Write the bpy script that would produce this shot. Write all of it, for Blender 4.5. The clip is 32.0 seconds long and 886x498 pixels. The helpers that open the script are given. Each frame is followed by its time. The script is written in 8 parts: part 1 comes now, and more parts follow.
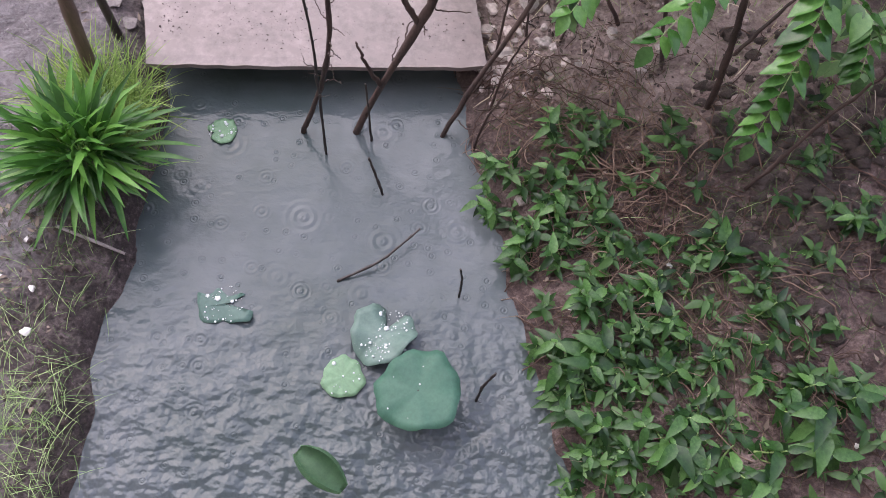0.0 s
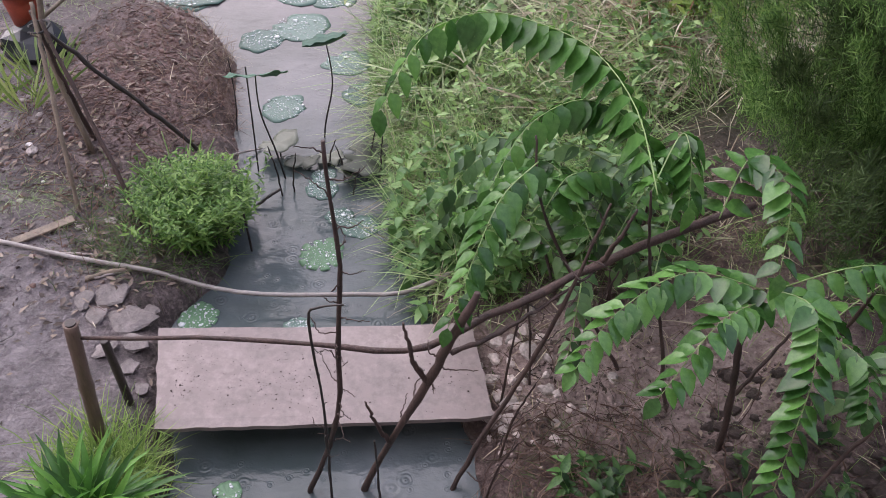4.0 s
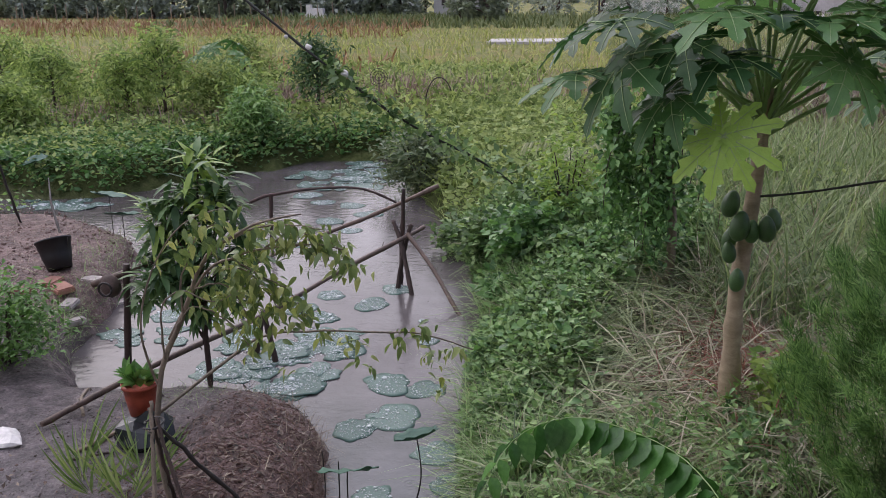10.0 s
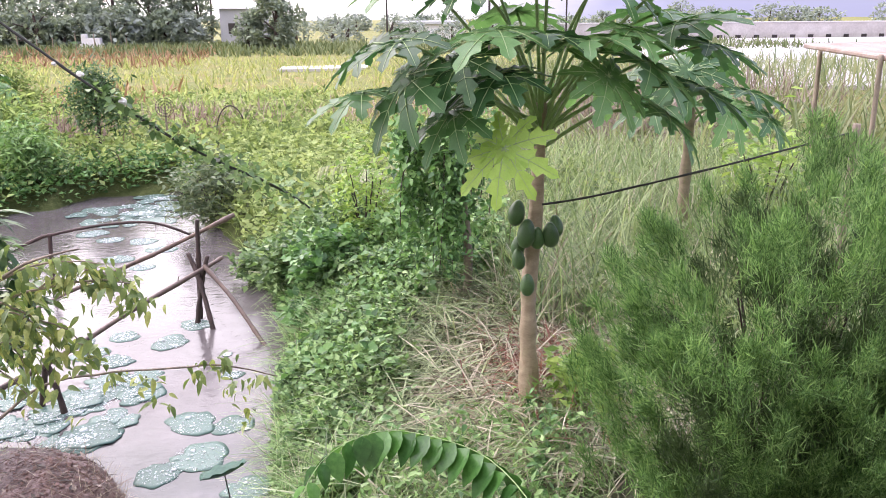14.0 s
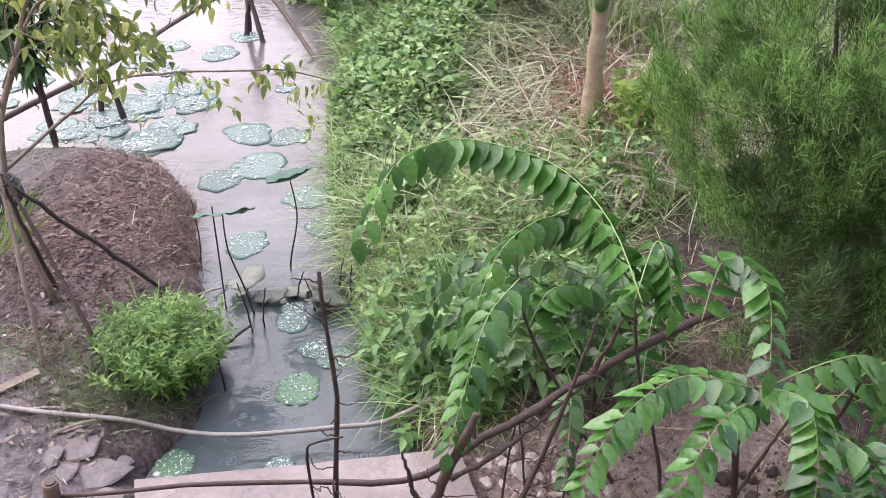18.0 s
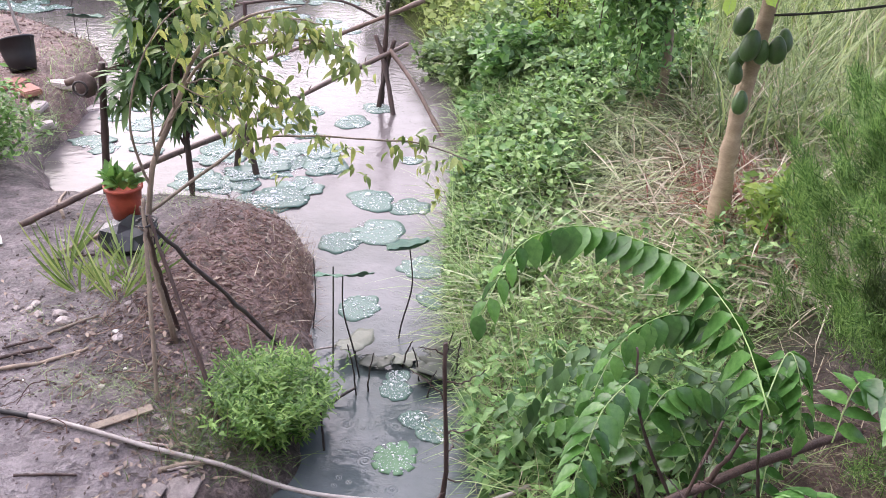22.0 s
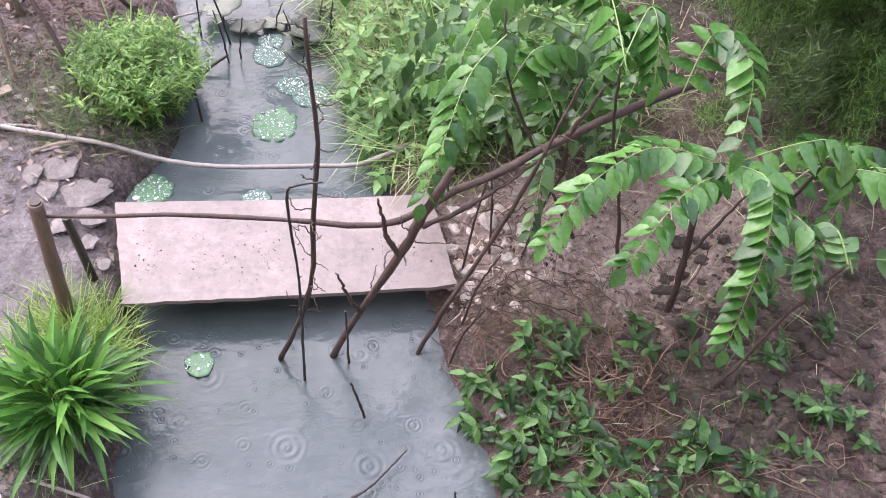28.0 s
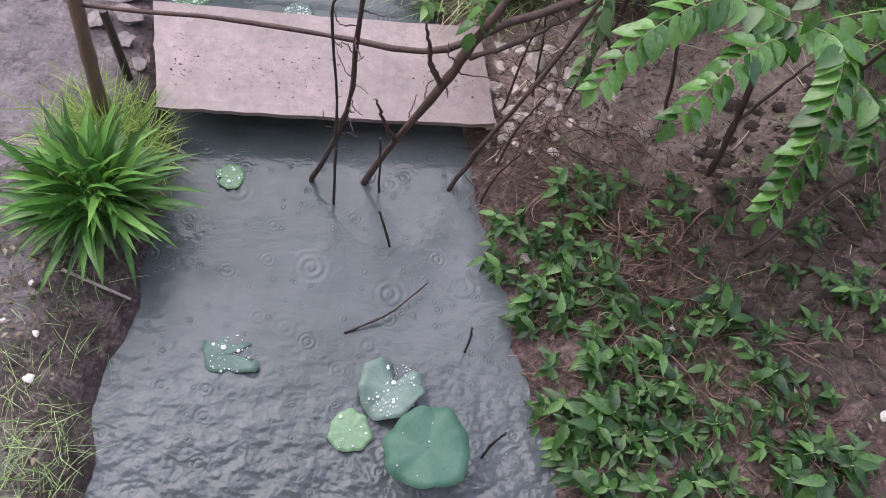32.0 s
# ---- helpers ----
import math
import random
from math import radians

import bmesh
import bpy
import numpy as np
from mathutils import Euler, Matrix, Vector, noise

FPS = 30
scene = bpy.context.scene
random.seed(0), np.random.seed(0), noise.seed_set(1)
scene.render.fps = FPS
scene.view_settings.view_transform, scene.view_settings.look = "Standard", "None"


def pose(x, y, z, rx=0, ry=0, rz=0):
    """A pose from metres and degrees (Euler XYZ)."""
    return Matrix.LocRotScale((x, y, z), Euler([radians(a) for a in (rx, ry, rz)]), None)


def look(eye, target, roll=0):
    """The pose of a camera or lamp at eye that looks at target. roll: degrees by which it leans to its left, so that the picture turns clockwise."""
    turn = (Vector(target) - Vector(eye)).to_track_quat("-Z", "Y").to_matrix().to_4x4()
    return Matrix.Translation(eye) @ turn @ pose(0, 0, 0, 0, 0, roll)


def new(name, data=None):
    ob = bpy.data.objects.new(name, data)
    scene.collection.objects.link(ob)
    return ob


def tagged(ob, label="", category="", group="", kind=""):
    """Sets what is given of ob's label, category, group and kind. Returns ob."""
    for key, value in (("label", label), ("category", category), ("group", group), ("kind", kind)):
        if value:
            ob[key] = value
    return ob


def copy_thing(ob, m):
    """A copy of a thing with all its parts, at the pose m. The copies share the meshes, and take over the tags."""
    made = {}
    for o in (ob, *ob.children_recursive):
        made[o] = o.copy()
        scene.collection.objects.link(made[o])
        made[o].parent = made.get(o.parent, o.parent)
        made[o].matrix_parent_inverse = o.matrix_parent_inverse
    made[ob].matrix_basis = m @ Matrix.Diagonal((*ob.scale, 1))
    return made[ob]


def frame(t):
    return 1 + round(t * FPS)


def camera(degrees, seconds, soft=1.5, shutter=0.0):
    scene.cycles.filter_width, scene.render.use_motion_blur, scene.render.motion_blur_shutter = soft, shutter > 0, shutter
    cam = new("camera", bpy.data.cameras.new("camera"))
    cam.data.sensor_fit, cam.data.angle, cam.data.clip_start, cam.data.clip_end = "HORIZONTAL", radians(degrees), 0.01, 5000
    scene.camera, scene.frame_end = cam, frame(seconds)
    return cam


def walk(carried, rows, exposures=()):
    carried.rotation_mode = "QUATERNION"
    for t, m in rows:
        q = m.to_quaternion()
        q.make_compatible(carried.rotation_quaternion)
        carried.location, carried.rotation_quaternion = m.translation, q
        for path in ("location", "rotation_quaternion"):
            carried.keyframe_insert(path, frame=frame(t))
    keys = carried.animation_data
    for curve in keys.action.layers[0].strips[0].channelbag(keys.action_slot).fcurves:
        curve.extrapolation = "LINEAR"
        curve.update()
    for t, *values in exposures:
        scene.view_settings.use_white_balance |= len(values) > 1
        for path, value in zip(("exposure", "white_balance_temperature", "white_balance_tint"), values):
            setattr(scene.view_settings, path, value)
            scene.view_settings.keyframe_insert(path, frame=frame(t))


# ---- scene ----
LENS = 55.9
cam = camera(LENS, 32.0, soft=0.75)
PATH = [
    (0, (0.042, 0.348, 2.924), (0.105, 1.212, 1.121), 7.5),
    (0.5, (0.081, 0.418, 2.99), (0.154, 1.332, 1.212), 5.1),
    (1, (0.073, 0.418, 3.015), (0.165, 1.483, 1.324), 4.2),
    (1.5, (0.081, 0.396, 3.032), (0.17, 1.605, 1.442), 2.8),
    (2, (0.094, 0.371, 3.048), (0.149, 1.696, 1.55), 1.6),
    (2.5, (0.101, 0.367, 3.052), (0.151, 1.761, 1.619), 1.5),
    (4.5, (-0.037, 0.422, 2.981), (-0.01, 1.91, 1.644), 3.4),
    (5, (-0.022, 0.419, 3.013), (-0.059, 1.913, 1.684), 2.9),
    (5.5, (-0.053, 0.418, 3.018), (-0.201, 1.961, 1.755), 2.2),
    (6, (-0.047, 0.409, 3.039), (-0.214, 2.019, 1.865), 1.8),
    (6.5, (-0.039, 0.409, 3.044), (-0.218, 2.072, 1.948), 1.5),
    (7, (-0.024, 0.41, 3.065), (-0.199, 2.106, 2.02), 0.3),
    (7.5, (-0.023, 0.393, 3.083), (-0.202, 2.169, 2.179), -0.3),
    (8, (-0.031, 0.4, 3.091), (-0.213, 2.205, 2.25), -0.4),
    (8.5, (-0.019, 0.398, 3.1), (-0.207, 2.233, 2.326), -0.6),
    (9, (-0.016, 0.388, 3.108), (-0.204, 2.244, 2.386), -0.7),
    (9.5, (-0.027, 0.388, 3.118), (-0.215, 2.264, 2.451), -0.5),
    (10, (-0.039, 0.387, 3.15), (-0.227, 2.289, 2.561), -0.2),
    (10.5, (-0.025, 0.385, 3.157), (-0.221, 2.318, 2.682), -0.1),
    (11, (-0.027, 0.376, 3.16), (-0.225, 2.327, 2.768), -0.1),
    (11.5, (-0.022, 0.381, 3.159), (-0.22, 2.335, 2.779), -0.2),
    (12, (-0.014, 0.385, 3.154), (-0.205, 2.338, 2.769), -0.5),
    (12.5, (-0.004, 0.374, 3.15), (-0.061, 2.328, 2.727), -0.3),
    (13, (-0.001, 0.368, 3.153), (0.077, 2.314, 2.7), -0.1),
    (13.5, (0.005, 0.366, 3.141), (0.22, 2.297, 2.666), 0.1),
    (15.5, (0.052, 0.414, 3.057), (0.361, 2.248, 2.323), -0.3),
    (16, (0.085, 0.439, 3.091), (0.378, 2.253, 2.302), -0.2),
    (16.5, (0.07, 0.418, 3.027), (0.268, 2.156, 2.058), 0.2),
    (17, (0.028, 0.433, 2.996), (0.157, 2.138, 1.959), 0.8),
    (17.5, (-0.087, 0.403, 2.991), (0.06, 2.085, 1.919), 1.0),
    (18, (-0.151, 0.406, 2.987), (0.013, 2.066, 1.883), 1.2),
    (18.5, (-0.157, 0.399, 2.988), (0.006, 2.059, 1.884), 1.1),
    (19, (-0.167, 0.391, 2.994), (-0.008, 2.069, 1.916), 1.4),
    (19.5, (-0.184, 0.38, 3.014), (-0.03, 2.088, 1.986), 2.4),
    (20, (-0.207, 0.389, 2.99), (-0.146, 2.125, 1.999), 2.0),
    (20.5, (-0.225, 0.392, 3.005), (-0.266, 2.152, 2.056), 1.9),
    (21, (-0.224, 0.393, 3.009), (-0.299, 2.162, 2.079), 2.2),
    (21.5, (-0.234, 0.395, 3.001), (-0.313, 2.165, 2.073), 2.8),
    (22, (-0.242, 0.405, 2.983), (-0.318, 2.164, 2.033), 3.3),
    (22.5, (-0.247, 0.425, 2.978), (-0.309, 2.116, 1.913), 3.8),
    (23, (-0.242, 0.419, 2.978), (-0.293, 2.087, 1.876), 3.8),
    (23.5, (-0.233, 0.413, 2.981), (-0.28, 2.078, 1.874), 3.3),
    (24, (-0.235, 0.412, 2.976), (-0.282, 2.074, 1.864), 3.1),
    (24.5, (-0.245, 0.429, 2.94), (-0.285, 2.014, 1.721), 3.8),
    (25, (-0.24, 0.445, 2.941), (-0.265, 1.942, 1.615), 4.1),
    (25.5, (-0.224, 0.448, 2.956), (-0.173, 1.911, 1.593), 5.1),
    (27.5, (-0.174, 0.419, 3.067), (0.028, 1.719, 1.56), 8.3),
    (28, (-0.18, 0.419, 3.048), (0.045, 1.654, 1.491), 8.8),
    (28.5, (-0.186, 0.415, 3.04), (0.042, 1.611, 1.454), 9.8),
    (29, (-0.195, 0.42, 3.033), (0.019, 1.583, 1.42), 10.9),
    (29.5, (-0.187, 0.426, 3.016), (0.002, 1.555, 1.376), 11.3),
    (30, (-0.194, 0.454, 3.005), (0.001, 1.509, 1.318), 13.1),
    (30.5, (-0.199, 0.438, 2.992), (-0.01, 1.461, 1.284), 14.0),
    (31, (-0.2, 0.427, 3.002), (0.012, 1.454, 1.299), 15.2),
    (31.5, (-0.199, 0.422, 2.995), (0.0, 1.414, 1.27), 15.3),
    (32, (-0.201, 0.422, 2.983), (-0.018, 1.347, 1.219), 15.8),
]
EXPOSURES = [(t, s, 6000 if 10 <= t <= 13 else 6200, 20 if 10 <= t <= 13 else 24) for t, s in ((0, 0.42), (1, 0.65), (1.5, 0.45), (2, 0.12), (4.5, 0.15), (5, 0.3), (5.5, 0.85), (6, 1.05), (6.5, 0.8), (7, 0.35), (7.5, -0.1), (8, -0.25), (9, -0.45), (10, -0.6), (11, -0.76), (12.3, -0.66), (13, 0.35), (13.5, 0.75),
                                             (15.5, 0.7), (16, 0.7), (17, 0.45), (18, 0.7), (19, 0.6), (20, 0.2), (21, 0.55), (22, 0.7), (23, 0.65), (24, 0.45), (25, -0.17), (25.5, -0.05), (27.5, 0.85), (28, 1.1), (29, 0.85), (30, 0.63), (31, 0.54), (32, 0.44))]
walk(cam, [(t, look(e, g, r)) for t, e, g, r in PATH], EXPOSURES)

# ---- world, sun and sky ----
world = bpy.data.worlds.new("world")
scene.world = world
world.use_nodes = True
wn, wl = world.node_tree.nodes, world.node_tree.links
wn.clear()
w_out = wn.new("ShaderNodeOutputWorld")
w_bg = wn.new("ShaderNodeBackground")
w_sky = wn.new("ShaderNodeTexSky")
w_sky.sky_type = 'NISHITA'
w_sky.sun_disc = False
w_sky.sun_elevation = radians(38)
w_sky.sun_rotation = radians(-35)
w_sky.air_density, w_sky.dust_density = 1.6, 4.0
# a lid of rain cloud over the sky, grey with lighter rifts
w_co = wn.new("ShaderNodeTexCoord")
w_map = wn.new("ShaderNodeMapping")
w_map.inputs["Scale"].default_value = (1.0, 1.0, 3.2)
w_noise = wn.new("ShaderNodeTexNoise")
w_noise.inputs["Scale"].default_value = 1.7
w_noise.inputs["Detail"].default_value = 5
w_noise.inputs["Roughness"].default_value = 0.5
w_ramp = wn.new("ShaderNodeValToRGB")
w_ramp.color_ramp.elements[0].position, w_ramp.color_ramp.elements[0].color = 0.62, (5.4, 5.6, 7.6, 1)
w_ramp.color_ramp.elements[1].position, w_ramp.color_ramp.elements[1].color = 0.98, (13.4, 13.0, 12.6, 1)
w_mix = wn.new("ShaderNodeMix")
w_mix.data_type = 'RGBA'
w_mix.inputs["Factor"].default_value = 0.8
wl.new(w_co.outputs["Generated"], w_map.inputs["Vector"])
wl.new(w_map.outputs["Vector"], w_noise.inputs["Vector"])
# the cloud is thin and bright on one side and heavy on the other
w_side = wn.new("ShaderNodeVectorMath")
w_side.operation = 'DOT_PRODUCT'
w_side.inputs[1].default_value = (-0.75, 0.1, 0.12)
w_sum = wn.new("ShaderNodeMath")
w_sum.operation = 'ADD'
w_half = wn.new("ShaderNodeMath")
w_half.operation = 'MULTIPLY'
w_half.inputs[1].default_value = 1.7
wl.new(w_co.outputs["Generated"], w_side.inputs[0])
wl.new(w_noise.outputs["Fac"], w_half.inputs[0])
wl.new(w_half.outputs[0], w_sum.inputs[0])
wl.new(w_side.outputs["Value"], w_sum.inputs[1])
wl.new(w_sum.outputs[0], w_ramp.inputs["Fac"])
wl.new(w_sky.outputs["Color"], w_mix.inputs["A"])
wl.new(w_ramp.outputs["Color"], w_mix.inputs["B"])
w_sep = wn.new("ShaderNodeSeparateXYZ")
w_up = wn.new("ShaderNodeMapRange")
w_up.inputs["From Min"].default_value, w_up.inputs["From Max"].default_value = 0.0, 0.8
w_up.inputs["To Min"].default_value, w_up.inputs["To Max"].default_value = 0.62, 1.45
w_zen = wn.new("ShaderNodeVectorMath")
w_zen.operation = 'SCALE'
wl.new(w_co.outputs["Generated"], w_sep.inputs[0])
wl.new(w_sep.outputs["Z"], w_up.inputs["Value"])
wl.new(w_mix.outputs["Result"], w_zen.inputs[0])
# the cloud glows round the hidden sun
w_glow = wn.new("ShaderNodeVectorMath")
w_glow.operation = 'DOT_PRODUCT'
w_glow.inputs[1].default_value = Vector((-25, 35, 30)).normalized()
w_pow = wn.new("ShaderNodeMath")
w_pow.operation = 'POWER'
w_pow.inputs[1].default_value = 4.0
w_max = wn.new("ShaderNodeMath")
w_max.operation = 'MAXIMUM'
w_max.inputs[1].default_value = 0.0
w_add = wn.new("ShaderNodeMath")
w_add.operation = 'MULTIPLY_ADD'
w_add.inputs[1].default_value = 0.7
wl.new(w_co.outputs["Generated"], w_glow.inputs[0])
wl.new(w_glow.outputs["Value"], w_max.inputs[0])
wl.new(w_max.outputs[0], w_pow.inputs[0])
wl.new(w_pow.outputs[0], w_add.inputs[0])
wl.new(w_up.outputs["Result"], w_add.inputs[2])
wl.new(w_add.outputs[0], w_zen.inputs["Scale"])
wl.new(w_zen.outputs["Vector"], w_bg.inputs["Color"])
w_bg.inputs["Strength"].default_value = 0.125
wl.new(w_bg.outputs["Background"], w_out.inputs["Surface"])

sun = new("sun", bpy.data.lights.new("sun", 'SUN'))
sun.data.energy, sun.data.angle, sun.data.color = 1.4, radians(90), (1.0, 0.95, 0.96)
sun.matrix_world = look((-25, 35, 34), (0, 0, 0))

# ---- materials ----
def shader(name):
    m = bpy.data.materials.new(name)
    m.use_nodes = True
    t = m.node_tree
    b = t.nodes["Principled BSDF"]
    return m, t, t.nodes, t.links, b


def noise_node(t, vec, scale, detail=4.0, rough=0.55):
    n = t.nodes.new("ShaderNodeTexNoise")
    n.inputs["Scale"].default_value = scale
    n.inputs["Detail"].default_value = detail
    n.inputs["Roughness"].default_value = rough
    if vec is not None:
        t.links.new(vec, n.inputs["Vector"])
    return n.outputs["Fac"]


def ramp(t, fac, stops):
    r = t.nodes.new("ShaderNodeValToRGB")
    e = r.color_ramp.elements
    while len(e) < len(stops):
        e.new(0.5)
    for el, (p, c) in zip(e, stops):
        el.position, el.color = p, (*c, 1) if len(c) == 3 else c
    t.links.new(fac, r.inputs["Fac"])
    return r.outputs["Color"]


def blend(t, fac, a, b, how='MIX'):
    n = t.nodes.new("ShaderNodeMix")
    n.data_type, n.blend_type = 'RGBA', how
    for key, v in (("Factor", fac), ("A", a), ("B", b)):
        if isinstance(v, (int, float)):
            n.inputs[key].default_value = v
        elif isinstance(v, tuple):
            n.inputs[key].default_value = (*v, 1)
        else:
            t.links.new(v, n.inputs[key])
    return n.outputs["Result"]


def calc(t, op, a, b=0.0):
    n = t.nodes.new("ShaderNodeMath")
    n.operation = op
    for i, v in enumerate((a, b)):
        if isinstance(v, (int, float)):
            n.inputs[i].default_value = v
        else:
            t.links.new(v, n.inputs[i])
    return n.outputs[0]


def bump(t, b, height, strength, distance):
    n = t.nodes.new("ShaderNodeBump")
    n.inputs["Strength"].default_value = strength
    n.inputs["Distance"].default_value = distance
    t.links.new(height, n.inputs["Height"])
    t.links.new(n.outputs["Normal"], b.inputs["Normal"])


def coords(t, which="Object"):
    return t.nodes.new("ShaderNodeTexCoord").outputs[which]


def rough_mat(name, dark, light, scale, rough=(0.5, 0.9), relief=0.5, depth=0.01, stretch=(1, 1, 1), spec=0.5, worn=None):
    """Two scales of noise in colour, gloss and relief."""
    m, t, N, L, b = shader(name)
    mp = N.new("ShaderNodeMapping")
    mp.inputs["Scale"].default_value = stretch
    L.new(coords(t), mp.inputs["Vector"])
    v = mp.outputs["Vector"]
    big, fine = noise_node(t, v, scale, 3), noise_node(t, v, scale * 9, 6, 0.7)
    col = ramp(t, calc(t, 'ADD', calc(t, 'MULTIPLY', big, 0.55), calc(t, 'MULTIPLY', fine, 0.45)), [(0.33, dark), (0.66, light)])
    oi = N.new("ShaderNodeObjectInfo")
    col = blend(t, 1.0, col, ramp(t, oi.outputs["Random"], [(0, (0.8, 0.8, 0.8)), (1, (1.12, 1.1, 1.08))]), 'MULTIPLY')
    if worn:
        col = blend(t, ramp(t, noise_node(t, v, scale * 3.1, 5, 0.7), [(0.52, (0, 0, 0)), (0.6, (1, 1, 1))]), col, worn)
    L.new(col, b.inputs["Base Color"])
    r = N.new("ShaderNodeMapRange")
    r.inputs["To Min"].default_value, r.inputs["To Max"].default_value = rough
    L.new(big, r.inputs["Value"])
    L.new(r.outputs["Result"], b.inputs["Roughness"])
    b.inputs["Specular IOR Level"].default_value = spec
    bump(t, b, fine, relief, depth)
    return m


def leaf_mat(name, deep, mid, pale, rough=0.38, through_light=0.3, island=True, patch=3.0, shine=0.32):
    """Leaf green that differs from leaf to leaf, lets light through and shines when wet."""
    m, t, N, L, b = shader(name)
    v = coords(t)
    if island:
        rnd = N.new("ShaderNodeNewGeometry").outputs["Random Per Island"]
    else:
        rnd = N.new("ShaderNodeObjectInfo").outputs["Random"]
    k = calc(t, 'ADD', calc(t, 'MULTIPLY', rnd, 0.6), calc(t, 'MULTIPLY', noise_node(t, v, patch, 2), 0.4))
    col = ramp(t, k, [(0.2, deep), (0.5, mid), (0.85, pale)])
    col = blend(t, 0.35, col, ramp(t, noise_node(t, v, 60, 4, 0.7), [(0.3, (0.55, 0.55, 0.55)), (0.7, (1.3, 1.3, 1.2))]), 'MULTIPLY')
    hs = N.new("ShaderNodeHueSaturation")
    hs.inputs["Saturation"].default_value = 0.88
    L.new(col, hs.inputs["Color"])
    col = hs.outputs["Color"]
    L.new(col, b.inputs["Base Color"])
    b.inputs["Roughness"].default_value = rough
    b.inputs["Specular IOR Level"].default_value = shine
    tr = N.new("ShaderNodeBsdfTranslucent")
    L.new(blend(t, 1.0, col, (1.35, 1.35, 0.95), 'MULTIPLY'), tr.inputs["Color"])
    mx = N.new("ShaderNodeMixShader")
    mx.inputs[0].default_value = through_light
    L.new(b.outputs[0], mx.inputs[1])
    L.new(tr.outputs[0], mx.inputs[2])
    L.new(mx.outputs[0], N["Material Output"].inputs["Surface"])
    return m


def plain_mat(name, colour, rough=0.5, metal=0.0):
    m, t, N, L, b = shader(name)
    v = coords(t)
    f = noise_node(t, v, 25, 6, 0.7)
    L.new(blend(t, 1.0, colour, ramp(t, f, [(0.3, (0.75, 0.75, 0.75)), (0.7, (1.1, 1.1, 1.1))]), 'MULTIPLY'), b.inputs["Base Color"])
    b.inputs["Roughness"].default_value, b.inputs["Metallic"].default_value = rough, metal
    bump(t, b, f, 0.2, 0.004)
    return m


def water_mat():
    """Silty pond water, stirred by rain: drop rings and small wind ripples."""
    m, t, N, L, b = shader("silty_water")
    v = coords(t)
    cloud = noise_node(t, v, 0.75, 5, 0.6)
    sx = N.new("ShaderNodeSeparateXYZ")
    L.new(v, sx.inputs[0])
    wide = N.new("ShaderNodeMapRange")
    wide.interpolation_type = 'SMOOTHSTEP'
    wide.inputs["From Min"].default_value, wide.inputs["From Max"].default_value = 4.5, 8.5
    L.new(calc(t, 'ADD', sx.outputs["Y"], calc(t, 'MULTIPLY', cloud, 2.0)), wide.inputs["Value"])
    channel = ramp(t, cloud, [(0.34, (0.04, 0.06, 0.055)), (0.5, (0.08, 0.1, 0.106)), (0.64, (0.13, 0.148, 0.16))])
    pond = ramp(t, cloud, [(0.34, (0.075, 0.066, 0.066)), (0.5, (0.105, 0.093, 0.094)), (0.64, (0.14, 0.127, 0.13))])
    L.new(blend(t, wide.outputs["Result"], channel, pond), b.inputs["Base Color"])
    b.inputs["Roughness"].default_value = 0.05
    b.inputs["IOR"].default_value = 1.38
    total = None
    for sc, f, amt in ((3.1, 62.0, 0.4), (6.3, 52.0, 0.4), (14.0, 40.0, 0.34)):
        mp = N.new("ShaderNodeMapping")
        mp.inputs["Location"].default_value = (sc * 1.37, sc * 0.61, 0)
        mp.inputs["Scale"].default_value = (1, 1, 0)
        L.new(v, mp.inputs["Vector"])
        vo = N.new("ShaderNodeTexVoronoi")
        vo.voronoi_dimensions = '2D'
        vo.inputs["Scale"].default_value = sc
        vo.inputs["Randomness"].default_value = 1.0
        L.new(mp.outputs["Vector"], vo.inputs["Vector"])
        wave = calc(t, 'SINE', calc(t, 'MULTIPLY', vo.outputs["Distance"], f))
        near = N.new("ShaderNodeMapRange")
        near.inputs["From Min"].default_value, near.inputs["From Max"].default_value = 0.3, 0.05
        L.new(vo.outputs["Distance"], near.inputs["Value"])
        # every drop has its own age: most rings have faded, a few are fresh
        sep = N.new("ShaderNodeSeparateColor")
        L.new(vo.outputs["Color"], sep.inputs[0])
        age = calc(t, 'POWER', sep.outputs[0], 3.0)
        one = calc(t, 'MULTIPLY', calc(t, 'MULTIPLY', calc(t, 'MULTIPLY', wave, near.outputs["Result"]), age), amt)
        total = one if total is None else calc(t, 'ADD', total, one)
    calm = N.new("ShaderNodeMapRange")
    calm.inputs["From Min"].default_value, calm.inputs["From Max"].default_value = 3.0, 6.5
    calm.inputs["To Min"].default_value, calm.inputs["To Max"].default_value = 1.0, 0.15
    L.new(sx.outputs["Y"], calm.inputs["Value"])
    total = calc(t, 'MULTIPLY', total, calm.outputs["Result"])
    mp = N.new("ShaderNodeMapping")
    mp.inputs["Scale"].default_value = (1, 1.35, 1)
    L.new(v, mp.inputs["Vector"])
    swell = noise_node(t, mp.outputs["Vector"], 7, 3)
    chop = calc(t, 'MULTIPLY', noise_node(t, mp.outputs["Vector"], 24, 3, 0.6), noise_node(t, v, 1.3, 2))
    total = calc(t, 'ADD', calc(t, 'ADD', total, calc(t, 'MULTIPLY', swell, 1.3)), calc(t, 'MULTIPLY', chop, 0.7))
    # waves thrown up by the drip from the eave, near the house
    under = N.new("ShaderNodeMapRange")
    under.interpolation_type = 'SMOOTHSTEP'
    under.inputs["From Min"].default_value, under.inputs["From Max"].default_value = 1.75, 0.75
    L.new(sx.outputs["Y"], under.inputs["Value"])
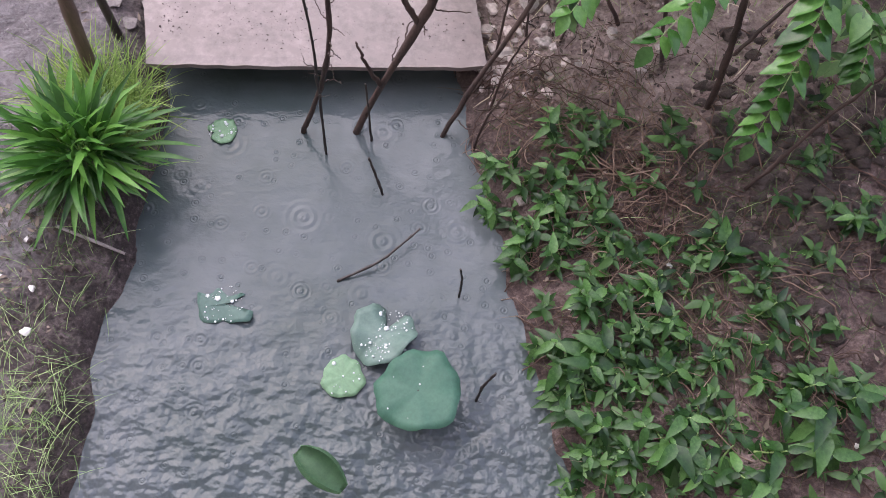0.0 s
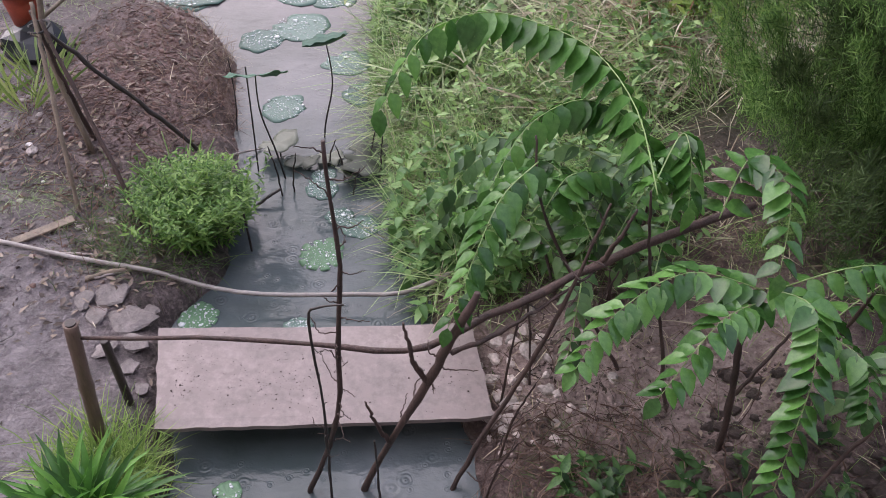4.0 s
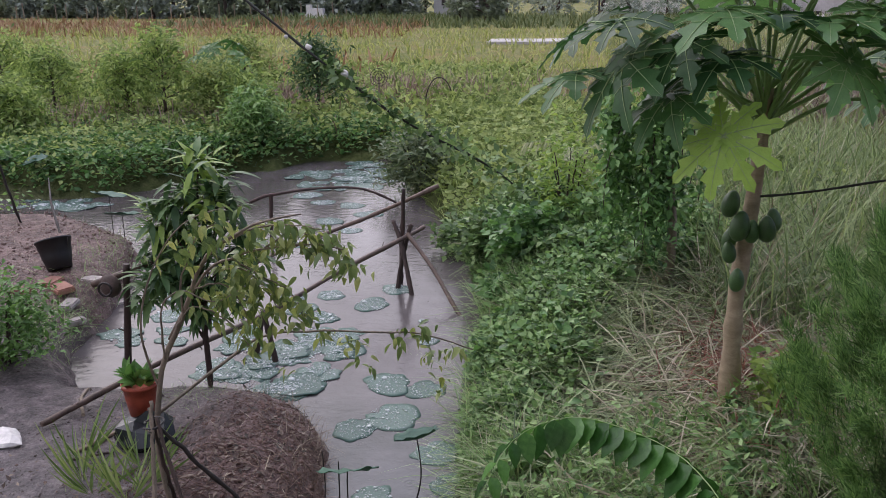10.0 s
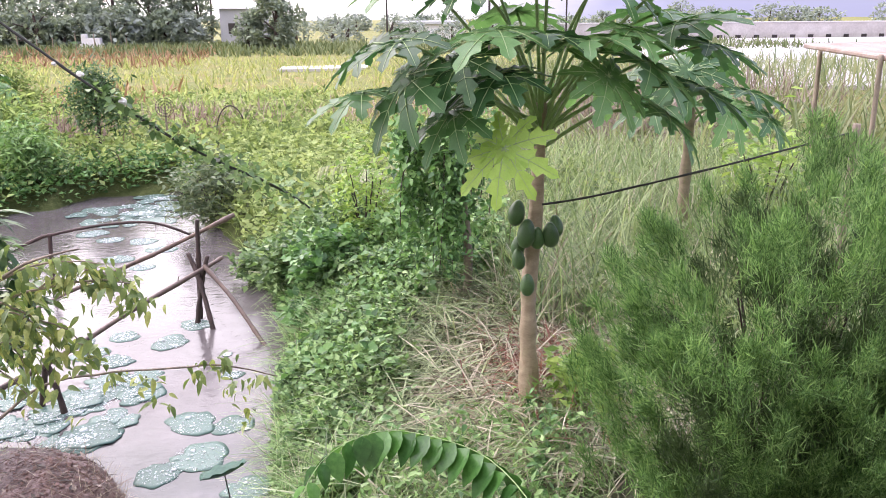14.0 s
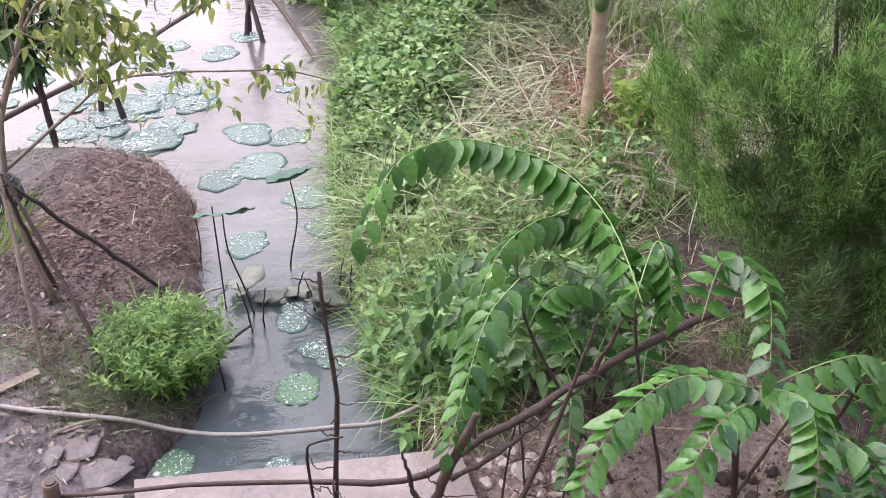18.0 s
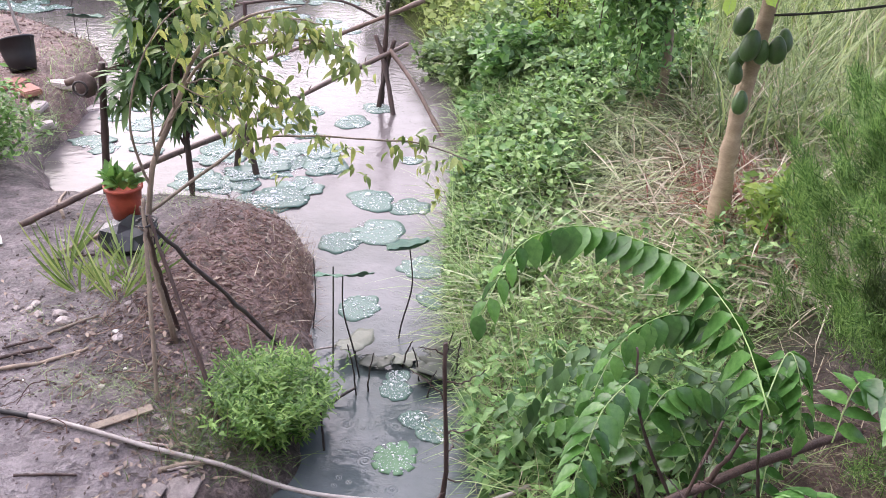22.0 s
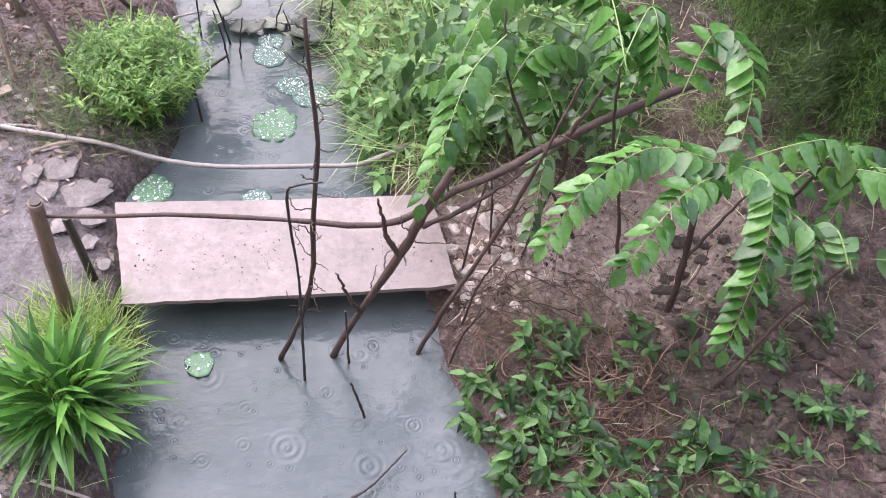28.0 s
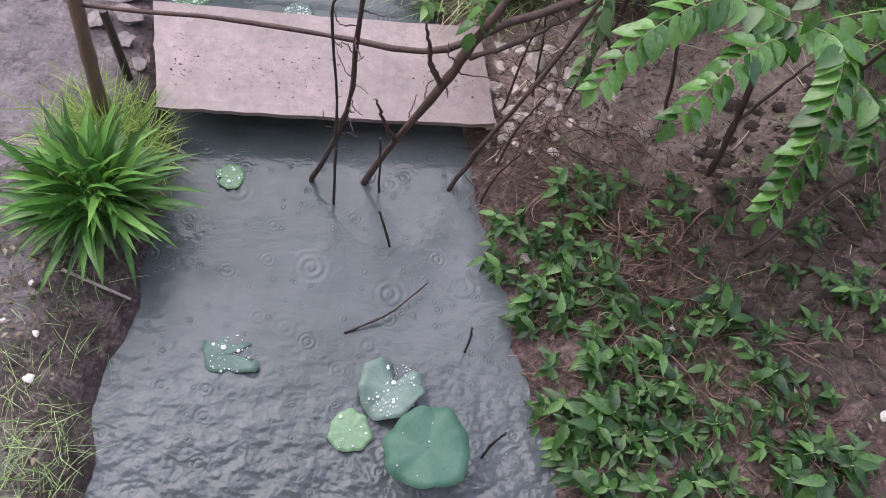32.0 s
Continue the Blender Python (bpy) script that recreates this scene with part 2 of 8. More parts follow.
    drip = calc(t, 'ADD', calc(t, 'MULTIPLY', noise_node(t, mp.outputs["Vector"], 9.5, 2, 0.5), 13.0), calc(t, 'MULTIPLY', noise_node(t, v, 24, 2, 0.5), 3.6))
    total = calc(t, 'ADD', total, calc(t, 'MULTIPLY', drip, under.outputs["Result"]))
    bump(t, b, total, 0.36, 0.015)
    return m


def ground_mat():
    """Earth: grey wet mud, red clay and green-brown soil, by three weights stored on the mesh."""
    m, t, N, L, b = shader("earth")
    v = coords(t)
    big, mid, fine = noise_node(t, v, 1.1, 4), noise_node(t, v, 7, 5, 0.65), noise_node(t, v, 45, 6, 0.75)
    k = calc(t, 'ADD', calc(t, 'MULTIPLY', mid, 0.5), calc(t, 'MULTIPLY', fine, 0.5))

    def weight(key):
        a = N.new("ShaderNodeAttribute")
        a.attribute_name = key
        return a.outputs["Fac"]

    soil = ramp(t, k, [(0.36, (0.018, 0.014, 0.014)), (0.5, (0.085, 0.064, 0.062)), (0.64, (0.29, 0.23, 0.225))])
    clay = ramp(t, k, [(0.36, (0.04, 0.024, 0.022)), (0.5, (0.15, 0.09, 0.078)), (0.64, (0.36, 0.25, 0.22))])
    mud = ramp(t, k, [(0.32, (0.07, 0.06, 0.064)), (0.47, (0.18, 0.159, 0.168)), (0.64, (0.325, 0.295, 0.308))])
    turf = ramp(t, k, [(0.34, (0.035, 0.05, 0.016)), (0.52, (0.09, 0.11, 0.04)), (0.7, (0.19, 0.19, 0.09))])
    field = ramp(t, calc(t, 'ADD', calc(t, 'MULTIPLY', big, 0.6), calc(t, 'MULTIPLY', mid, 0.4)),
                 [(0.36, (0.11, 0.15, 0.04)), (0.52, (0.21, 0.21, 0.07)), (0.66, (0.29, 0.19, 0.09))])
    pale = ramp(t, k, [(0.34, (0.15, 0.105, 0.098)), (0.48, (0.34, 0.26, 0.24)), (0.64, (0.54, 0.44, 0.42))])
    col = blend(t, weight("pale"), blend(t, weight("clay"), soil, clay), pale)
    col = blend(t, weight("turf"), col, turf)
    col = blend(t, weight("field"), col, field)
    wm = weight("mud")
    col = blend(t, wm, col, mud)
    # cracks in the drying mud
    vo = N.new("ShaderNodeTexVoronoi")
    vo.feature = 'DISTANCE_TO_EDGE'
    vo.inputs["Scale"].default_value = 5.5
    warp = N.new("ShaderNodeVectorMath")
    warp.operation = 'ADD'
    nz = N.new("ShaderNodeTexNoise")
    nz.inputs["Scale"].default_value = 3
    L.new(v, nz.inputs["Vector"])
    L.new(v, warp.inputs[0])
    L.new(nz.outputs["Color"], warp.inputs[1])
    L.new(warp.outputs[0], vo.inputs["Vector"])
    crack = ramp(t, vo.outputs["Distance"], [(0.0, (0, 0, 0)), (0.035, (1, 1, 1))])
    has = calc(t, 'MULTIPLY', ramp(t, noise_node(t, v, 1.4, 3), [(0.6, (0, 0, 0)), (0.65, (1, 1, 1))]), wm)
    crack = blend(t, has, (1.0, 1.0, 1.0), crack)
    col = blend(t, 0.6, col, crack, 'MULTIPLY')
    L.new(col, b.inputs["Base Color"])
    wet = ramp(t, calc(t, 'ADD', calc(t, 'MULTIPLY', big, 0.5), calc(t, 'MULTIPLY', mid, 0.5)), [(0.4, (0.14, 0.14, 0.14)), (0.62, (0.5, 0.5, 0.5))])
    L.new(blend(t, wm, (0.6, 0.6, 0.6), wet), b.inputs["Roughness"])
    grassy = calc(t, 'MAXIMUM', weight("field"), weight("turf"))
    L.new(calc(t, 'SUBTRACT', 0.5, calc(t, 'MULTIPLY', grassy, 0.47)), b.inputs["Specular IOR Level"])
    h = calc(t, 'ADD', calc(t, 'ADD', calc(t, 'MULTIPLY', mid, 1.0), calc(t, 'MULTIPLY', fine, 0.55)), calc(t, 'MULTIPLY', crack, 0.5))
    h = calc(t, 'ADD', h, calc(t, 'MULTIPLY', noise_node(t, v, 19, 3, 0.6), 0.9))
    bump(t, b, h, 1.0, 0.045)
    return m


M_WATER, M_GROUND = water_mat(), ground_mat()
M_BARK = rough_mat("wet_bark", (0.018, 0.012, 0.011), (0.105, 0.067, 0.057), 14, (0.45, 0.8), 0.8, 0.006, (1, 1, 0.25))
M_PALE_BARK = rough_mat("grey_bark", (0.12, 0.096, 0.074), (0.38, 0.31, 0.235), 12, (0.5, 0.85), 0.7, 0.005, (1, 1, 0.4))
M_BAMBOO = rough_mat("old_bamboo", (0.045, 0.031, 0.025), (0.19, 0.13, 0.1), 10, (0.35, 0.7), 0.4, 0.003, (1, 1, 0.15))
M_STICK = rough_mat("black_wet_stick", (0.012, 0.01, 0.01), (0.06, 0.048, 0.042), 18, (0.35, 0.7), 0.5, 0.003)
M_BOARD = rough_mat("fibre_board", (0.15, 0.122, 0.117), (0.345, 0.285, 0.276), 3.4, (0.25, 0.6), 0.25, 0.003, worn=(0.2, 0.162, 0.156))
M_BOARD_EDGE = rough_mat("board_edge", (0.03, 0.025, 0.025), (0.1, 0.08, 0.075), 9)
M_PVC = rough_mat("grey_pvc", (0.2, 0.175, 0.165), (0.43, 0.405, 0.39), 3.5, (0.35, 0.6), 0.3, 0.002)
M_BLACK = plain_mat("black_rubber", (0.02, 0.02, 0.022), 0.5)
M_STONE = rough_mat("pale_stone", (0.22, 0.19, 0.18), (0.56, 0.51, 0.48), 9, (0.5, 0.8), 0.6, 0.01)
M_WHITE = plain_mat("white_shell", (0.75, 0.73, 0.71), 0.5)
M_POT = plain_mat("red_plastic", (0.42, 0.085, 0.05), 0.4)
M_LOTUS = leaf_mat("lotus_leaf", (0.03, 0.115, 0.075), (0.045, 0.15, 0.1), (0.08, 0.21, 0.13), 0.5, 0.15, False, 8)
M_LIME = leaf_mat("young_lotus_leaf", (0.1, 0.24, 0.12), (0.15, 0.31, 0.165), (0.21, 0.39, 0.22), 0.4, 0.2, False, 8)
# clear drops painted white: the sky's glint on them is in the colour
M_DROP = plain_mat("rain_bead", (0.7, 0.75, 0.75), 0.25)
M_FROND = leaf_mat("frond_leaflet", (0.018, 0.085, 0.01), (0.048, 0.17, 0.022), (0.125, 0.33, 0.05), 0.26, 0.3, False, 6, 0.58)
M_WEED = leaf_mat("weed_leaf", (0.06, 0.15, 0.033), (0.185, 0.35, 0.09), (0.39, 0.58, 0.21), 0.45, 0.32, shine=0.4)
M_BROAD = leaf_mat("broad_weed_leaf", (0.035, 0.11, 0.026), (0.115, 0.28, 0.065), (0.27, 0.48, 0.14), 0.42, 0.3, True, 2.5, 0.42)
M_VINE = leaf_mat("vine_leaf", (0.04, 0.095, 0.027), (0.135, 0.25, 0.07), (0.33, 0.475, 0.175), 0.48, 0.32, True, 1.2, 0.4)
M_DARKLEAF = leaf_mat("dark_leaf", (0.028, 0.075, 0.028), (0.075, 0.16, 0.055), (0.14, 0.25, 0.09), 0.5, 0.25)
M_GRASS = leaf_mat("grass_blade", (0.105, 0.225, 0.058), (0.265, 0.445, 0.14), (0.48, 0.64, 0.29), 0.45, 0.35, True, 1.5, 0.45)
M_STRAW = leaf_mat("straw", (0.13, 0.1, 0.06), (0.42, 0.355, 0.255), (0.78, 0.71, 0.57), 0.6, 0.2, True, 2)
M_RUST = leaf_mat("rust_leaf", (0.18, 0.054, 0.036), (0.312, 0.108, 0.072), (0.432, 0.204, 0.12), 0.6, 0.2)
M_PANDAN = leaf_mat("pandan_leaf", (0.014, 0.075, 0.006), (0.045, 0.19, 0.012), (0.15, 0.4, 0.035), 0.34, 0.3, False, 5, 0.4)
M_YELLOW = leaf_mat("yellowing_leaf", (0.11, 0.154, 0.039), (0.242, 0.286, 0.072), (0.462, 0.473, 0.143), 0.4, 0.3)
M_LIMELEAF = leaf_mat("lime_leaf", (0.13, 0.25, 0.03), (0.25, 0.4, 0.06), (0.42, 0.55, 0.1), 0.4, 0.35)
M_FEATHER = leaf_mat("feathery_leaf", (0.036, 0.1, 0.02), (0.12, 0.265, 0.055), (0.32, 0.53, 0.15), 0.6, 0.36, True, 3.5)
M_PAPAYA = leaf_mat("papaya_leaf", (0.024, 0.09, 0.024), (0.062, 0.18, 0.045), (0.145, 0.32, 0.085), 0.36, 0.34, False, 4, 0.42)
M_PAPAYA_LIGHT = leaf_mat("young_papaya_leaf", (0.17, 0.34, 0.035), (0.3, 0.5, 0.055), (0.45, 0.65, 0.1), 0.42, 0.4, False, 5)
M_RIB = plain_mat("leaf_rib", (0.33, 0.45, 0.2), 0.5)
M_PETIOLE = plain_mat("petiole", (0.25, 0.37, 0.13), 0.45)
M_FRUIT = rough_mat("green_papaya", (0.035, 0.08, 0.025), (0.075, 0.15, 0.05), 14, (0.35, 0.5), 0.15, 0.002)
M_TRUNK = rough_mat("papaya_trunk", (0.24, 0.18, 0.12), (0.48, 0.38, 0.27), 10, (0.5, 0.8), 0.6, 0.008, (1, 1, 2.2))
M_FARVINE = leaf_mat("far_weed_leaf", (0.085, 0.14, 0.035), (0.25, 0.34, 0.095), (0.47, 0.55, 0.21), 0.7, 0.35, True, 0.7, 0.08)
# rain haze over the skyline is put into this leaf colour, paler and greyer
M_FAR_HAZED = leaf_mat("far_hazed_leaf", (0.14, 0.185, 0.145), (0.22, 0.275, 0.2), (0.34, 0.4, 0.28), 0.7, 0.25, True, 0.25)
M_WALL = plain_mat("white_wall", (0.72, 0.7, 0.69), 0.8)
M_ROOF = plain_mat("tin_roof", (0.62, 0.62, 0.64), 0.5, 0.3)
M_WIRE = plain_mat("dark_rope", (0.03, 0.03, 0.025), 0.7)
M_PINK = leaf_mat("pink_grass", (0.22, 0.15, 0.125), (0.36, 0.26, 0.22), (0.5, 0.39, 0.33), 0.7, 0.1, shine=0.05)
M_BRICK = rough_mat("red_rubble", (0.2, 0.085, 0.06), (0.38, 0.2, 0.15), 8)
M_PAD = leaf_mat("pad_leaf", (0.055, 0.128, 0.105), (0.085, 0.172, 0.142), (0.135, 0.225, 0.19), 0.35, 0.1, False, 14, 0.3)
M_OLDPAD = leaf_mat("withered_pad", (0.05, 0.06, 0.045), (0.1, 0.12, 0.09), (0.2, 0.22, 0.17), 0.4, 0.1, False, 10)
M_LITTER = leaf_mat("dead_leaf", (0.035, 0.025, 0.02), (0.1, 0.07, 0.055), (0.36, 0.28, 0.22), 0.5, 0.1, True, 2)
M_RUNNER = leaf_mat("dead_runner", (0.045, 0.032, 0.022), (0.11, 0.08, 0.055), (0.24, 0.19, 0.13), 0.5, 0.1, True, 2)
M_LOWGRASS = leaf_mat("low_grass", (0.03, 0.075, 0.018), (0.075, 0.15, 0.035), (0.17, 0.25, 0.08), 0.45, 0.3, True, 2)
M_ROOT = leaf_mat("brown_root", (0.07, 0.036, 0.026), (0.17, 0.1, 0.075), (0.36, 0.25, 0.19), 0.6, 0.1, True, 2)
M_SOILBIT = rough_mat("soil_crumb", (0.025, 0.018, 0.017), (0.15, 0.11, 0.105), 9, (0.4, 0.75), 0.9, 0.012)
M_PINKCLAY = rough_mat("pink_clay", (0.18, 0.13, 0.12), (0.48, 0.385, 0.36), 9, (0.45, 0.75), 0.7, 0.01)

# ---- helpers for shapes ----
rng = np.random.default_rng(7)


def raw_mesh(name, verts, faces, smooth=False):
    """A mesh from arrays: verts (n, 3), faces (m, k) of one size k."""
    verts, faces = np.asarray(verts, 'f4'), np.asarray(faces, 'i4')
    me = bpy.data.meshes.new(name)
    k = faces.shape[1]
    me.vertices.add(len(verts))
    me.vertices.foreach_set("co", verts.ravel())
    me.loops.add(faces.size)
    me.loops.foreach_set("vertex_index", faces.ravel())
    me.polygons.add(len(faces))
    me.polygons.foreach_set("loop_start", np.arange(0, faces.size, k, dtype='i4'))
    me.update(calc_edges=True)
    if smooth:
        me.polygons.foreach_set("use_smooth", np.ones(len(faces), dtype=bool))
    return me


def thing(name, label, category, loc=(0, 0, 0), group="", kind=""):
    e = new(name)
    e.location = loc
    e.empty_display_size = 0.1
    return tagged(e, label, category, group, kind)


def part(name, data, material, parent=None, label=""):
    """One mesh object, from a mesh or a bmesh, under a thing or a part."""
    if isinstance(data, bmesh.types.BMesh):
        me = bpy.data.meshes.new(name)
        data.to_mesh(me)
        data.free()
        data = me
    if material is not None and not data.materials:
        data.materials.append(material)
    ob = new(name, data)
    if parent is not None:
        ob.parent = parent
    if label:
        tagged(ob, label)
    return ob


def tube_mesh(name, pts, radii, sides=8, wobble=0.0, knots=None):
    """A tapered stem along a line of points; knots: (place 0 to 1, swelling, width) rings, as on bamboo."""
    pts = [Vector(p) for p in pts]
    fine, rad = [], []
    n = len(pts)
    steps = max(2, int(28 / n)) if n < 12 else 2
    for i in range(n - 1):
        p0, p1, p2, p3 = pts[max(i - 1, 0)], pts[i], pts[i + 1], pts[min(i + 2, n - 1)]
        for s in range(steps):
            u = s / steps
            fine.append(0.5 * ((2 * p1) + (p2 - p0) * u + (2 * p0 - 5 * p1 + 4 * p2 - p3) * u * u + (3 * p1 - p0 - 3 * p2 + p3) * u ** 3))
            rad.append(radii[i] * (1 - u) + radii[i + 1] * u)
    fine.append(pts[-1])
    rad.append(radii[-1])
    m = len(fine)
    if knots:
        for i in range(m):
            for k, swell, wide in knots:
                rad[i] *= 1 + swell * math.exp(-((i / (m - 1) - k) / wide) ** 2)
    if wobble:
        for i in range(1, m - 1):
            fine[i] = fine[i] + Vector(rng.normal(0, wobble, 3).tolist())
            rad[i] *= 1 + rng.normal(0, 0.1)
    V, F = [], []
    side = None
    for i in range(m):
        d = (fine[min(i + 1, m - 1)] - fine[max(i - 1, 0)]).normalized()
        if side is None:
            side = d.orthogonal().normalized()
        else:
            side = (side - d * side.dot(d)).normalized()
        up = d.cross(side)
        for j in range(sides):
            a = 2 * math.pi * j / sides
            V.append(fine[i] + (side * math.cos(a) + up * math.sin(a)) * rad[i])
    for i in range(m - 1):
        for j in range(sides):
            F.append((i * sides + j, i * sides + (j + 1) % sides, (i + 1) * sides + (j + 1) % sides, (i + 1) * sides + j))
    me = bpy.data.meshes.new(name)
    me.from_pydata([tuple(v) for v in V], [], F + [tuple(range(sides))[::-1], tuple(range((m - 1) * sides, m * sides))])
    for p in me.polygons:
        p.use_smooth = len(p.vertices) == 4
    return me


def turns(n, tilt, spread=0.35, heading=None):
    """Random rotations (n, 3, 3): heading all round, tilt about the leaf's own side axis, a little roll."""
    a = rng.uniform(0, 2 * np.pi, n) if heading is None else heading
    b, c = rng.normal(tilt, spread, n), rng.normal(0, spread, n)
    ca, sa, cb, sb, cc, sc = np.cos(a), np.sin(a), np.cos(b), np.sin(b), np.cos(c), np.sin(c)
    z, o = np.zeros(n), np.ones(n)
    A = np.stack([np.stack([ca, -sa, z], -1), np.stack([sa, ca, z], -1), np.stack([z, z, o], -1)], 1)
    B = np.stack([np.stack([cb, z, -sb], -1), np.stack([z, o, z], -1), np.stack([sb, z, cb], -1)], 1)
    C = np.stack([np.stack([o, z, z], -1), np.stack([z, cc, -sc], -1), np.stack([z, sc, cc], -1)], 1)
    return A @ B @ C


# leaves lie along +x, their upper side to +z: points and quads
def blade_shape(width, fold=0.12, droop=0.15, belly=0.4):
    xs = (0.0, belly * 0.45, belly, belly + (1 - belly) * 0.55, 1.0)
    ws = (0.06, 0.8, 1.0, 0.62, 0.04)
    V = []
    for x, w in zip(xs, ws):
        z = -droop * x * x
        V += [(x, w * width / 2, z + fold * w * width), (x, 0, z), (x, -w * width / 2, z + fold * w * width)]
    F = []
    for i in range(4):
        a = i * 3
        F += [(a, a + 3, a + 4, a + 1), (a + 1, a + 4, a + 5, a + 2)]
    return np.array(V), np.array(F)


def small_leaf(width, fold=0.15, droop=0.1):
    V = [(0, 0, 0), (0.4, width / 2, fold * width), (0.42, 0, -droop * .2), (0.4, -width / 2, fold * width), (1, 0, -droop)]
    return np.array(V), np.array([(0, 2, 1, 1), (0, 3, 2, 2), (1, 2, 4, 4), (2, 3, 4, 4)])[:, :3]


def grass_shape(width, bend=0.35):
    V, F = [], []
    for i, u in enumerate((0, 0.35, 0.7)):
        w = width * (1 - u * 0.6) / 2
        V += [(u, w, -bend * u * u), (u, -w, -bend * u * u)]
    V += [(1, 0, -bend)]
    return np.array(V), np.array([(0, 1, 3), (0, 3, 2), (2, 3, 5), (2, 5, 4), (4, 5, 6)])


def scatter(name, shape, places, rot, size):
    """All leaves of a mass in one mesh."""
    V, F = shape
    n = len(places)
    size = np.broadcast_to(np.asarray(size, float), (n,))
    W = np.einsum('nij,kj->nki', rot, V) * size[:, None, None] + np.asarray(places)[:, None, :]
    faces = (F[None] + (np.arange(n) * len(V))[:, None, None]).reshape(-1, F.shape[1])
    return raw_mesh(name, W.reshape(-1, 3), faces)


# ---- the lie of the land ----
SHORE = np.array([(-1.05, -4), (-1.05, 1.0), (-1.08, 1.4), (-1.02, 1.64), (-1.02, 2.35), (-1.1, 2.9), (-1.22, 3.1), (-1.05, 3.45), (-1.02, 4.1),
                  (-1.19, 4.56), (-1.28, 5.0), (-1.36, 5.45), (-1.55, 5.85), (-1.9, 6.12), (-2.4, 6.32), (-3.1, 6.2), (-3.6, 6.2), (-4.05, 6.9), (-4.31, 8.5),
                  (-4.7, 9.8), (-6.2, 10.9), (-9, 10.9), (-13, 10.5), (-13, 13), (-9, 12.6), (-6.75, 12.9), (-5.3, 14.7), (-4.0, 16.0), (-2.8, 16.6),
                  (-2.0, 14.1), (-1.32, 12.3), (-0.58, 9.7), (-0.38, 8.26), (-0.44, 7.06), (-0.41, 5.76), (-0.31, 4.69), (-0.15, 3.85),
                  (0.0, 3.3), (0.12, 2.9), (0.22, 2.3), (0.33, 1.86), (0.41, 1.63), (0.46, 1.4), (0.58, 1.0), (0.75, 0.3), (0.85, -4)])


def shore_distance(x, y):
    """Metres to the water's edge: positive on land, negative over water."""
    x, y = np.asarray(x, float), np.asarray(y, float)
    best, inside = np.full(x.shape, 1e9), np.zeros(x.shape, bool)
    for (ax, ay), (bx, by) in zip(SHORE, np.roll(SHORE, -1, 0)):
        dx, dy = bx - ax, by - ay
        u = np.clip(((x - ax) * dx + (y - ay) * dy) / (dx * dx + dy * dy), 0, 1)
        best = np.minimum(best, np.hypot(x - ax - u * dx, y - ay - u * dy))
        if ay != by:
            inside ^= ((ay > y) != (by > y)) & (x < (bx - ax) * (y - ay) / (by - ay) + ax)
    return np.where(inside, -best, best)


def ease(a, b, v):
    u = np.clip((v - a) / (b - a), 0, 1)
    return u * u * (3 - 2 * u)


def ripple(x, y, s, seed=0.0):
    """Cheap smooth unevenness."""
    return (np.sin(x * s + 1.3 + seed) * np.cos(y * s * 1.13 + seed * 2) + 0.6 * np.sin(x * s * 2.1 - y * s * 1.7 + seed) + 0.4 * np.cos(y * s * 3.3 + x * s * 2.6 + seed * 3)) / 2


def middle_line(y):
    return np.interp(y, (-4, 2.5, 4, 6.5, 9, 12, 16.6, 17.5), (-0.15, -0.4, -0.65, -1.1, -2, -2.8, -2.85, -2.85))


def land(x, y):
    """Height of the ground."""
    x, y = np.asarray(x, float), np.asarray(y, float)
    sd = shore_distance(x, y) + 0.03 * ripple(x, y, 9.0)
    right = ease(-0.1, 0.1, x - middle_line(y))
    hi_r = 0.2 + 0.3 * ease(0.2, 2.2, x - middle_line(y) - 0.5) * ease(1.0, 5.0, y) + 0.1 * ease(0.7, 1.6, x)
    hi_l = 0.17 + 0.06 * ease(-1.3, -2.2, x) + 0.13 * np.exp(-(((x + 1.75) / 0.58) ** 4 + ((y - 5.15) / 0.9) ** 4)) + 0.15 * ease(6.5, 8.5, y)
    far = ease(15.0, 22.0, y)
    base = (hi_l * (1 - right) + hi_r * right) * (1 - far) + 0.45 * far
    soft = (0.1 * (1 - right) + 0.22 * right) * (1 - far) + 0.3 * far
    z = np.where(sd > 0, base * (1 - np.exp(-np.maximum(sd, 0) / soft)), np.maximum(sd * 1.6, -0.4))
    near = np.exp(-np.hypot(x, y - 4) / 25)
    z = z + np.where(sd > 0, np.minimum(sd * 2, 1), 0.0) * (0.024 * ripple(x, y, 4.3) + 0.02 * ripple(x, y, 13, 1.0) + 0.012 * ripple(x, y, 31, 2.0)) * (0.3 + 0.7 * near) * (0.6 + 0.8 * right)
    return z


def gz(x, y):
    return float(land(np.array([x]), np.array([y]))[0])


def axis(lo, hi, step, out_lo, out_hi):
    a = list(np.arange(lo, hi + 1e-6, step))
    s, v = step, hi
    while v < out_hi:
        s *= 1.16
        v += s
        a.append(v)
    s, v = step, lo
    while v > out_lo:
        s *= 1.16
        v -= s
        a.insert(0, v)
    return np.array(a)


gx, gy = axis(-4.6, 3.0, 0.045, -1500, 1500), axis(0.4, 8.5, 0.045, -300, 2500)
GX, GY = np.meshgrid(gx, gy)
GZ = land(GX, GY)
nx, ny = len(gx), len(gy)
ids = np.arange(nx * ny).reshape(ny, nx)
quads = np.stack([ids[:-1, :-1], ids[:-1, 1:], ids[1:, 1:], ids[1:, :-1]], -1).reshape(-1, 4)
ground_mesh = raw_mesh("ground", np.stack([GX, GY, GZ], -1).reshape(-1, 3), quads, True)
ground_mesh.materials.append(M_GROUND)
SD = shore_distance(GX, GY)
RT = ease(-0.1, 0.1, GX - middle_line(GY))
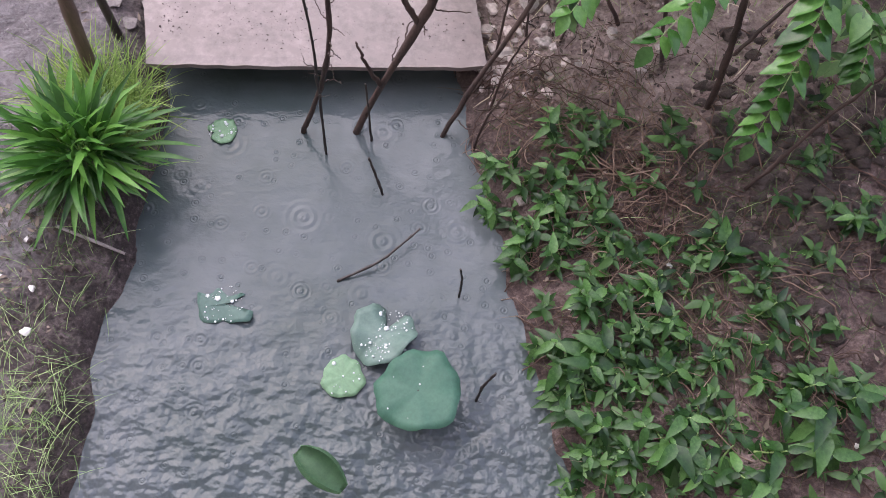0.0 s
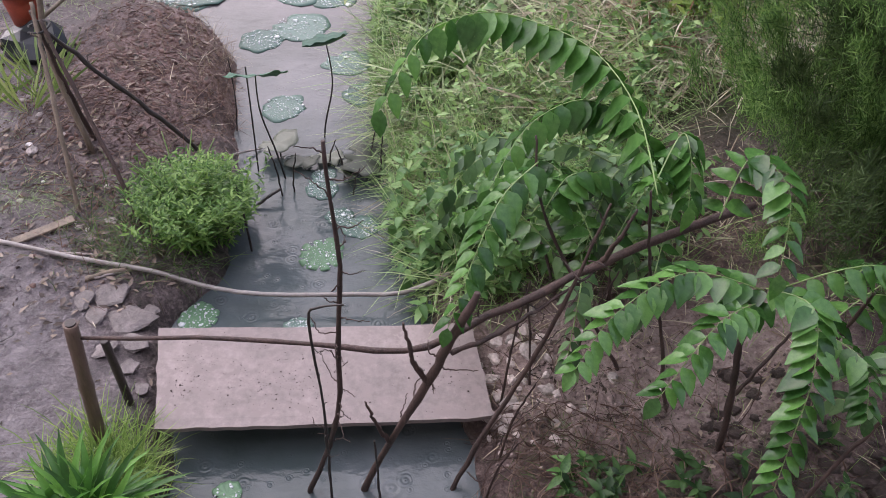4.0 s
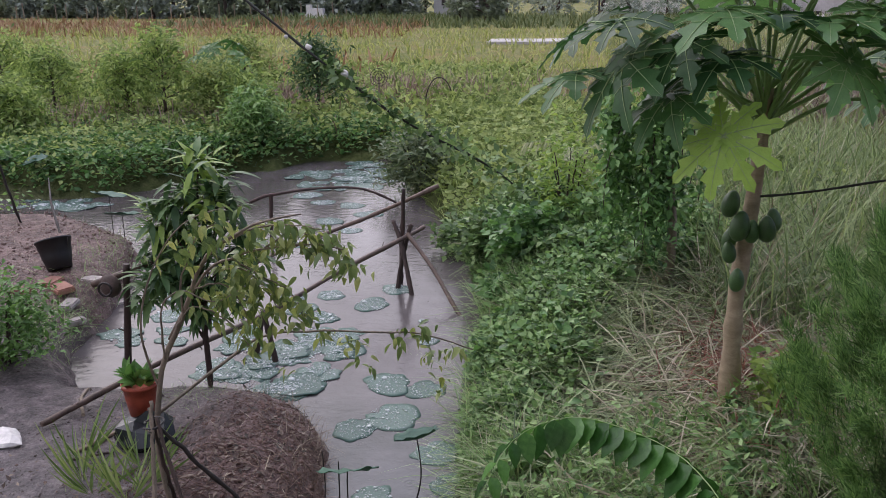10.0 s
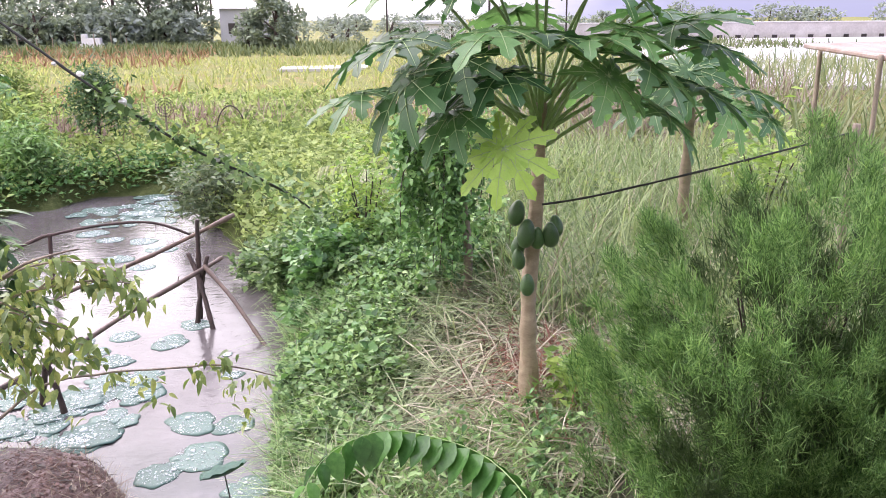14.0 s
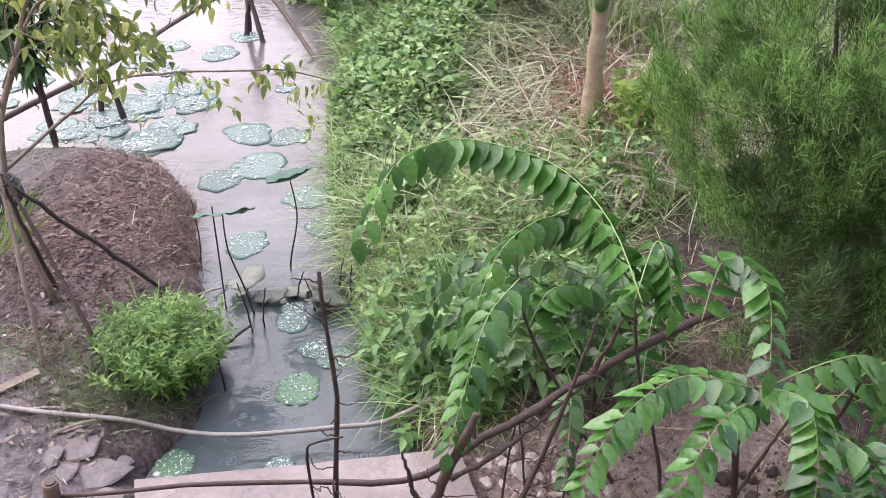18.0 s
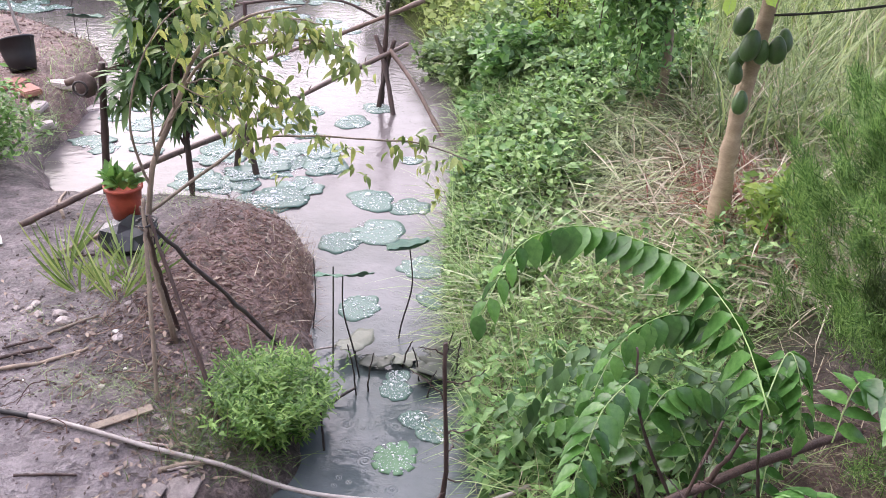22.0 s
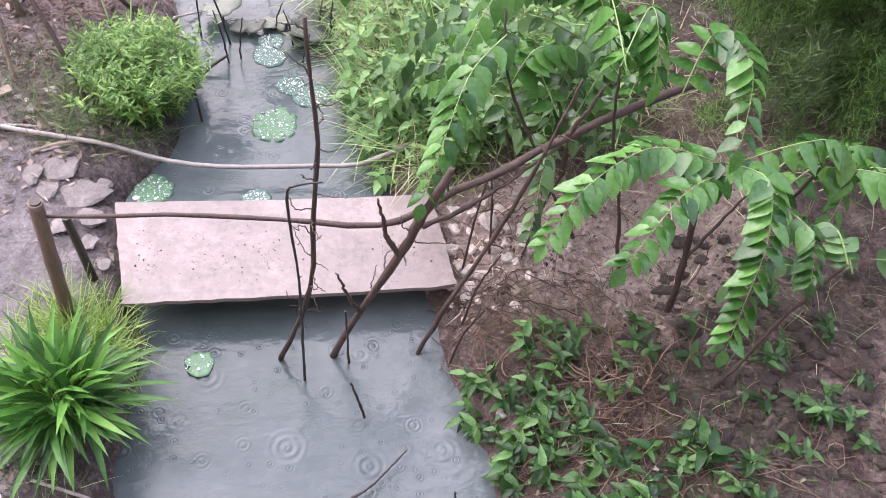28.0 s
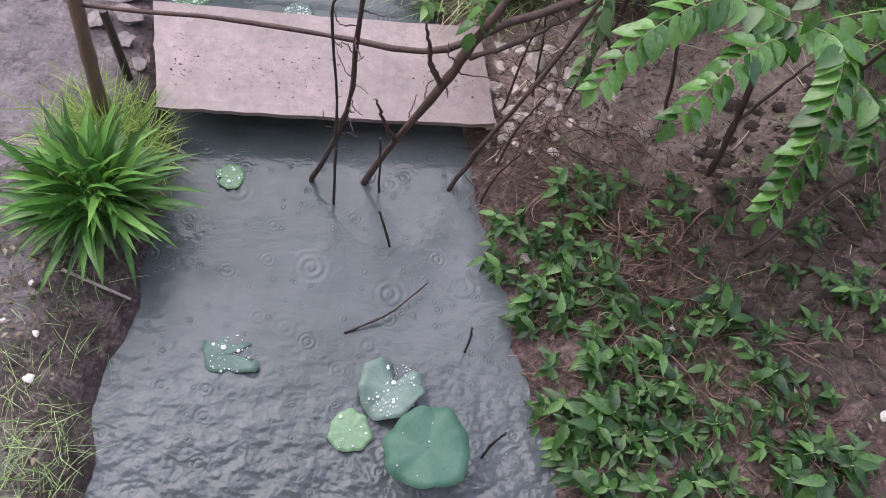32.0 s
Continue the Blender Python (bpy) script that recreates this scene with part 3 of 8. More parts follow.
jitter = 0.25 * ripple(GX, GY, 3.0, 0.7)
w_field = ease(16, 24, GY + jitter * 4)
w_mud = (1 - RT) * ease(0.04, 0.3, SD + jitter) * ease(-1.08, -1.3, GX + 0.5 * jitter) * (1 - ease(4.2, 7.5, GY + jitter)) * (1 - 0.9 * np.exp(-(((GX + 1.68 + 0.4 * jitter) / 0.62) ** 4 + ((GY - 4.9) / 1.4) ** 4)))
w_mud = w_mud * (1 - 0.8 * np.exp(-(((GX + 1.33) / 0.22) ** 2 + ((GY - 2.95) / 0.38) ** 2)))
w_mud = w_mud * (1 - 0.38 * ease(3.45, 3.9, GY + 0.4 * jitter))
w_clay = np.clip((1 - RT) * ease(-4.0, -4.4, GX + jitter) * ease(6.8, 7.6, GY) * (1 - ease(11.5, 12.5, GY)) + (1 - RT) * np.exp(-(((GX + 1.68 + 0.5 * jitter) / 0.6) ** 4 + ((GY - 5.2 + 0.5 * jitter) / 1.05) ** 4)) + 0.5 * RT * (1 - ease(3.5, 4.5, GY)), 0, 1)
w_clay = np.clip(w_clay + RT * np.exp(-(((GX - 0.9) / 0.5) ** 4 + ((GY - 2.65) / 0.4) ** 4)) * (0.75 + jitter), 0, 1)
w_turf = np.clip(RT * ease(3.6, 5.0, GY + jitter) + (1 - RT) * ease(11.5, 13.0, GY + jitter), 0, 1)
w_pale = np.clip(RT * np.exp(-(((GX - 1.15) / 0.62) ** 4 + ((GY - 2.72) / 0.42) ** 4)) * (0.9 + 1.6 * jitter) + 0.5 * RT * np.exp(-(((GX - 0.45) / 0.3) ** 2 + ((GY - 2.75) / 0.35) ** 2)) + 0.12 * RT * np.exp(-(((GX - 1.4) / 0.6) ** 2 + ((GY - 2.2) / 0.4) ** 2)), 0, 1)
for key, arr in (("mud", w_mud), ("pale", w_pale), ("clay", w_clay), ("turf", w_turf), ("field", w_field)):
    at = ground_mesh.attributes.new(key, 'FLOAT', 'POINT')
    at.data.foreach_set("value", np.ascontiguousarray(arr.ravel(), dtype='f4'))
ground = tagged(new("ground", ground_mesh), "uneven wet earth of a garden, grey mud and brown clay", "ground", kind="structure")

wv = np.array([(-13.5, -4.2, 0), (1.5, -4.2, 0), (1.5, 17.2, 0), (-13.5, 17.2, 0)])
water_me = raw_mesh("water", wv, np.array([(0, 1, 2, 3)]))
water_me.materials.append(M_WATER)
water = tagged(new("water", water_me), "grey silty pond water dimpled by rain", "water", kind="structure")

# unseen raised house behind the viewer, added to block sky light from there
south = bmesh.new()
for x0, x1, z0, z1 in ((-9, 9, -0.4, 6.2),):
    bmesh.ops.create_cube(south, size=1.0, matrix=Matrix.Translation(((x0 + x1) / 2, -1.75, (z0 + z1) / 2)) @ Matrix.Diagonal((x1 - x0, 0.2, z1 - z0, 1)))
tagged(part("wall_south", south, rough_mat("house_plaster", (0.3, 0.28, 0.26), (0.48, 0.45, 0.42), 0.8, (0.7, 0.95), 0.3, 0.004)), "unseen plain plastered house wall, added behind the garden to block sky light", "wall", kind="structure")
eave = bmesh.new()
bmesh.ops.create_cube(eave, size=1.0, matrix=Matrix.Translation((0, -1.4, 6.15)) @ Matrix.Rotation(radians(-12), 4, 'X') @ Matrix.Diagonal((18.6, 2.6, 0.08, 1)))
tagged(part("roof", eave, rough_mat("roof_sheet", (0.16, 0.13, 0.12), (0.3, 0.26, 0.24), 1.5)), "unseen overhanging eave, added to the house wall to block sky light", "roof", kind="structure")

# ---- the board over the channel, with its rail ----
def slab(corners, z, thick, name, seg=12):
    """A thin sheet with slightly sagging, chipped edges."""
    fl, fr, br, bl = [Vector((*c, 0)) for c in corners]
    bm = bmesh.new()
    rows = []
    for j in range(seg + 1):
        row = []
        for i in range(seg * 2 + 1):
            u, v = i / (seg * 2), j / seg
            p = fl.lerp(fr, u).lerp(bl.lerp(br, u), v)
            edge = min(u, 1 - u) * 20 < 1 or min(v, 1 - v) * 20 < 1
            p.z = z - 0.012 * math.sin(math.pi * u) + 0.003 * math.sin(5 * u + 7 * v)
            if edge:
                p += Vector((rng.normal(0, 0.003), rng.normal(0, 0.003), -0.002))
            row.append(bm.verts.new(p))
        rows.append(row)
    for j in range(seg):
        for i in range(seg * 2):
            bm.faces.new((rows[j][i], rows[j][i + 1], rows[j + 1][i + 1], rows[j + 1][i]))
    got = bmesh.ops.extrude_face_region(bm, geom=bm.faces[:])
    for v in got["geom"]:
        if isinstance(v, bmesh.types.BMVert):
            v.co.z -= thick
    bmesh.ops.recalc_face_normals(bm, faces=bm.faces[:])
    return bm


board = thing("footbridge_board", "wide pinkish fibre board laid across the channel as a footbridge", "footbridge")
part("deck", slab([(-1.08, 2.39), (0.28, 2.5), (0.2, 3.02), (-1.2, 2.93)], 0.185, 0.022, "deck"), M_BOARD, board)


def aim(place, way, up=(0, 0, 1), size=1.0):
    """A pose with +x along way and +z as near to up as can be."""
    x = Vector(way).normalized()
    y = Vector(up).cross(x)
    y = y.normalized() if y.length > 1e-4 else x.orthogonal().normalized()
    z = x.cross(y)
    return Matrix(((x.x * size, y.x * size, z.x * size, place[0]), (x.y * size, y.y * size, z.y * size, place[1]),
                   (x.z * size, y.z * size, z.z * size, place[2]), (0, 0, 0, 1)))


def along(pts, n):
    """n even places and directions on a smooth line through points."""
    pts = [Vector(p) for p in pts]
    fine = []
    k = len(pts)
    for i in range(k - 1):
        p0, p1, p2, p3 = pts[max(i - 1, 0)], pts[i], pts[i + 1], pts[min(i + 2, k - 1)]
        for s in range(20):
            u = s / 20
            fine.append(0.5 * ((2 * p1) + (p2 - p0) * u + (2 * p0 - 5 * p1 + 4 * p2 - p3) * u * u + (3 * p1 - p0 - 3 * p2 + p3) * u ** 3))
    fine.append(pts[-1])
    out = []
    for j in range(n):
        i = round(j / max(n - 1, 1) * (len(fine) - 1))
        a, b = fine[max(i - 1, 0)], fine[min(i + 1, len(fine) - 1)]
        out.append((fine[i], (b - a).normalized()))
    return out


def stem_thing(name, label, category, pts, radii, material, sides=8, wobble=0.0, twigs=(), knots=None, group=""):
    """A pole or stick as one mesh; twigs are parts."""
    base = Vector(pts[0])
    rel = [Vector(p) - base for p in pts]
    me = tube_mesh(name, rel, radii, sides, wobble, knots)
    me.materials.append(material)
    ob = new(name, me)
    ob.location = base
    tagged(ob, label, category, group)
    for tw in twigs:
        tp = [Vector(p) - base for p in tw[:-1]]
        part("twig", tube_mesh("twig", tp, np.linspace(tw[-1], tw[-1] * 0.35, len(tp)), 5, wobble), material, ob)
    return ob


def twiglets(pts, count, length, radius, seed):
    """Short side shoots off a stem."""
    r = np.random.default_rng(seed)
    out = []
    for p, d in along(pts, count + 2)[1:-1]:
        s = d.orthogonal().normalized()
        s.rotate(Matrix.Rotation(r.uniform(0, 6.28), 3, d))
        e = p + (s + d * r.uniform(0.2, 1.0)).normalized() * length * r.uniform(0.5, 1.3)
        mid = p.lerp(e, 0.5) + Vector(r.normal(0, length * 0.12, 3).tolist())
        out.append((tuple(p), tuple(mid), tuple(e), radius))
    return out


# rail posts
BAMBOO_KNOTS = [(0.1, 0.16, 0.02), (0.36, 0.16, 0.02), (0.62, 0.16, 0.02), (0.86, 0.16, 0.02)]
pole = stem_thing("bamboo_post", "weathered brown bamboo post leaning beside the board", "post", [(-1.265, 2.3, 0.05), (-1.24, 2.31, 0.45), (-1.21, 2.32, 0.87)],
                  [0.026, 0.0255, 0.0245], M_BAMBOO, 12, 0, (), BAMBOO_KNOTS)
part("hollow", tube_mesh("hollow", [(0.055, 0.02, 0.80), (0.056, 0.0205, 0.826)], [0.0185, 0.0185], 10), M_STICK, pole, "dark open end")
stem_thing("wooden_stake", "short grey wooden stake in the mud", "stake", [(-1.225, 2.545, 0.05), (-1.23, 2.54, 0.3), (-1.235, 2.53, 0.55)], [0.019, 0.018, 0.017], M_STICK, 6)
rail = [(-1.2, 2.32, 0.8), (-0.8, 2.32, 0.82), (-0.54, 2.31, 0.82), (-0.29, 2.3, 0.82), (-0.08, 2.29, 0.82), (0.07, 2.35, 0.83), (0.2, 2.42, 0.86), (0.4, 2.48, 0.93), (0.62, 2.63, 0.95), (0.9, 2.79, 0.95), (1.27, 2.98, 0.95)]
stem_thing("branch_rail", "long crooked dead branch tied up as a handrail", "handrail", rail, [0.0065, 0.007, 0.008, 0.01, 0.012, 0.014, 0.017, 0.017, 0.018, 0.018, 0.015], M_BARK, 8, 0.003,
           [((0.08, 2.3, 0.80), (0.25, 2.38, 0.83), (0.42, 2.46, 0.9), (0.6, 2.6, 0.93), 0.011), ((0.62, 2.63, 0.95), (0.66, 2.6, 1.1), (0.69, 2.6, 1.22), 0.012)] + twiglets(rail[5:], 5, 0.09, 0.004, 3))
A = [(-0.45, 2.24, -0.1), (-0.45, 2.24, 0.02), (-0.36, 2.24, 0.32), (-0.31, 2.24, 0.58), (-0.3, 2.24, 0.87), (-0.28, 2.24, 1.26), (-0.3, 2.24, 1.71)]
stem_thing("dead_stem", "bare dead stem with short twigs standing in the water", "dead stem", A, [0.013, 0.012, 0.011, 0.01, 0.009, 0.008, 0.006], M_BARK, 7, 0.002, twiglets(A[2:], 22, 0.11, 0.003, 5))
A2 = [(-0.35, 2.14, -0.08), (-0.35, 2.15, 0.3), (-0.35, 2.15, 0.67), (-0.37, 2.15, 1.1), (-0.335, 2.15, 1.165), (-0.26, 2.16, 1.17)]
stem_thing("bent_stick", "thin black stick with a hooked tip standing in the water", "stick", A2, [0.006, 0.006, 0.0055, 0.005, 0.004, 0.003], M_STICK, 6, 0.001, twiglets(A2[1:4], 5, 0.05, 0.0022, 17))
B = [(-0.25, 2.26, -0.1), (-0.24, 2.26, 0.0), (-0.13, 2.26, 0.33), (0.0, 2.26, 0.69), (0.06, 2.27, 0.86), (0.12, 2.28, 1.02), (0.15, 2.3, 1.1)]
stem_thing("forked_stem", "forked brown dead stem propping the handrail", "dead stem", B, [0.014, 0.014, 0.015, 0.017, 0.02, 0.017, 0.01], M_BARK, 8, 0.002,
           [((-0.13, 2.26, 0.32), (-0.18, 2.25, 0.45), (-0.22, 2.26, 0.57), 0.011), ((0.0, 2.26, 0.69), (-0.05, 2.25, 0.8), (-0.06, 2.25, 0.88), (-0.085, 2.26, 0.99), 0.013)] + twiglets(B[2:5], 5, 0.12, 0.004, 11))
D = [(0.1, 2.26, -0.05), (0.14, 2.28, 0.05), (0.34, 2.43, 0.14), (0.44, 2.45, 0.57), (0.51, 2.45, 1.04), (0.56, 2.45, 1.32)]
stem_thing("leaning_stem", "leaning thin brown dead stem on the bank", "dead stem", [(0.1, 2.26, -0.05), (0.2, 2.33, 0.2), (0.34, 2.41, 0.5), (0.45, 2.46, 0.8), (0.53, 2.49, 1.1), (0.57, 2.5, 1.32)],
           [0.011, 0.01, 0.009, 0.008, 0.006, 0.004], M_BARK, 7, 0.002, twiglets(D[1:], 14, 0.17, 0.003, 8))
for k, (x, y, h, lean) in enumerate(((0.32, 2.62, 0.75, 0.05), (0.45, 2.7, 0.6, -0.08), (0.3, 2.36, 0.5, 0.1), (0.58, 2.66, 0.7, 0.12), (0.24, 2.2, 0.42, 0.1))):
    g = gz(x, y)
    P = [(x, y, g - 0.04), (x + lean * 0.4, y + 0.02, g + h * 0.5), (x + lean, y, g + h)]
    stem_thing("dry_twig", "thin dry upright twig on the bank", "twig", P, [0.006, 0.005, 0.003], M_BARK, 5, 0.001, twiglets(P, 4, 0.1, 0.0025, 30 + k), group="dry twigs on the bank")

# loose sticks in the water
STICKS = [([(-0.09, 1.95, -0.06), (-0.13, 2.0, 0.07), (-0.165, 2.04, 0.16)], 0.007), ([(-0.25, 1.585, 0.0), (-0.1, 1.66, 0.035), (-0.02, 1.73, 0.05), (0.05, 1.8, 0.06)], 0.006),
          ([(0.21, 1.55, -0.06), (0.215, 1.56, 0.12), (0.2, 1.55, 0.26)], 0.0055), ([(0.29, 1.15, -0.06), (0.3, 1.17, 0.12), (0.335, 1.19, 0.23)], 0.0065),
          ([(-0.17, 2.22, -0.1), (-0.18, 2.23, 0.2), (-0.19, 2.24, 0.36)], 0.006), ([(-0.93, 3.65, -0.08), (-0.95, 3.66, 0.25), (-0.965, 3.66, 0.43)], 0.007),
          ([(-1.22, 4.75, 0.0), (-1.2, 4.75, 0.25), (-1.21, 4.76, 0.5)], 0.005), ([(-0.98, 4.0, 0.01), (-0.9, 4.06, 0.05), (-0.84, 4.1, 0.07)], 0.01)]
for P, r in STICKS:
    stem_thing("water_stick", "thin black stick poking out of the water", "stick", P, np.linspace(r, r * 0.7, len(P)), M_STICK, 6, 0.0008, group="sticks in the water")
stem_thing("pale_stick", "pale stripped stick lying on the bank", "stick", [(-1.26, 1.66, gz(-1.26, 1.66) + 0.012), (-1.13, 1.63, gz(-1.13, 1.63) + 0.016), (-1.03, 1.61, max(gz(-1.03, 1.61), 0.0) + 0.05)], [0.007, 0.007, 0.006], M_STONE, 6)


# ---- lotus and lily leaves ----
def disc_leaf(name, radius, cup=0.0, wave=0.0, notch=0.0, seed=0, rings=5, sides=36, thick=0.002, rag=0.0):
    """A round leaf with a wavy rim, thin but solid."""
    r = np.random.default_rng(seed)
    ph = r.uniform(0, 6.28, 4)
    torn = r.normal(0, 1, sides)
    torn = rag * (0.5 * torn + 0.3 * np.roll(torn, 1) + 0.3 * np.roll(torn, -1))
    bm = bmesh.new()
    tops = []
    centre = bm.verts.new((0, 0, 0))
    for i in range(1, rings + 1):
        u = i / rings
        ring = []
        for j in range(sides):
            a = 2 * math.pi * j / sides
            k = 1 + 0.05 * math.sin(3 * a + ph[0]) + 0.03 * math.sin(7 * a + ph[1]) + 0.025 * math.cos(10 * a) + rag * 1.2 * math.sin(2 * a + ph[2]) + torn[j] * max(0.0, u - 0.5) * 2
            cut = notch * max(0.0, 1 - abs(a - math.pi) / 0.35) * u
            rr = radius * u * k * (1 - cut)
            z = cup * radius * u * u + wave * radius * u * u * (math.sin(2 * a + ph[2]) + 0.5 * math.sin(5 * a + ph[3]))
            z += (0.0 if rag > 0.05 else 0.002 + 0.025 * radius) * math.cos(10 * a) * u * u
            ring.append(bm.verts.new((rr * math.cos(a), rr * math.sin(a), z)))
        tops.append(ring)
    for j in range(sides):
        bm.faces.new((centre, tops[0][j], tops[0][(j + 1) % sides]))
        for i in range(rings - 1):
            bm.faces.new((tops[i][j], tops[i + 1][j], tops[i + 1][(j + 1) % sides], tops[i][(j + 1) % sides]))
    got = bmesh.ops.extrude_face_region(bm, geom=bm.faces[:])
    for v in got["geom"]:
        if isinstance(v, bmesh.types.BMVert):
            v.co.z -= thick
    bmesh.ops.recalc_face_normals(bm, faces=bm.faces[:])
    for f in bm.faces:
        f.smooth = True
    return bm


def beads(name, radius, count, size, seed):
    """Rain beads on a leaf: flattened drops in one mesh."""
    r = np.random.default_rng(seed)
    ico = bmesh.new()
    bmesh.ops.create_uvsphere(ico, u_segments=5, v_segments=3, radius=1.0)
    bmesh.ops.triangulate(ico, faces=ico.faces[:])
    V = np.array([v.co[:] for v in ico.verts]) * (1, 1, 0.4)
    F = np.array([[v.index for v in f.verts] for f in ico.faces])
    ico.free()
    a, d = r.uniform(0, 6.28, count), radius * 0.92 * np.sqrt(r.uniform(0, 1, count))
    P = np.stack([d * np.cos(a), d * np.sin(a), np.full(count, size * 0.5)], -1)
    S = size * r.lognormal(0, 0.6, count)
    W = V[None] * S[:, None, None] + P[:, None]
    return raw_mesh(name, W.reshape(-1, 3), (F[None] + (np.arange(count) * len(V))[:, None, None]).reshape(-1, 3), True)


def lily(name, label, x, y, z, radius, material, drops, bead, tilt=(0, 0), turn=0, notch=0.3, cup=0.02, wave=0.01, seed=0, group="", stalk=None, rag=0.0):
    ob = thing(name, label, "lotus leaf", (x, y, 0), group)
    blade = part("leaf_blade", disc_leaf("leaf_blade", radius, cup, wave, notch, seed, rag=rag), material, ob)
    blade.matrix_basis = pose(0, 0, z, tilt[0], tilt[1], turn)
    if drops:
        tagged(part("beading", beads("beading", radius, drops, bead, seed), M_DROP, blade), kind="stuff")
    if stalk:
        part("stalk", tube_mesh("stalk", [Vector(p) - Vector((x, y, 0)) for p in stalk], np.linspace(0.006, 0.004, len(stalk)), 6), M_STICK, ob)
    return ob


lily("lotus_leaf", "large dark blue-green lotus leaf held above the water", 0.08, 1.14, 0.14, 0.15, M_LOTUS, 6, 0.003, (-8, 4), 100, 0.12, -0.04, 0.09, 1, stalk=[(0.06, 1.2, -0.1), (0.075, 1.16, 0.06), (0.08, 1.14, 0.14)])
lily("lotus_leaf", "blue-green lotus leaf covered in rain beads beside the large leaf", -0.06, 1.37, 0.04, 0.12, M_PAD, 190, 0.0024, (8, -6), 250, 1.1, 0.05, 0.22, 2)
lily("young_lotus_leaf", "small bright green round lotus leaf floating flat", -0.19, 1.21, 0.012, 0.078, M_LIME, 12, 0.003, (0, 0), 200, 0.1, 0.0, 0.0, 3)
lily("floating_leaf", "small drowned green leaf on the water", -0.78, 2.215, 0.008, 0.06, M_LIME, 26, 0.003, (0, 0), 20, 0.5, 0.0, 0.02, 4)
lily("floating_leaf", "torn half-sunken leaf on the water", -0.66, 1.46, 0.004, 0.085, M_PAD, 60, 0.0022, (3, 2), 190, 1.6, 0.0, 0.05, 6, rag=0.2)
# the rolled young leaf
roll = thing("rolled_lotus_leaf", "half-open rolled young lotus leaf with a pale rim", "lotus leaf", (-0.23, 0.86, 0))
bmr = bmesh.new()
grid = []
for i in range(13):
    u = i / 12
    row = []
    for j in range(11):
        a = -2.3 + 4.6 * j / 10
        w = 0.055 * math.sin(math.pi * (0.08 + 0.84 * u)) ** 0.7
        row.append(bmr.verts.new((0.2 * u - 0.1, w * math.sin(a), 0.15 + 0.04 * math.sin(3 * u) - w * math.cos(a) * 0.8)))
    grid.append(row)
for i in range(12):
    for j in range(10):
        bmr.faces.new((grid[i][j], grid[i + 1][j], grid[i + 1][j + 1], grid[i][j + 1])).smooth = True
bmesh.ops.solidify(bmr, geom=bmr.faces[:], thickness=0.004)
rb = part("leaf_blade", bmr, M_LIME, roll)
rb.rotation_euler = (0, 0.05, radians(-35))
part("stalk", tube_mesh("stalk", [(0, 0.02, -0.1), (0.0, 0.01, 0.05), (0, 0, 0.12)], [0.006, 0.005, 0.005], 6), M_STICK, roll)

# standing leaves farther up the channel
lily("lotus_leaf", "flat grey-green lotus leaf high on a thin dark stalk", -0.93, 4.2, 0.73, 0.16, M_LOTUS, 0, 0, (-30, -6), 0, 0.15, 0.02, 0.06, 8,
     stalk=[(-0.84, 4.3, -0.1), (-0.88, 4.26, 0.2), (-0.93, 4.21, 0.5), (-0.93, 4.2, 0.73)])
lily("lotus_leaf", "tilted lotus leaf on a thin bent stalk over the channel", -0.62, 4.68, 0.66, 0.14, M_LOTUS, 0, 0, (-20, -12), 10, 0.1, 0.25, 0.04, 9,
     stalk=[(-0.68, 4.72, -0.1), (-0.66, 4.71, 0.1), (-0.6, 4.69, 0.4), (-0.62, 4.68, 0.66)])
stem_thing("lotus_stalk", "bare lotus stalk standing in the channel", "stalk", [(-1.02, 4.35, -0.05), (-1.01, 4.33, 0.35), (-1.0, 4.3, 0.72)], [0.005, 0.005, 0.004], M_STICK, 6, group="bare lotus stalks")
for k, (x, y, h, lx) in enumerate(((-0.84, 4.12, 0.35, -0.05), (-0.79, 4.16, 0.28, 0.04), (-0.62, 4.42, 0.2, 0.06), (-0.5, 4.3, 0.24, -0.05), (-0.45, 4.15, 0.2, 0.05), (-0.37, 4.4, 0.3, 0.04), (-0.3, 4.25, 0.35, 0.02))):
    stem_thing("lotus_stalk", "bare lotus stalk standing in the channel", "stalk", [(x, y, -0.05), (x + lx * 0.4, y, h * 0.5), (x + lx, y - 0.01, h)], [0.0055, 0.005, 0.003], M_STICK, 5, 0.002, group="bare lotus stalks")
for k, (x, y, s) in enumerate(((-0.62, 4.46, 0.06), (-0.76, 4.4, 0.05), (-0.34, 4.55, 0.08), (-0.48, 4.3, 0.05), (-0.4, 4.38, 0.09), (-0.92, 4.5, 0.07))):
    lily("withered_lotus_leaf", "withered dull lotus leaf drooping on its stalk", x, y, 0.035 + 0.012 * k, s * 1.5, M_OLDPAD, 0, 0, (-5, 5 * (-1) ** k), 80 * k, 0.4, 0.0, 0.12, 20 + k, "withered leaves",
         stalk=[(x, y, -0.05), (x + 0.01, y, 0.01), (x, y, 0.035 + 0.012 * k)], rag=0.22)

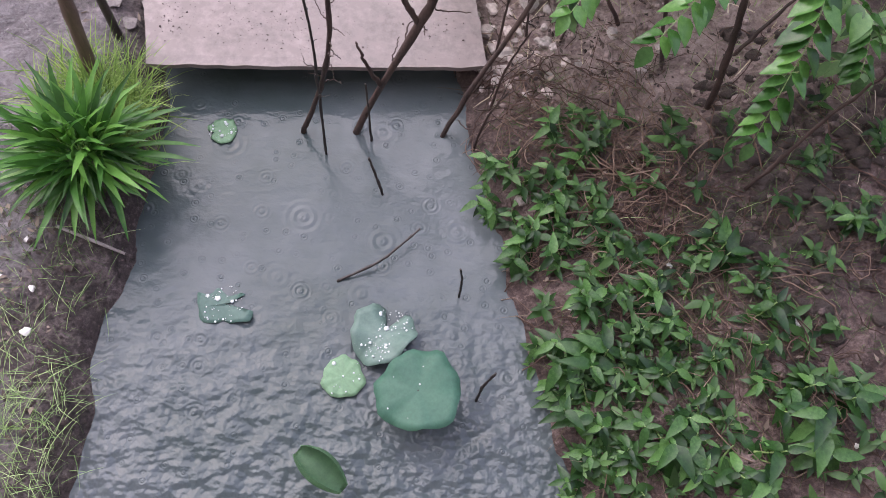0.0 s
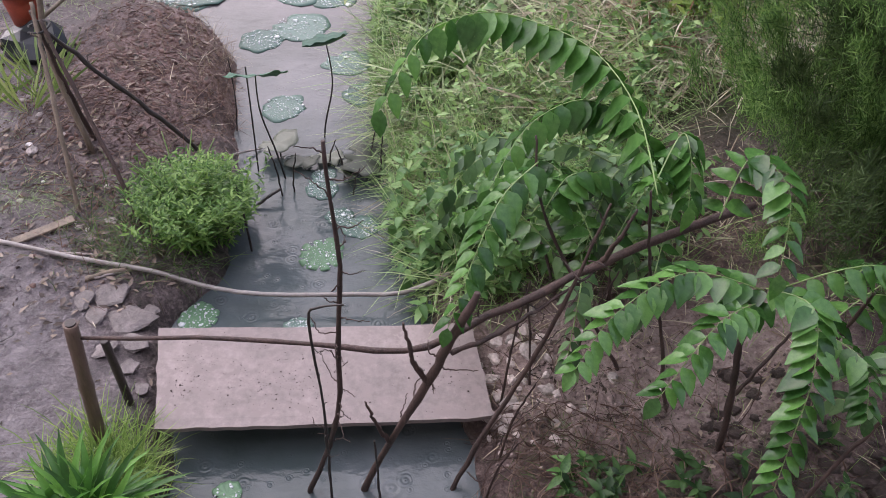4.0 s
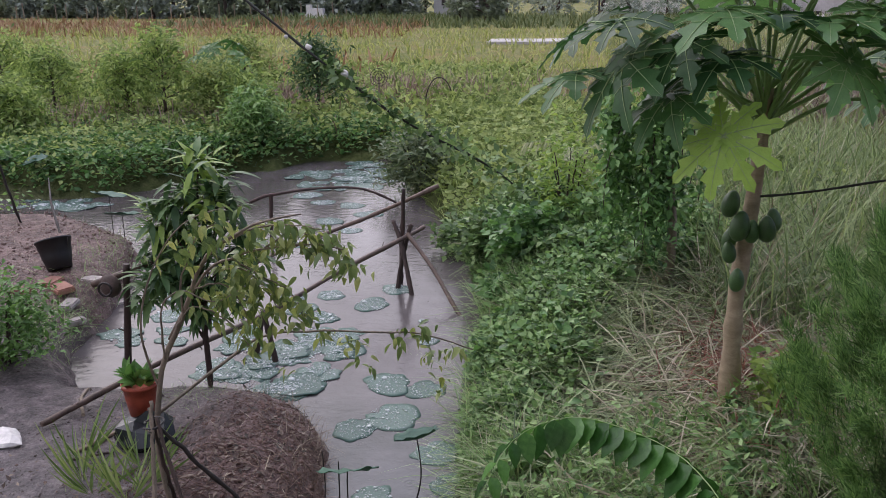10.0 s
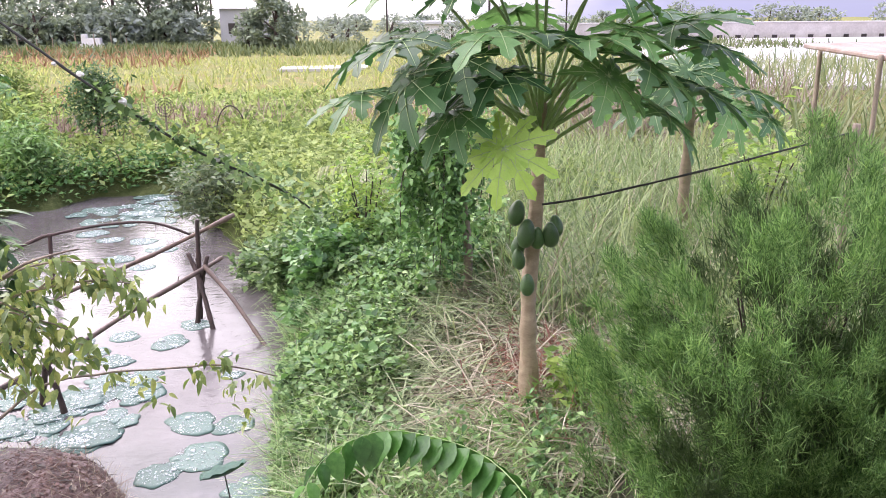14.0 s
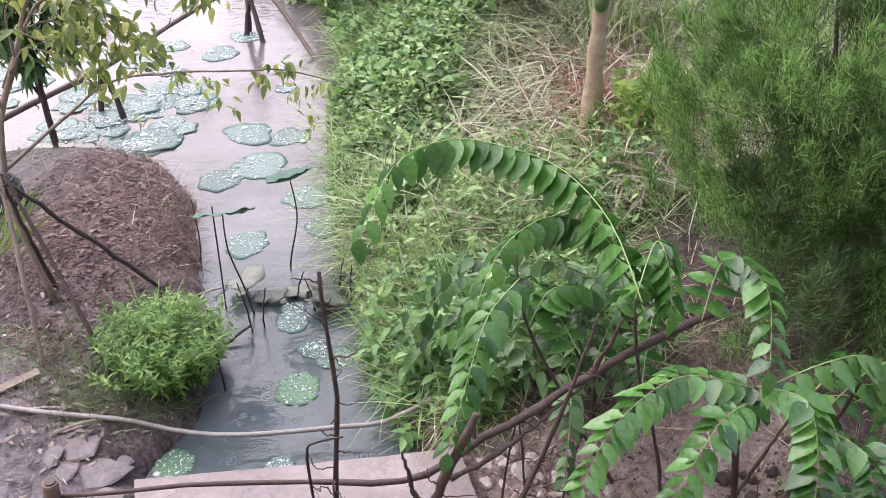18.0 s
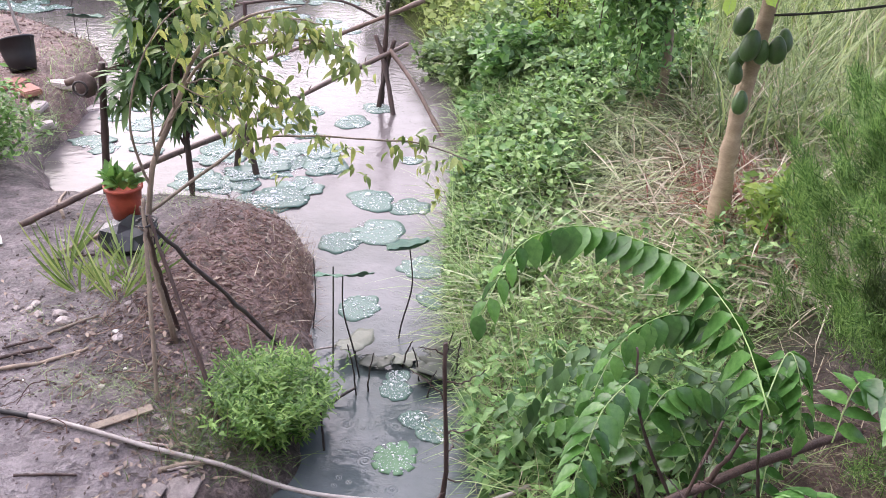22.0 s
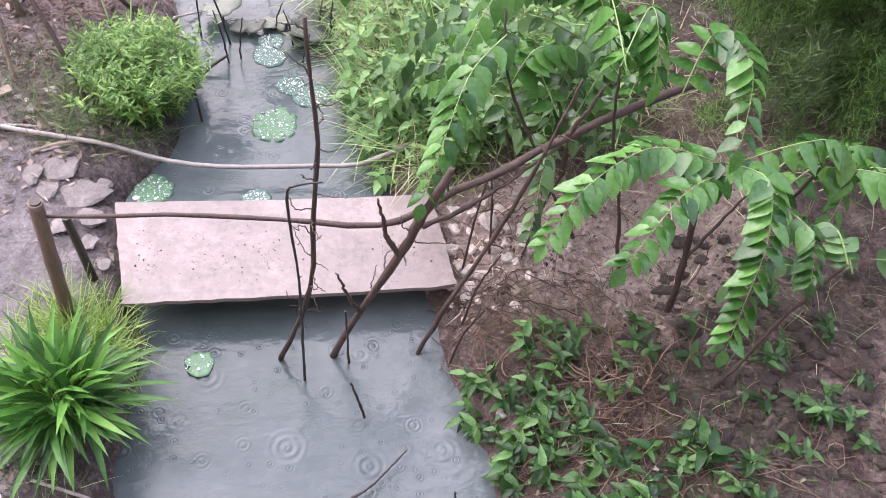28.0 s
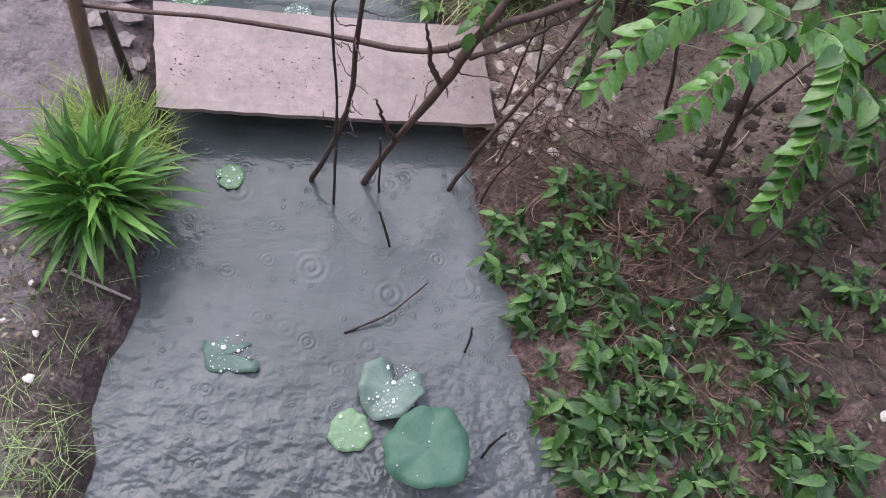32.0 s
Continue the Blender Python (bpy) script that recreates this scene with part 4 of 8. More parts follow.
PADS = [(-0.57, 3.64, .125), (-0.63, 4.2, .1), (-0.38, 3.87, .1), (-0.97, 5.03, .15), (-1.25, 5.92, .17), (-1.0, 6.12, .22), (-0.61, 5.62, .17), (-0.46, 5.24, .15), (-1.12, 6.68, .2),
        (-0.8, 6.6, .16), (-1.11, 3.17, .1), (-0.62, 3.12, .07), (-0.63, 4.32, .07), (-0.5, 3.95, .08), (-1.6, 8.51, .19), (-2.09, 8.76, .15), (-2.32, 8.32, .17), (-2.03, 8.1, .16),
        (-1.41, 8.99, .17), (-2.48, 8.62, .14), (-3.82, 8.56, .17), (-3.6, 8.02, .19), (-3.3, 8.3, .15), (-3.5, 8.9, .16), (-3.95, 8.15, .13), (-3.15, 7.85, .14), (-2.81, 11.76, .2), (-2.67, 12.69, .2),
        (-3.15, 12.85, .18), (-3.51, 13.3, .22), (-2.3, 12.2, .2), (-2.4, 11.3, .15), (-0.9, 7.6, .1), (-2.9, 10.6, .15), (-1.0, 8.1, .05)]
for k, (x, y, r) in enumerate(PADS):
    lily("lily_pad", "round grey-green pad floating with rain beads on it", x, y, 0.0022 + 0.0006 * (k % 3), r, M_LIME if k in (0, 10) else M_PAD, int(80 + 1100 * r), 0.0024 + 0.0007 * (y > 5) + 0.0015 * (y > 7), (0, 0),
         k * 67, 0.25, 0.0, 0.004, 40 + k, "pads on the water", rag=0.03 if y < 4 else 0.09)
# crowded rafts of pads
k = 0
for cx, cy, sx, sy, n in ((-2.1, 7.1, 0.6, 0.6, 44), (-3.2, 14.7, 0.9, 0.9, 34), (-2.7, 15.6, 0.5, 0.7, 16), (-8.5, 12.0, 1.6, 0.4, 18), (-7.1, 12.3, 0.7, 0.35, 14), (-6.9, 11.3, 0.4, 0.3, 5), (-3.6, 7.4, 0.3, 0.25, 4)):
    for j in range(n):
        x, y = cx + float(np.clip(rng.normal(0, 0.6), -1, 1)) * sx, cy + float(np.clip(rng.normal(0, 0.6), -1, 1)) * sy
        if float(shore_distance(np.array([x]), np.array([y]))[0]) > -0.1:
            continue
        k += 1
        r = rng.uniform(0.1, 0.2) if cy < 8 else rng.uniform(0.12, 0.24)
        lily("lily_pad", "round grey-green pad crowded among others", x, y, 0.0015 + 0.0009 * (k % 6), r, M_PAD, 150 if cy < 8 else 40, 0.0036 if cy < 8 else 0.007, (rng.normal(0, 1), rng.normal(0, 1)), k * 41, 0.3, 0.0, 0.022, 200 + k, "rafts of pads", rag=0.14)


# ---- pandan clump and grass at its foot ----
pandan = thing("pandan_clump", "bright green pandan clump of long strap leaves on the bank", "pandan plant", (-1.2, 1.92, gz(-1.2, 1.92)))
PANDAN_LEAF = raw_mesh("leaf", *blade_shape(0.115, 0.25, 0.5, 0.5), True)
PANDAN_LEAF.materials.append(M_PANDAN)
for i in range(230):
    a = i * 2.39996 + rng.normal(0, 0.2)
    u = (i / 230) ** 0.75
    rise = 1.5 - 1.25 * u + rng.normal(0, 0.16)
    lf = new("leaf", PANDAN_LEAF)
    lf.parent = pandan
    lf.matrix_basis = aim((0.05 * math.cos(a) + rng.normal(0, 0.03), 0.05 * math.sin(a) + rng.normal(0, 0.03), 0.06 + 0.13 * (1 - u)), (math.cos(a) * math.cos(rise), math.sin(a) * math.cos(rise), math.sin(rise)), (rng.normal(0, 0.25), rng.normal(0, 0.25), 1), rng.uniform(0.14, 0.28))


def area(n, cx, cy, sx, sy, shore=0.02, seed=0, uniform=False):
    """Random places on land in an oval or box."""
    r = np.random.default_rng(seed)
    if uniform:
        x, y = r.uniform(cx - sx, cx + sx, n), r.uniform(cy - sy, cy + sy, n)
    else:
        x, y = r.normal(cx, sx, n), r.normal(cy, sy, n)
    ok = shore_distance(x, y) > shore
    x, y = x[ok], y[ok]
    return np.stack([x, y, land(x, y)], -1)


GRASS = grass_shape(0.035, 0.3)
FINE_GRASS = grass_shape(0.018, 0.5)


def grass(name, label, P, lo, hi, material=None, shape=None, tilt=1.1, spread=0.35):
    n = len(P)
    me = scatter(name, shape or GRASS, P - (0, 0, 0.01), turns(n, tilt, spread), rng.uniform(lo, hi, n))
    me.materials.append(material or M_GRASS)
    return tagged(new(name, me), label, "grass", kind="stuff")


grass("grass_tuft", "fine light green grass round the bamboo post", area(1500, -1.19, 2.18, 0.1, 0.1, 0.0, 1), 0.1, 0.24, leaf_mat("post_grass", (0.1, 0.2, 0.03), (0.22, 0.38, 0.06), (0.4, 0.54, 0.14), 0.45, 0.35, True, 3), shape=grass_shape(0.03, 0.45))
grass("grass_tuft", "sparse yellowing grass on the muddy bank", area(450, -1.32, 1.75, 0.12, 0.3, 0.0, 2), 0.06, 0.17, M_LOWGRASS, shape=FINE_GRASS, tilt=0.7)
grass("grass_tuft", "sparse grass at the water's edge", np.concatenate([area(700, -1.24, 0.9, 0.1, 0.17, 0.0, 3), area(160, -1.28, 1.35, 0.12, 0.18, 0.0, 4)]), 0.05, 0.16, M_GRASS, shape=FINE_GRASS, tilt=0.7)


def sprigs(name, label, P, height, leaves, lo, hi, shape, material, rise=0.2, lean=None, category="weeds", seed=0, first=0.25, parent=None):
    """Leafy shoots in one mesh: leaves in a spiral up each shoot, larger in its middle."""
    r = np.random.default_rng(seed)
    n = len(P)
    h = r.uniform(height[0], height[1], n)
    j = np.tile(np.arange(leaves), n)
    u = (j + 0.5) / leaves
    base, hh = np.repeat(P, leaves, 0), np.repeat(h, leaves)
    pos = base.copy()
    up = hh * (first + (1 - first) * u)
    pos[:, 2] += up
    drift = r.normal(0, 0.18, (n, 2)) if lean is None else lean
    pos[:, :2] += np.repeat(drift, leaves, 0) * up[:, None]
    head = j * 2.39996 + np.repeat(r.uniform(0, 6.28, n), leaves) + r.normal(0, 0.25, n * leaves)
    size = r.uniform(lo, hi, n * leaves) * (0.6 + 0.55 * np.sin(np.pi * (0.15 + 0.75 * u)))
    me = scatter(name, shape, pos, turns(n * leaves, rise, 0.3, head) if not callable(rise) else turns(n * leaves, rise(u), 0.25, head), size)
    me.materials.append(material)
    if parent is not None:
        return tagged(part(name, me, None, parent), kind="stuff")
    return tagged(new(name, me), label, category, kind="stuff")


# ---- the creeping weeds of the near bank ----
WEED_LEAF = raw_mesh("leaf", *blade_shape(0.42, 0.16, 0.4, 0.36), True)
WEED_LEAF.materials.append(leaf_mat("creeper_leaf", (0.009, 0.042, 0.008), (0.03, 0.112, 0.016), (0.11, 0.28, 0.05), 0.3, 0.3, False, 9, 0.42))


def weed(seed, shoots, leaf):
    r = np.random.default_rng(seed)
    ob = thing("creeping_weed", "low fresh green broad-leaved weed on the wet bank", "weed", (0, 0, 0), "weeds on the near bank")
    for s in range(shoots):
        a, d = r.uniform(0, 6.28), r.uniform(0.02, 0.13)
        x, y, h = d * math.cos(a), d * math.sin(a), r.uniform(0.05, 0.13)
        part("stem", tube_mesh("stem", [(x * 0.3, y * 0.3, -0.02), (x * 0.8, y * 0.8, h * 0.5), (x, y, h)], [0.004, 0.003, 0.002], 5), M_PETIOLE, ob)
        for j in range(r.integers(7, 11)):
            b = j * 2.4 + a + r.normal(0, 0.4)
            rise = r.uniform(-0.6, 0.7)
            lf = new("leaf", WEED_LEAF)
            lf.parent = ob
            lf.matrix_basis = aim((x * (1 - 0.05 * j), y * (1 - 0.05 * j), h - 0.012 * j), (math.cos(b) * math.cos(rise), math.sin(b) * math.cos(rise), math.sin(rise)), (0, 0, 1), leaf * r.uniform(0.3, 1.3))
    return ob


KINDS = [weed(1, 4, 0.085), weed(2, 5, 0.07), weed(3, 3, 0.1), weed(4, 6, 0.062)]
SPOTS = [(0.37, 1.93), (0.59, 1.83), (0.46, 1.72), (0.36, 2.08), (0.61, 2.15), (0.81, 1.64), (0.88, 1.49), (0.7, 1.43), (0.5, 1.25), (0.77, 1.31), (1.1, 1.66), (1.26, 1.56), (1.16, 1.4), (1.3, 1.2), (1.47, 1.17),
         (1.03, 1.27), (0.88, 1.14), (0.71, 1.09), (0.95, 0.99), (0.5, 0.9), (0.68, 0.86), (1.03, 0.88), (1.21, 0.84), (1.61, 1.81), (0.62, 1.66), (0.55, 1.98), (0.7, 1.25), (0.83, 0.93), (0.9, 1.3), (1.0, 1.1), (0.58, 1.15),
         (0.52, 1.85), (0.66, 1.75), (0.75, 1.0), (0.63, 0.98), (0.85, 1.2), (1.12, 1.0), (0.75, 1.55), (0.57, 0.8), (0.44, 1.83), (0.66, 1.35), (0.98, 1.42), (1.4, 1.05)]
for k, (x, y) in enumerate(SPOTS):
    m = pose(x, y, gz(x, y) - 0.005, 0, 0, k * 73) @ Matrix.Scale(rng.uniform(0.75, 1.15), 4)
    if k < 4:
        KINDS[k].matrix_basis = m
    else:
        w = copy_thing(KINDS[k % 4], Matrix())
        w.matrix_basis = m
NW = np.repeat(np.array(SPOTS), 2, 0) + np.random.default_rng(171).normal(0, 0.1, (2 * len(SPOTS), 2))
NW = np.concatenate([NW, np.random.default_rng(172).uniform((0.5, 0.75), (1.75, 2.3), (90, 2))])
NW = NW[shore_distance(NW[:, 0], NW[:, 1]) > 0.03]
NW = np.stack([NW[:, 0], NW[:, 1], land(NW[:, 0], NW[:, 1])], -1)
sprigs("low_weeds", "small pointed-leaved weeds spreading over the wet soil", NW, (0.02, 0.1), 9, 0.02, 0.075, blade_shape(0.42, 0.14, 0.25, 0.4), leaf_mat("low_weed_leaf", (0.01, 0.046, 0.009), (0.038, 0.115, 0.021), (0.105, 0.24, 0.054), 0.38, 0.3, True, 5, 0.38), 0.25, seed=173)
grass("weed_grass", "short dark grass between the weeds", np.concatenate([area(1500, 1.15, 1.85, 0.25, 0.3, 0.05, 5), area(1200, 0.95, 1.2, 0.35, 0.35, 0.05, 6), area(800, 0.6, 2.3, 0.15, 0.15, 0.03, 7), area(900, 1.5, 1.5, .3, .4, .05, 8), area(1500, 1.1, 1.5, .4, .5, .05, 174)]), 0.03, 0.1, M_LOWGRASS, shape=grass_shape(0.03, 0.5), tilt=0.6, spread=0.5)
grass("dead_runners", "dead brown grass stems lying on the wet soil", np.concatenate([area(350, 0.85, 1.85, 0.25, 0.4, 0.05, 9), area(150, 1.3, 1.2, 0.3, 0.35, 0.05, 10), area(250, 0.75, 2.4, 0.25, 0.25, 0.03, 11)]), 0.06, 0.22, M_RUNNER, grass_shape(0.022, 0.4), 0.25, 0.5)


def lump(name, seed, size, flat=0.6, fine=2):
    r = np.random.default_rng(seed)
    bm = bmesh.new()
    bmesh.ops.create_icosphere(bm, subdivisions=fine, radius=size)
    ph = r.uniform(0, 6, 6)
    for v in bm.verts:
        d = v.co.normalized()
        k = 1 + 0.25 * math.sin(3 * d.x + ph[0]) * math.sin(3 * d.y + ph[1]) + 0.18 * math.sin(7 * d.y + ph[2]) * math.cos(6 * d.z + ph[3]) + r.normal(0, 0.03)
        v.co = Vector((d.x * k, d.y * k * 0.8, d.z * k * flat)) * size
    return bm


def stones(name, label, spots, material, group):
    for k, (x, y, s) in enumerate(spots):
        ob = part(name, lump(name, k * 7 + int(s * 1000), s, 0.55), material)
        ob.location, ob.rotation_euler = (x, y, gz(x, y) + s * 0.2), (0, 0, k * 1.3)
        tagged(ob, label, "stone", group)


stones("white_shell", "small white shell fragment on the soil", [(0.63, 1.49, .022), (1.07, 1.68, .022), (0.96, 1.64, .012), (0.94, 1.39, .016), (1.36, 1.42, .028), (1.68, 1.34, .025), (0.96, 0.95, .014), (0.85, 2.08, .01), (1.5, 1.0, .012), (-1.29, 1.42, .014), (-1.27, 1.26, .018), (-1.35, 1.6, .012), (-1.4, 1.45, .01)], M_WHITE, "shells on the ground")
stones("rubble_stone", "small pale broken stone by the board", [(0.36, 2.62, .045), (0.45, 2.85, .05), (0.52, 2.66, .035), (0.38, 2.95, .03), (0.62, 2.8, .05), (0.7, 2.95, .04), (0.33, 2.5, .03), (0.55, 2.5, .028), (0.44, 1.94, .03), (0.8, 2.7, .03), (0.3, 2.75, .025), (0.66, 2.55, .02), (0.9, 2.9, .03), (0.48, 3.1, .03), (1.0, 2.6, .04), (0.9, 2.5, .03), (0.42, 2.72, .02), (0.58, 3.0, .02)], M_STONE, "rubble by the board")
FLAKE = [(0.4 + 0.26 * math.cos(k * 2.4) * math.sqrt(k / 34), 2.68 + 0.34 * math.sin(k * 2.4) * math.sqrt(k / 34), 0.016 + 0.022 * ((k * 7) % 5) / 4) for k in range(34)]
stones("clay_flake", "flat pale flake of broken clay by the board", [f for f in FLAKE if float(shore_distance(np.array([f[0]]), np.array([f[1]]))[0]) > 0.04], rough_mat("pale_flake", (0.3, 0.25, 0.235), (0.62, 0.55, 0.52), 9, (0.5, 0.8), 0.5, 0.006), "clay flakes by the board")
# crumbled soil, broken pink clay and curled runners on the near bank
def crumbs(name, label, P, lo, hi, material):
    r = np.random.default_rng(len(P))
    bm = lump("crumb", 77, 1.0, 0.65, 1)
    V, F = np.array([v.co[:] for v in bm.verts]), np.array([[v.index for v in f.verts] for f in bm.faces])
    bm.free()
    me = scatter(name, (V, F), P, turns(len(P), 0.0, 0.5), np.minimum(lo * np.exp(np.abs(r.normal(0, 0.6, len(P)))), hi))
    me.materials.append(material)
    tagged(new(name, me), label, "soil", kind="stuff")


def runners(name, label, P, length, material, seed):
    r = np.random.default_rng(seed)
    VV, FF = [], []
    for p in P:
        a, steps = r.uniform(0, 6.28), int(r.integers(7, 13))
        bend = r.normal(0, 0.4)
        rad = r.uniform(0.0016, 0.0034)
        pts = [p[:2]]
        for s in range(steps):
            a += bend + r.normal(0, 0.22)
            pts.append(pts[-1] + np.array([math.cos(a), math.sin(a)]) * length / steps)
        pts = np.array(pts)
        u = np.linspace(0, 1, steps + 1)
        z = land(pts[:, 0], pts[:, 1]) + 0.006 + r.uniform(0.0, 0.06) * np.sin(np.pi * u) + r.normal(0, 0.003, steps + 1)
        off = 3 * sum(len(v) // 3 for v in VV)
        ring = np.array([(0, 1), (0.87, -0.5), (-0.87, -0.5)])
        nrm = np.array([-math.sin(a), math.cos(a)])
        VV.append(np.array([(x + nrm[0] * c * rad, y + nrm[1] * c * rad, zz + s * rad) for x, y, zz in zip(pts[:, 0], pts[:, 1], z) for c, s in ring]))
        FF += [(off + i * 3 + j, off + i * 3 + (j + 1) % 3, off + i * 3 + 3 + (j + 1) % 3, off + i * 3 + 3 + j) for i in range(steps) for j in range(3)]
    me = raw_mesh(name, np.concatenate(VV), np.array(FF), True)
    me.materials.append(material)
    tagged(new(name, me), label, "runners", kind="stuff")


crumbs("soil_crumbs", "loose dark wet soil crumbs on the bank", np.concatenate([area(700, 1.1, 1.6, 0.45, 0.5, 0.03, 140), area(500, 1.5, 2.1, 0.3, 0.4, 0.05, 141), area(250, 0.65, 2.3, 0.2, 0.3, 0.02, 142), area(200, -1.25, 1.4, 0.1, 0.35, 0.01, 143)]), 0.005, 0.024, M_SOILBIT)
crumbs("clay_crumbs", "broken pale pinkish clay beside the shrub", np.concatenate([area(800, 1.1, 2.72, 0.3, 0.22, 0.05, 144), area(260, 0.5, 2.65, 0.2, 0.22, 0.02, 145), area(120, 1.4, 2.3, 0.3, 0.25, 0.05, 167)]), 0.005, 0.022, M_PINKCLAY)
runners("curled_runners", "curled brown dead runners matted on the soil", np.concatenate([area(190, 0.84, 1.85, 0.13, 0.18, 0.05, 146), area(80, 0.7, 2.3, 0.2, 0.2, 0.03, 147), area(60, 1.05, 1.3, 0.3, 0.3, 0.05, 148), area(50, 1.45, 1.7, 0.25, 0.4, 0.05, 149), area(60, 0.45, 2.35, 0.12, 0.15, 0.02, 150), area(150, 1.0, 1.5, 0.4, 0.45, 0.04, 175)]), 0.3, M_ROOT, 151)
# mud carried onto the board
r_ = np.random.default_rng(188)
BM = np.concatenate([r_.normal((-0.58, 2.64), (0.17, 0.09), (260, 2)), r_.normal((-1.03, 2.66), (0.06, 0.14), (150, 2)), r_.normal((0.08, 2.66), (0.1, 0.12), (90, 2)), r_.uniform((-1.0, 2.47), (0.15, 2.92), (60, 2))])
BM = BM[(BM[:, 0] > -1.08) & (BM[:, 0] < 0.18) & (BM[:, 1] > 2.5) & (BM[:, 1] < 2.92)]
BU = (BM[:, 0] + 1.14) / 1.38
BV = (BM[:, 1] - 2.44) / 0.53
BM = np.column_stack([BM, 0.1855 - 0.012 * np.sin(math.pi * BU) + 0.003 * np.sin(5 * BU + 7 * BV)])
crumbs("board_mud", "specks of dark mud dropped on the board", BM, 0.0013, 0.0055, M_SOILBIT)
# clods of dug clay at the foot of the shrub
clods = []
for k in range(330):
    x, y = 1.45 + rng.normal(0, 0.28), 2.0 + rng.normal(0, 0.3)
    bm = lump("clod", 300 + k, rng.uniform(0.012, 0.042), 0.55)
    V = np.array([v.co[:] for v in bm.verts]) + (x, y, gz(x, y))
    clods.append((V, np.array([[v.index for v in f.verts] for f in bm.faces])))
    bm.free()
off, VV, FF = 0, [], []
for V, F in clods:
    VV.append(V)
    FF.append(F + off)
    off += len(V)
cm = raw_mesh("clay_clods", np.concatenate(VV), np.concatenate(FF), True)
cm.materials.append(rough_mat("clod_clay", (0.04, 0.03, 0.027), (0.15, 0.112, 0.1), 14, (0.3, 0.65), 1.0, 0.02))
tagged(new("clay_clods", cm), "lumpy dark wet clay clods under the shrub", "soil", kind="stuff")


# ---- the leafy shrub over the near bank ----
LEAFLET = raw_mesh("leaflet", *blade_shape(0.64, 0.17, 0.22, 0.42), True)
LEAFLET.materials.append(M_FROND)
shrub = thing("gooseberry_shrub", "leafy shrub with long arching fronds of rain-wet oval leaflets", "shrub", (1.14, 2.3, gz(1.14, 2.3)))
s0 = Vector(shrub.location)
part("stem", tube_mesh("stem", [Vector(p) - s0 for p in ((1.15, 2.29, 0.1), (1.13, 2.33, 0.5), (1.1, 2.38, 0.8), (1.12, 2.4, 1.05))], [0.015, 0.014, 0.012, 0.009], 8, 0.002), M_BARK, shrub)
part("stem", tube_mesh("stem", [Vector(p) - s0 for p in ((1.0, 2.5, 0.15), (0.9, 2.6, 0.6), (0.78, 2.62, 1.0), (0.72, 2.6, 1.3))], [0.009, 0.008, 0.006, 0.004], 7, 0.002), M_BARK, shrub)
part("stem", tube_mesh("stem", [Vector(p) - s0 for p in ((0.85, 2.75, 0.15), (0.62, 2.78, 0.6), (0.42, 2.84, 1.0), (0.36, 2.9, 1.3))], [0.009, 0.008, 0.006, 0.004], 7, 0.002), M_BARK, shrub)
part("stem", tube_mesh("stem", [Vector(p) - s0 for p in ((1.35, 2.45, 0.15), (1.5, 2.5, 0.6), (1.5, 2.42, 1.0), (1.45, 2.35, 1.1))], [0.009, 0.008, 0.006, 0.004], 7, 0.002), M_BARK, shrub)


def frond(pts, n, size, seed, droop=0.45):
    r = np.random.default_rng(seed)
    rel = [Vector(p) - s0 for p in pts]
    fr = part("frond", tube_mesh("frond", rel, np.linspace(0.0028, 0.0013, len(rel)), 5), M_PETIOLE, shrub)
    n = int(n * 1.4)
    size *= 1.38
    droop += 0.08
    for k, (p, d) in enumerate(along(rel, n)):
        if k == 0:
            continue
        side = d.cross(Vector((0, 0, 1)))
        side = side.normalized() if side.length > 0.1 else Vector((1, 0, 0))
        for sgn in ((1, -1) if k < n - 1 else (0,)):
            way = d * 0.5 + side * sgn * 0.92 + Vector((0, 0, -droop + r.normal(0, 0.12)))
            lf = new("leaflet", LEAFLET)
            lf.parent = fr
            up = Vector((0, 0, 1)) + side * sgn * 0.3 + Vector(r.normal(0, 0.15, 3).tolist())
            lf.matrix_basis = aim(p + d * (0.012 * sgn), way, up, size * r.uniform(0.82, 1.1) * (0.7 + 0.3 * math.sin(math.pi * min(1, k / n + 0.15))))


frond([(0.74, 2.58, 1.3), (0.72, 2.96, 1.38), (0.61, 3.3, 1.42), (0.41, 3.5, 1.43), (0.18, 3.62, 1.41), (-0.06, 3.45, 1.38), (-0.2, 3.03, 1.3)], 19, 0.125, 1, 1.15)
frond([(0.74, 2.7, 1.2), (0.74, 3.05, 1.26), (0.57, 3.2, 1.27), (0.35, 3.05, 1.24), (0.2, 2.77, 1.15)], 14, 0.11, 2, 1.0)
frond([(1.12, 2.4, 1.05), (0.84, 2.38, 1.14), (0.59, 2.23, 1.1), (0.45, 2.07, 1.0)], 14, 0.08, 3, 0.2)
frond([(1.12, 2.38, 1.02), (0.92, 2.22, 1.08), (0.7, 1.99, 0.98)], 12, 0.08, 4, 0.2)
frond([(1.11, 2.38, 1.08), (1.2, 2.24, 1.14), (1.17, 2.05, 1.06), (1.1, 1.9, 0.94), (1.04, 1.78, 0.82)], 15, 0.08, 5, 0.1)
frond([(1.11, 2.36, 1.08), (1.32, 2.38, 1.17), (1.5, 2.42, 1.15), (1.6, 2.38, 1.02), (1.57, 2.3, 0.86)], 12, 0.085, 6, 0.5)
frond([(1.2, 2.3, 1.02), (1.36, 2.14, 1.02), (1.36, 1.98, 0.92)], 9, 0.072, 7, 0.2)
frond([(1.0, 2.65, 1.15), (1.1, 2.78, 1.32), (1.17, 2.58, 1.33), (1.1, 2.32, 1.2)], 12, 0.088, 8, 0.2)
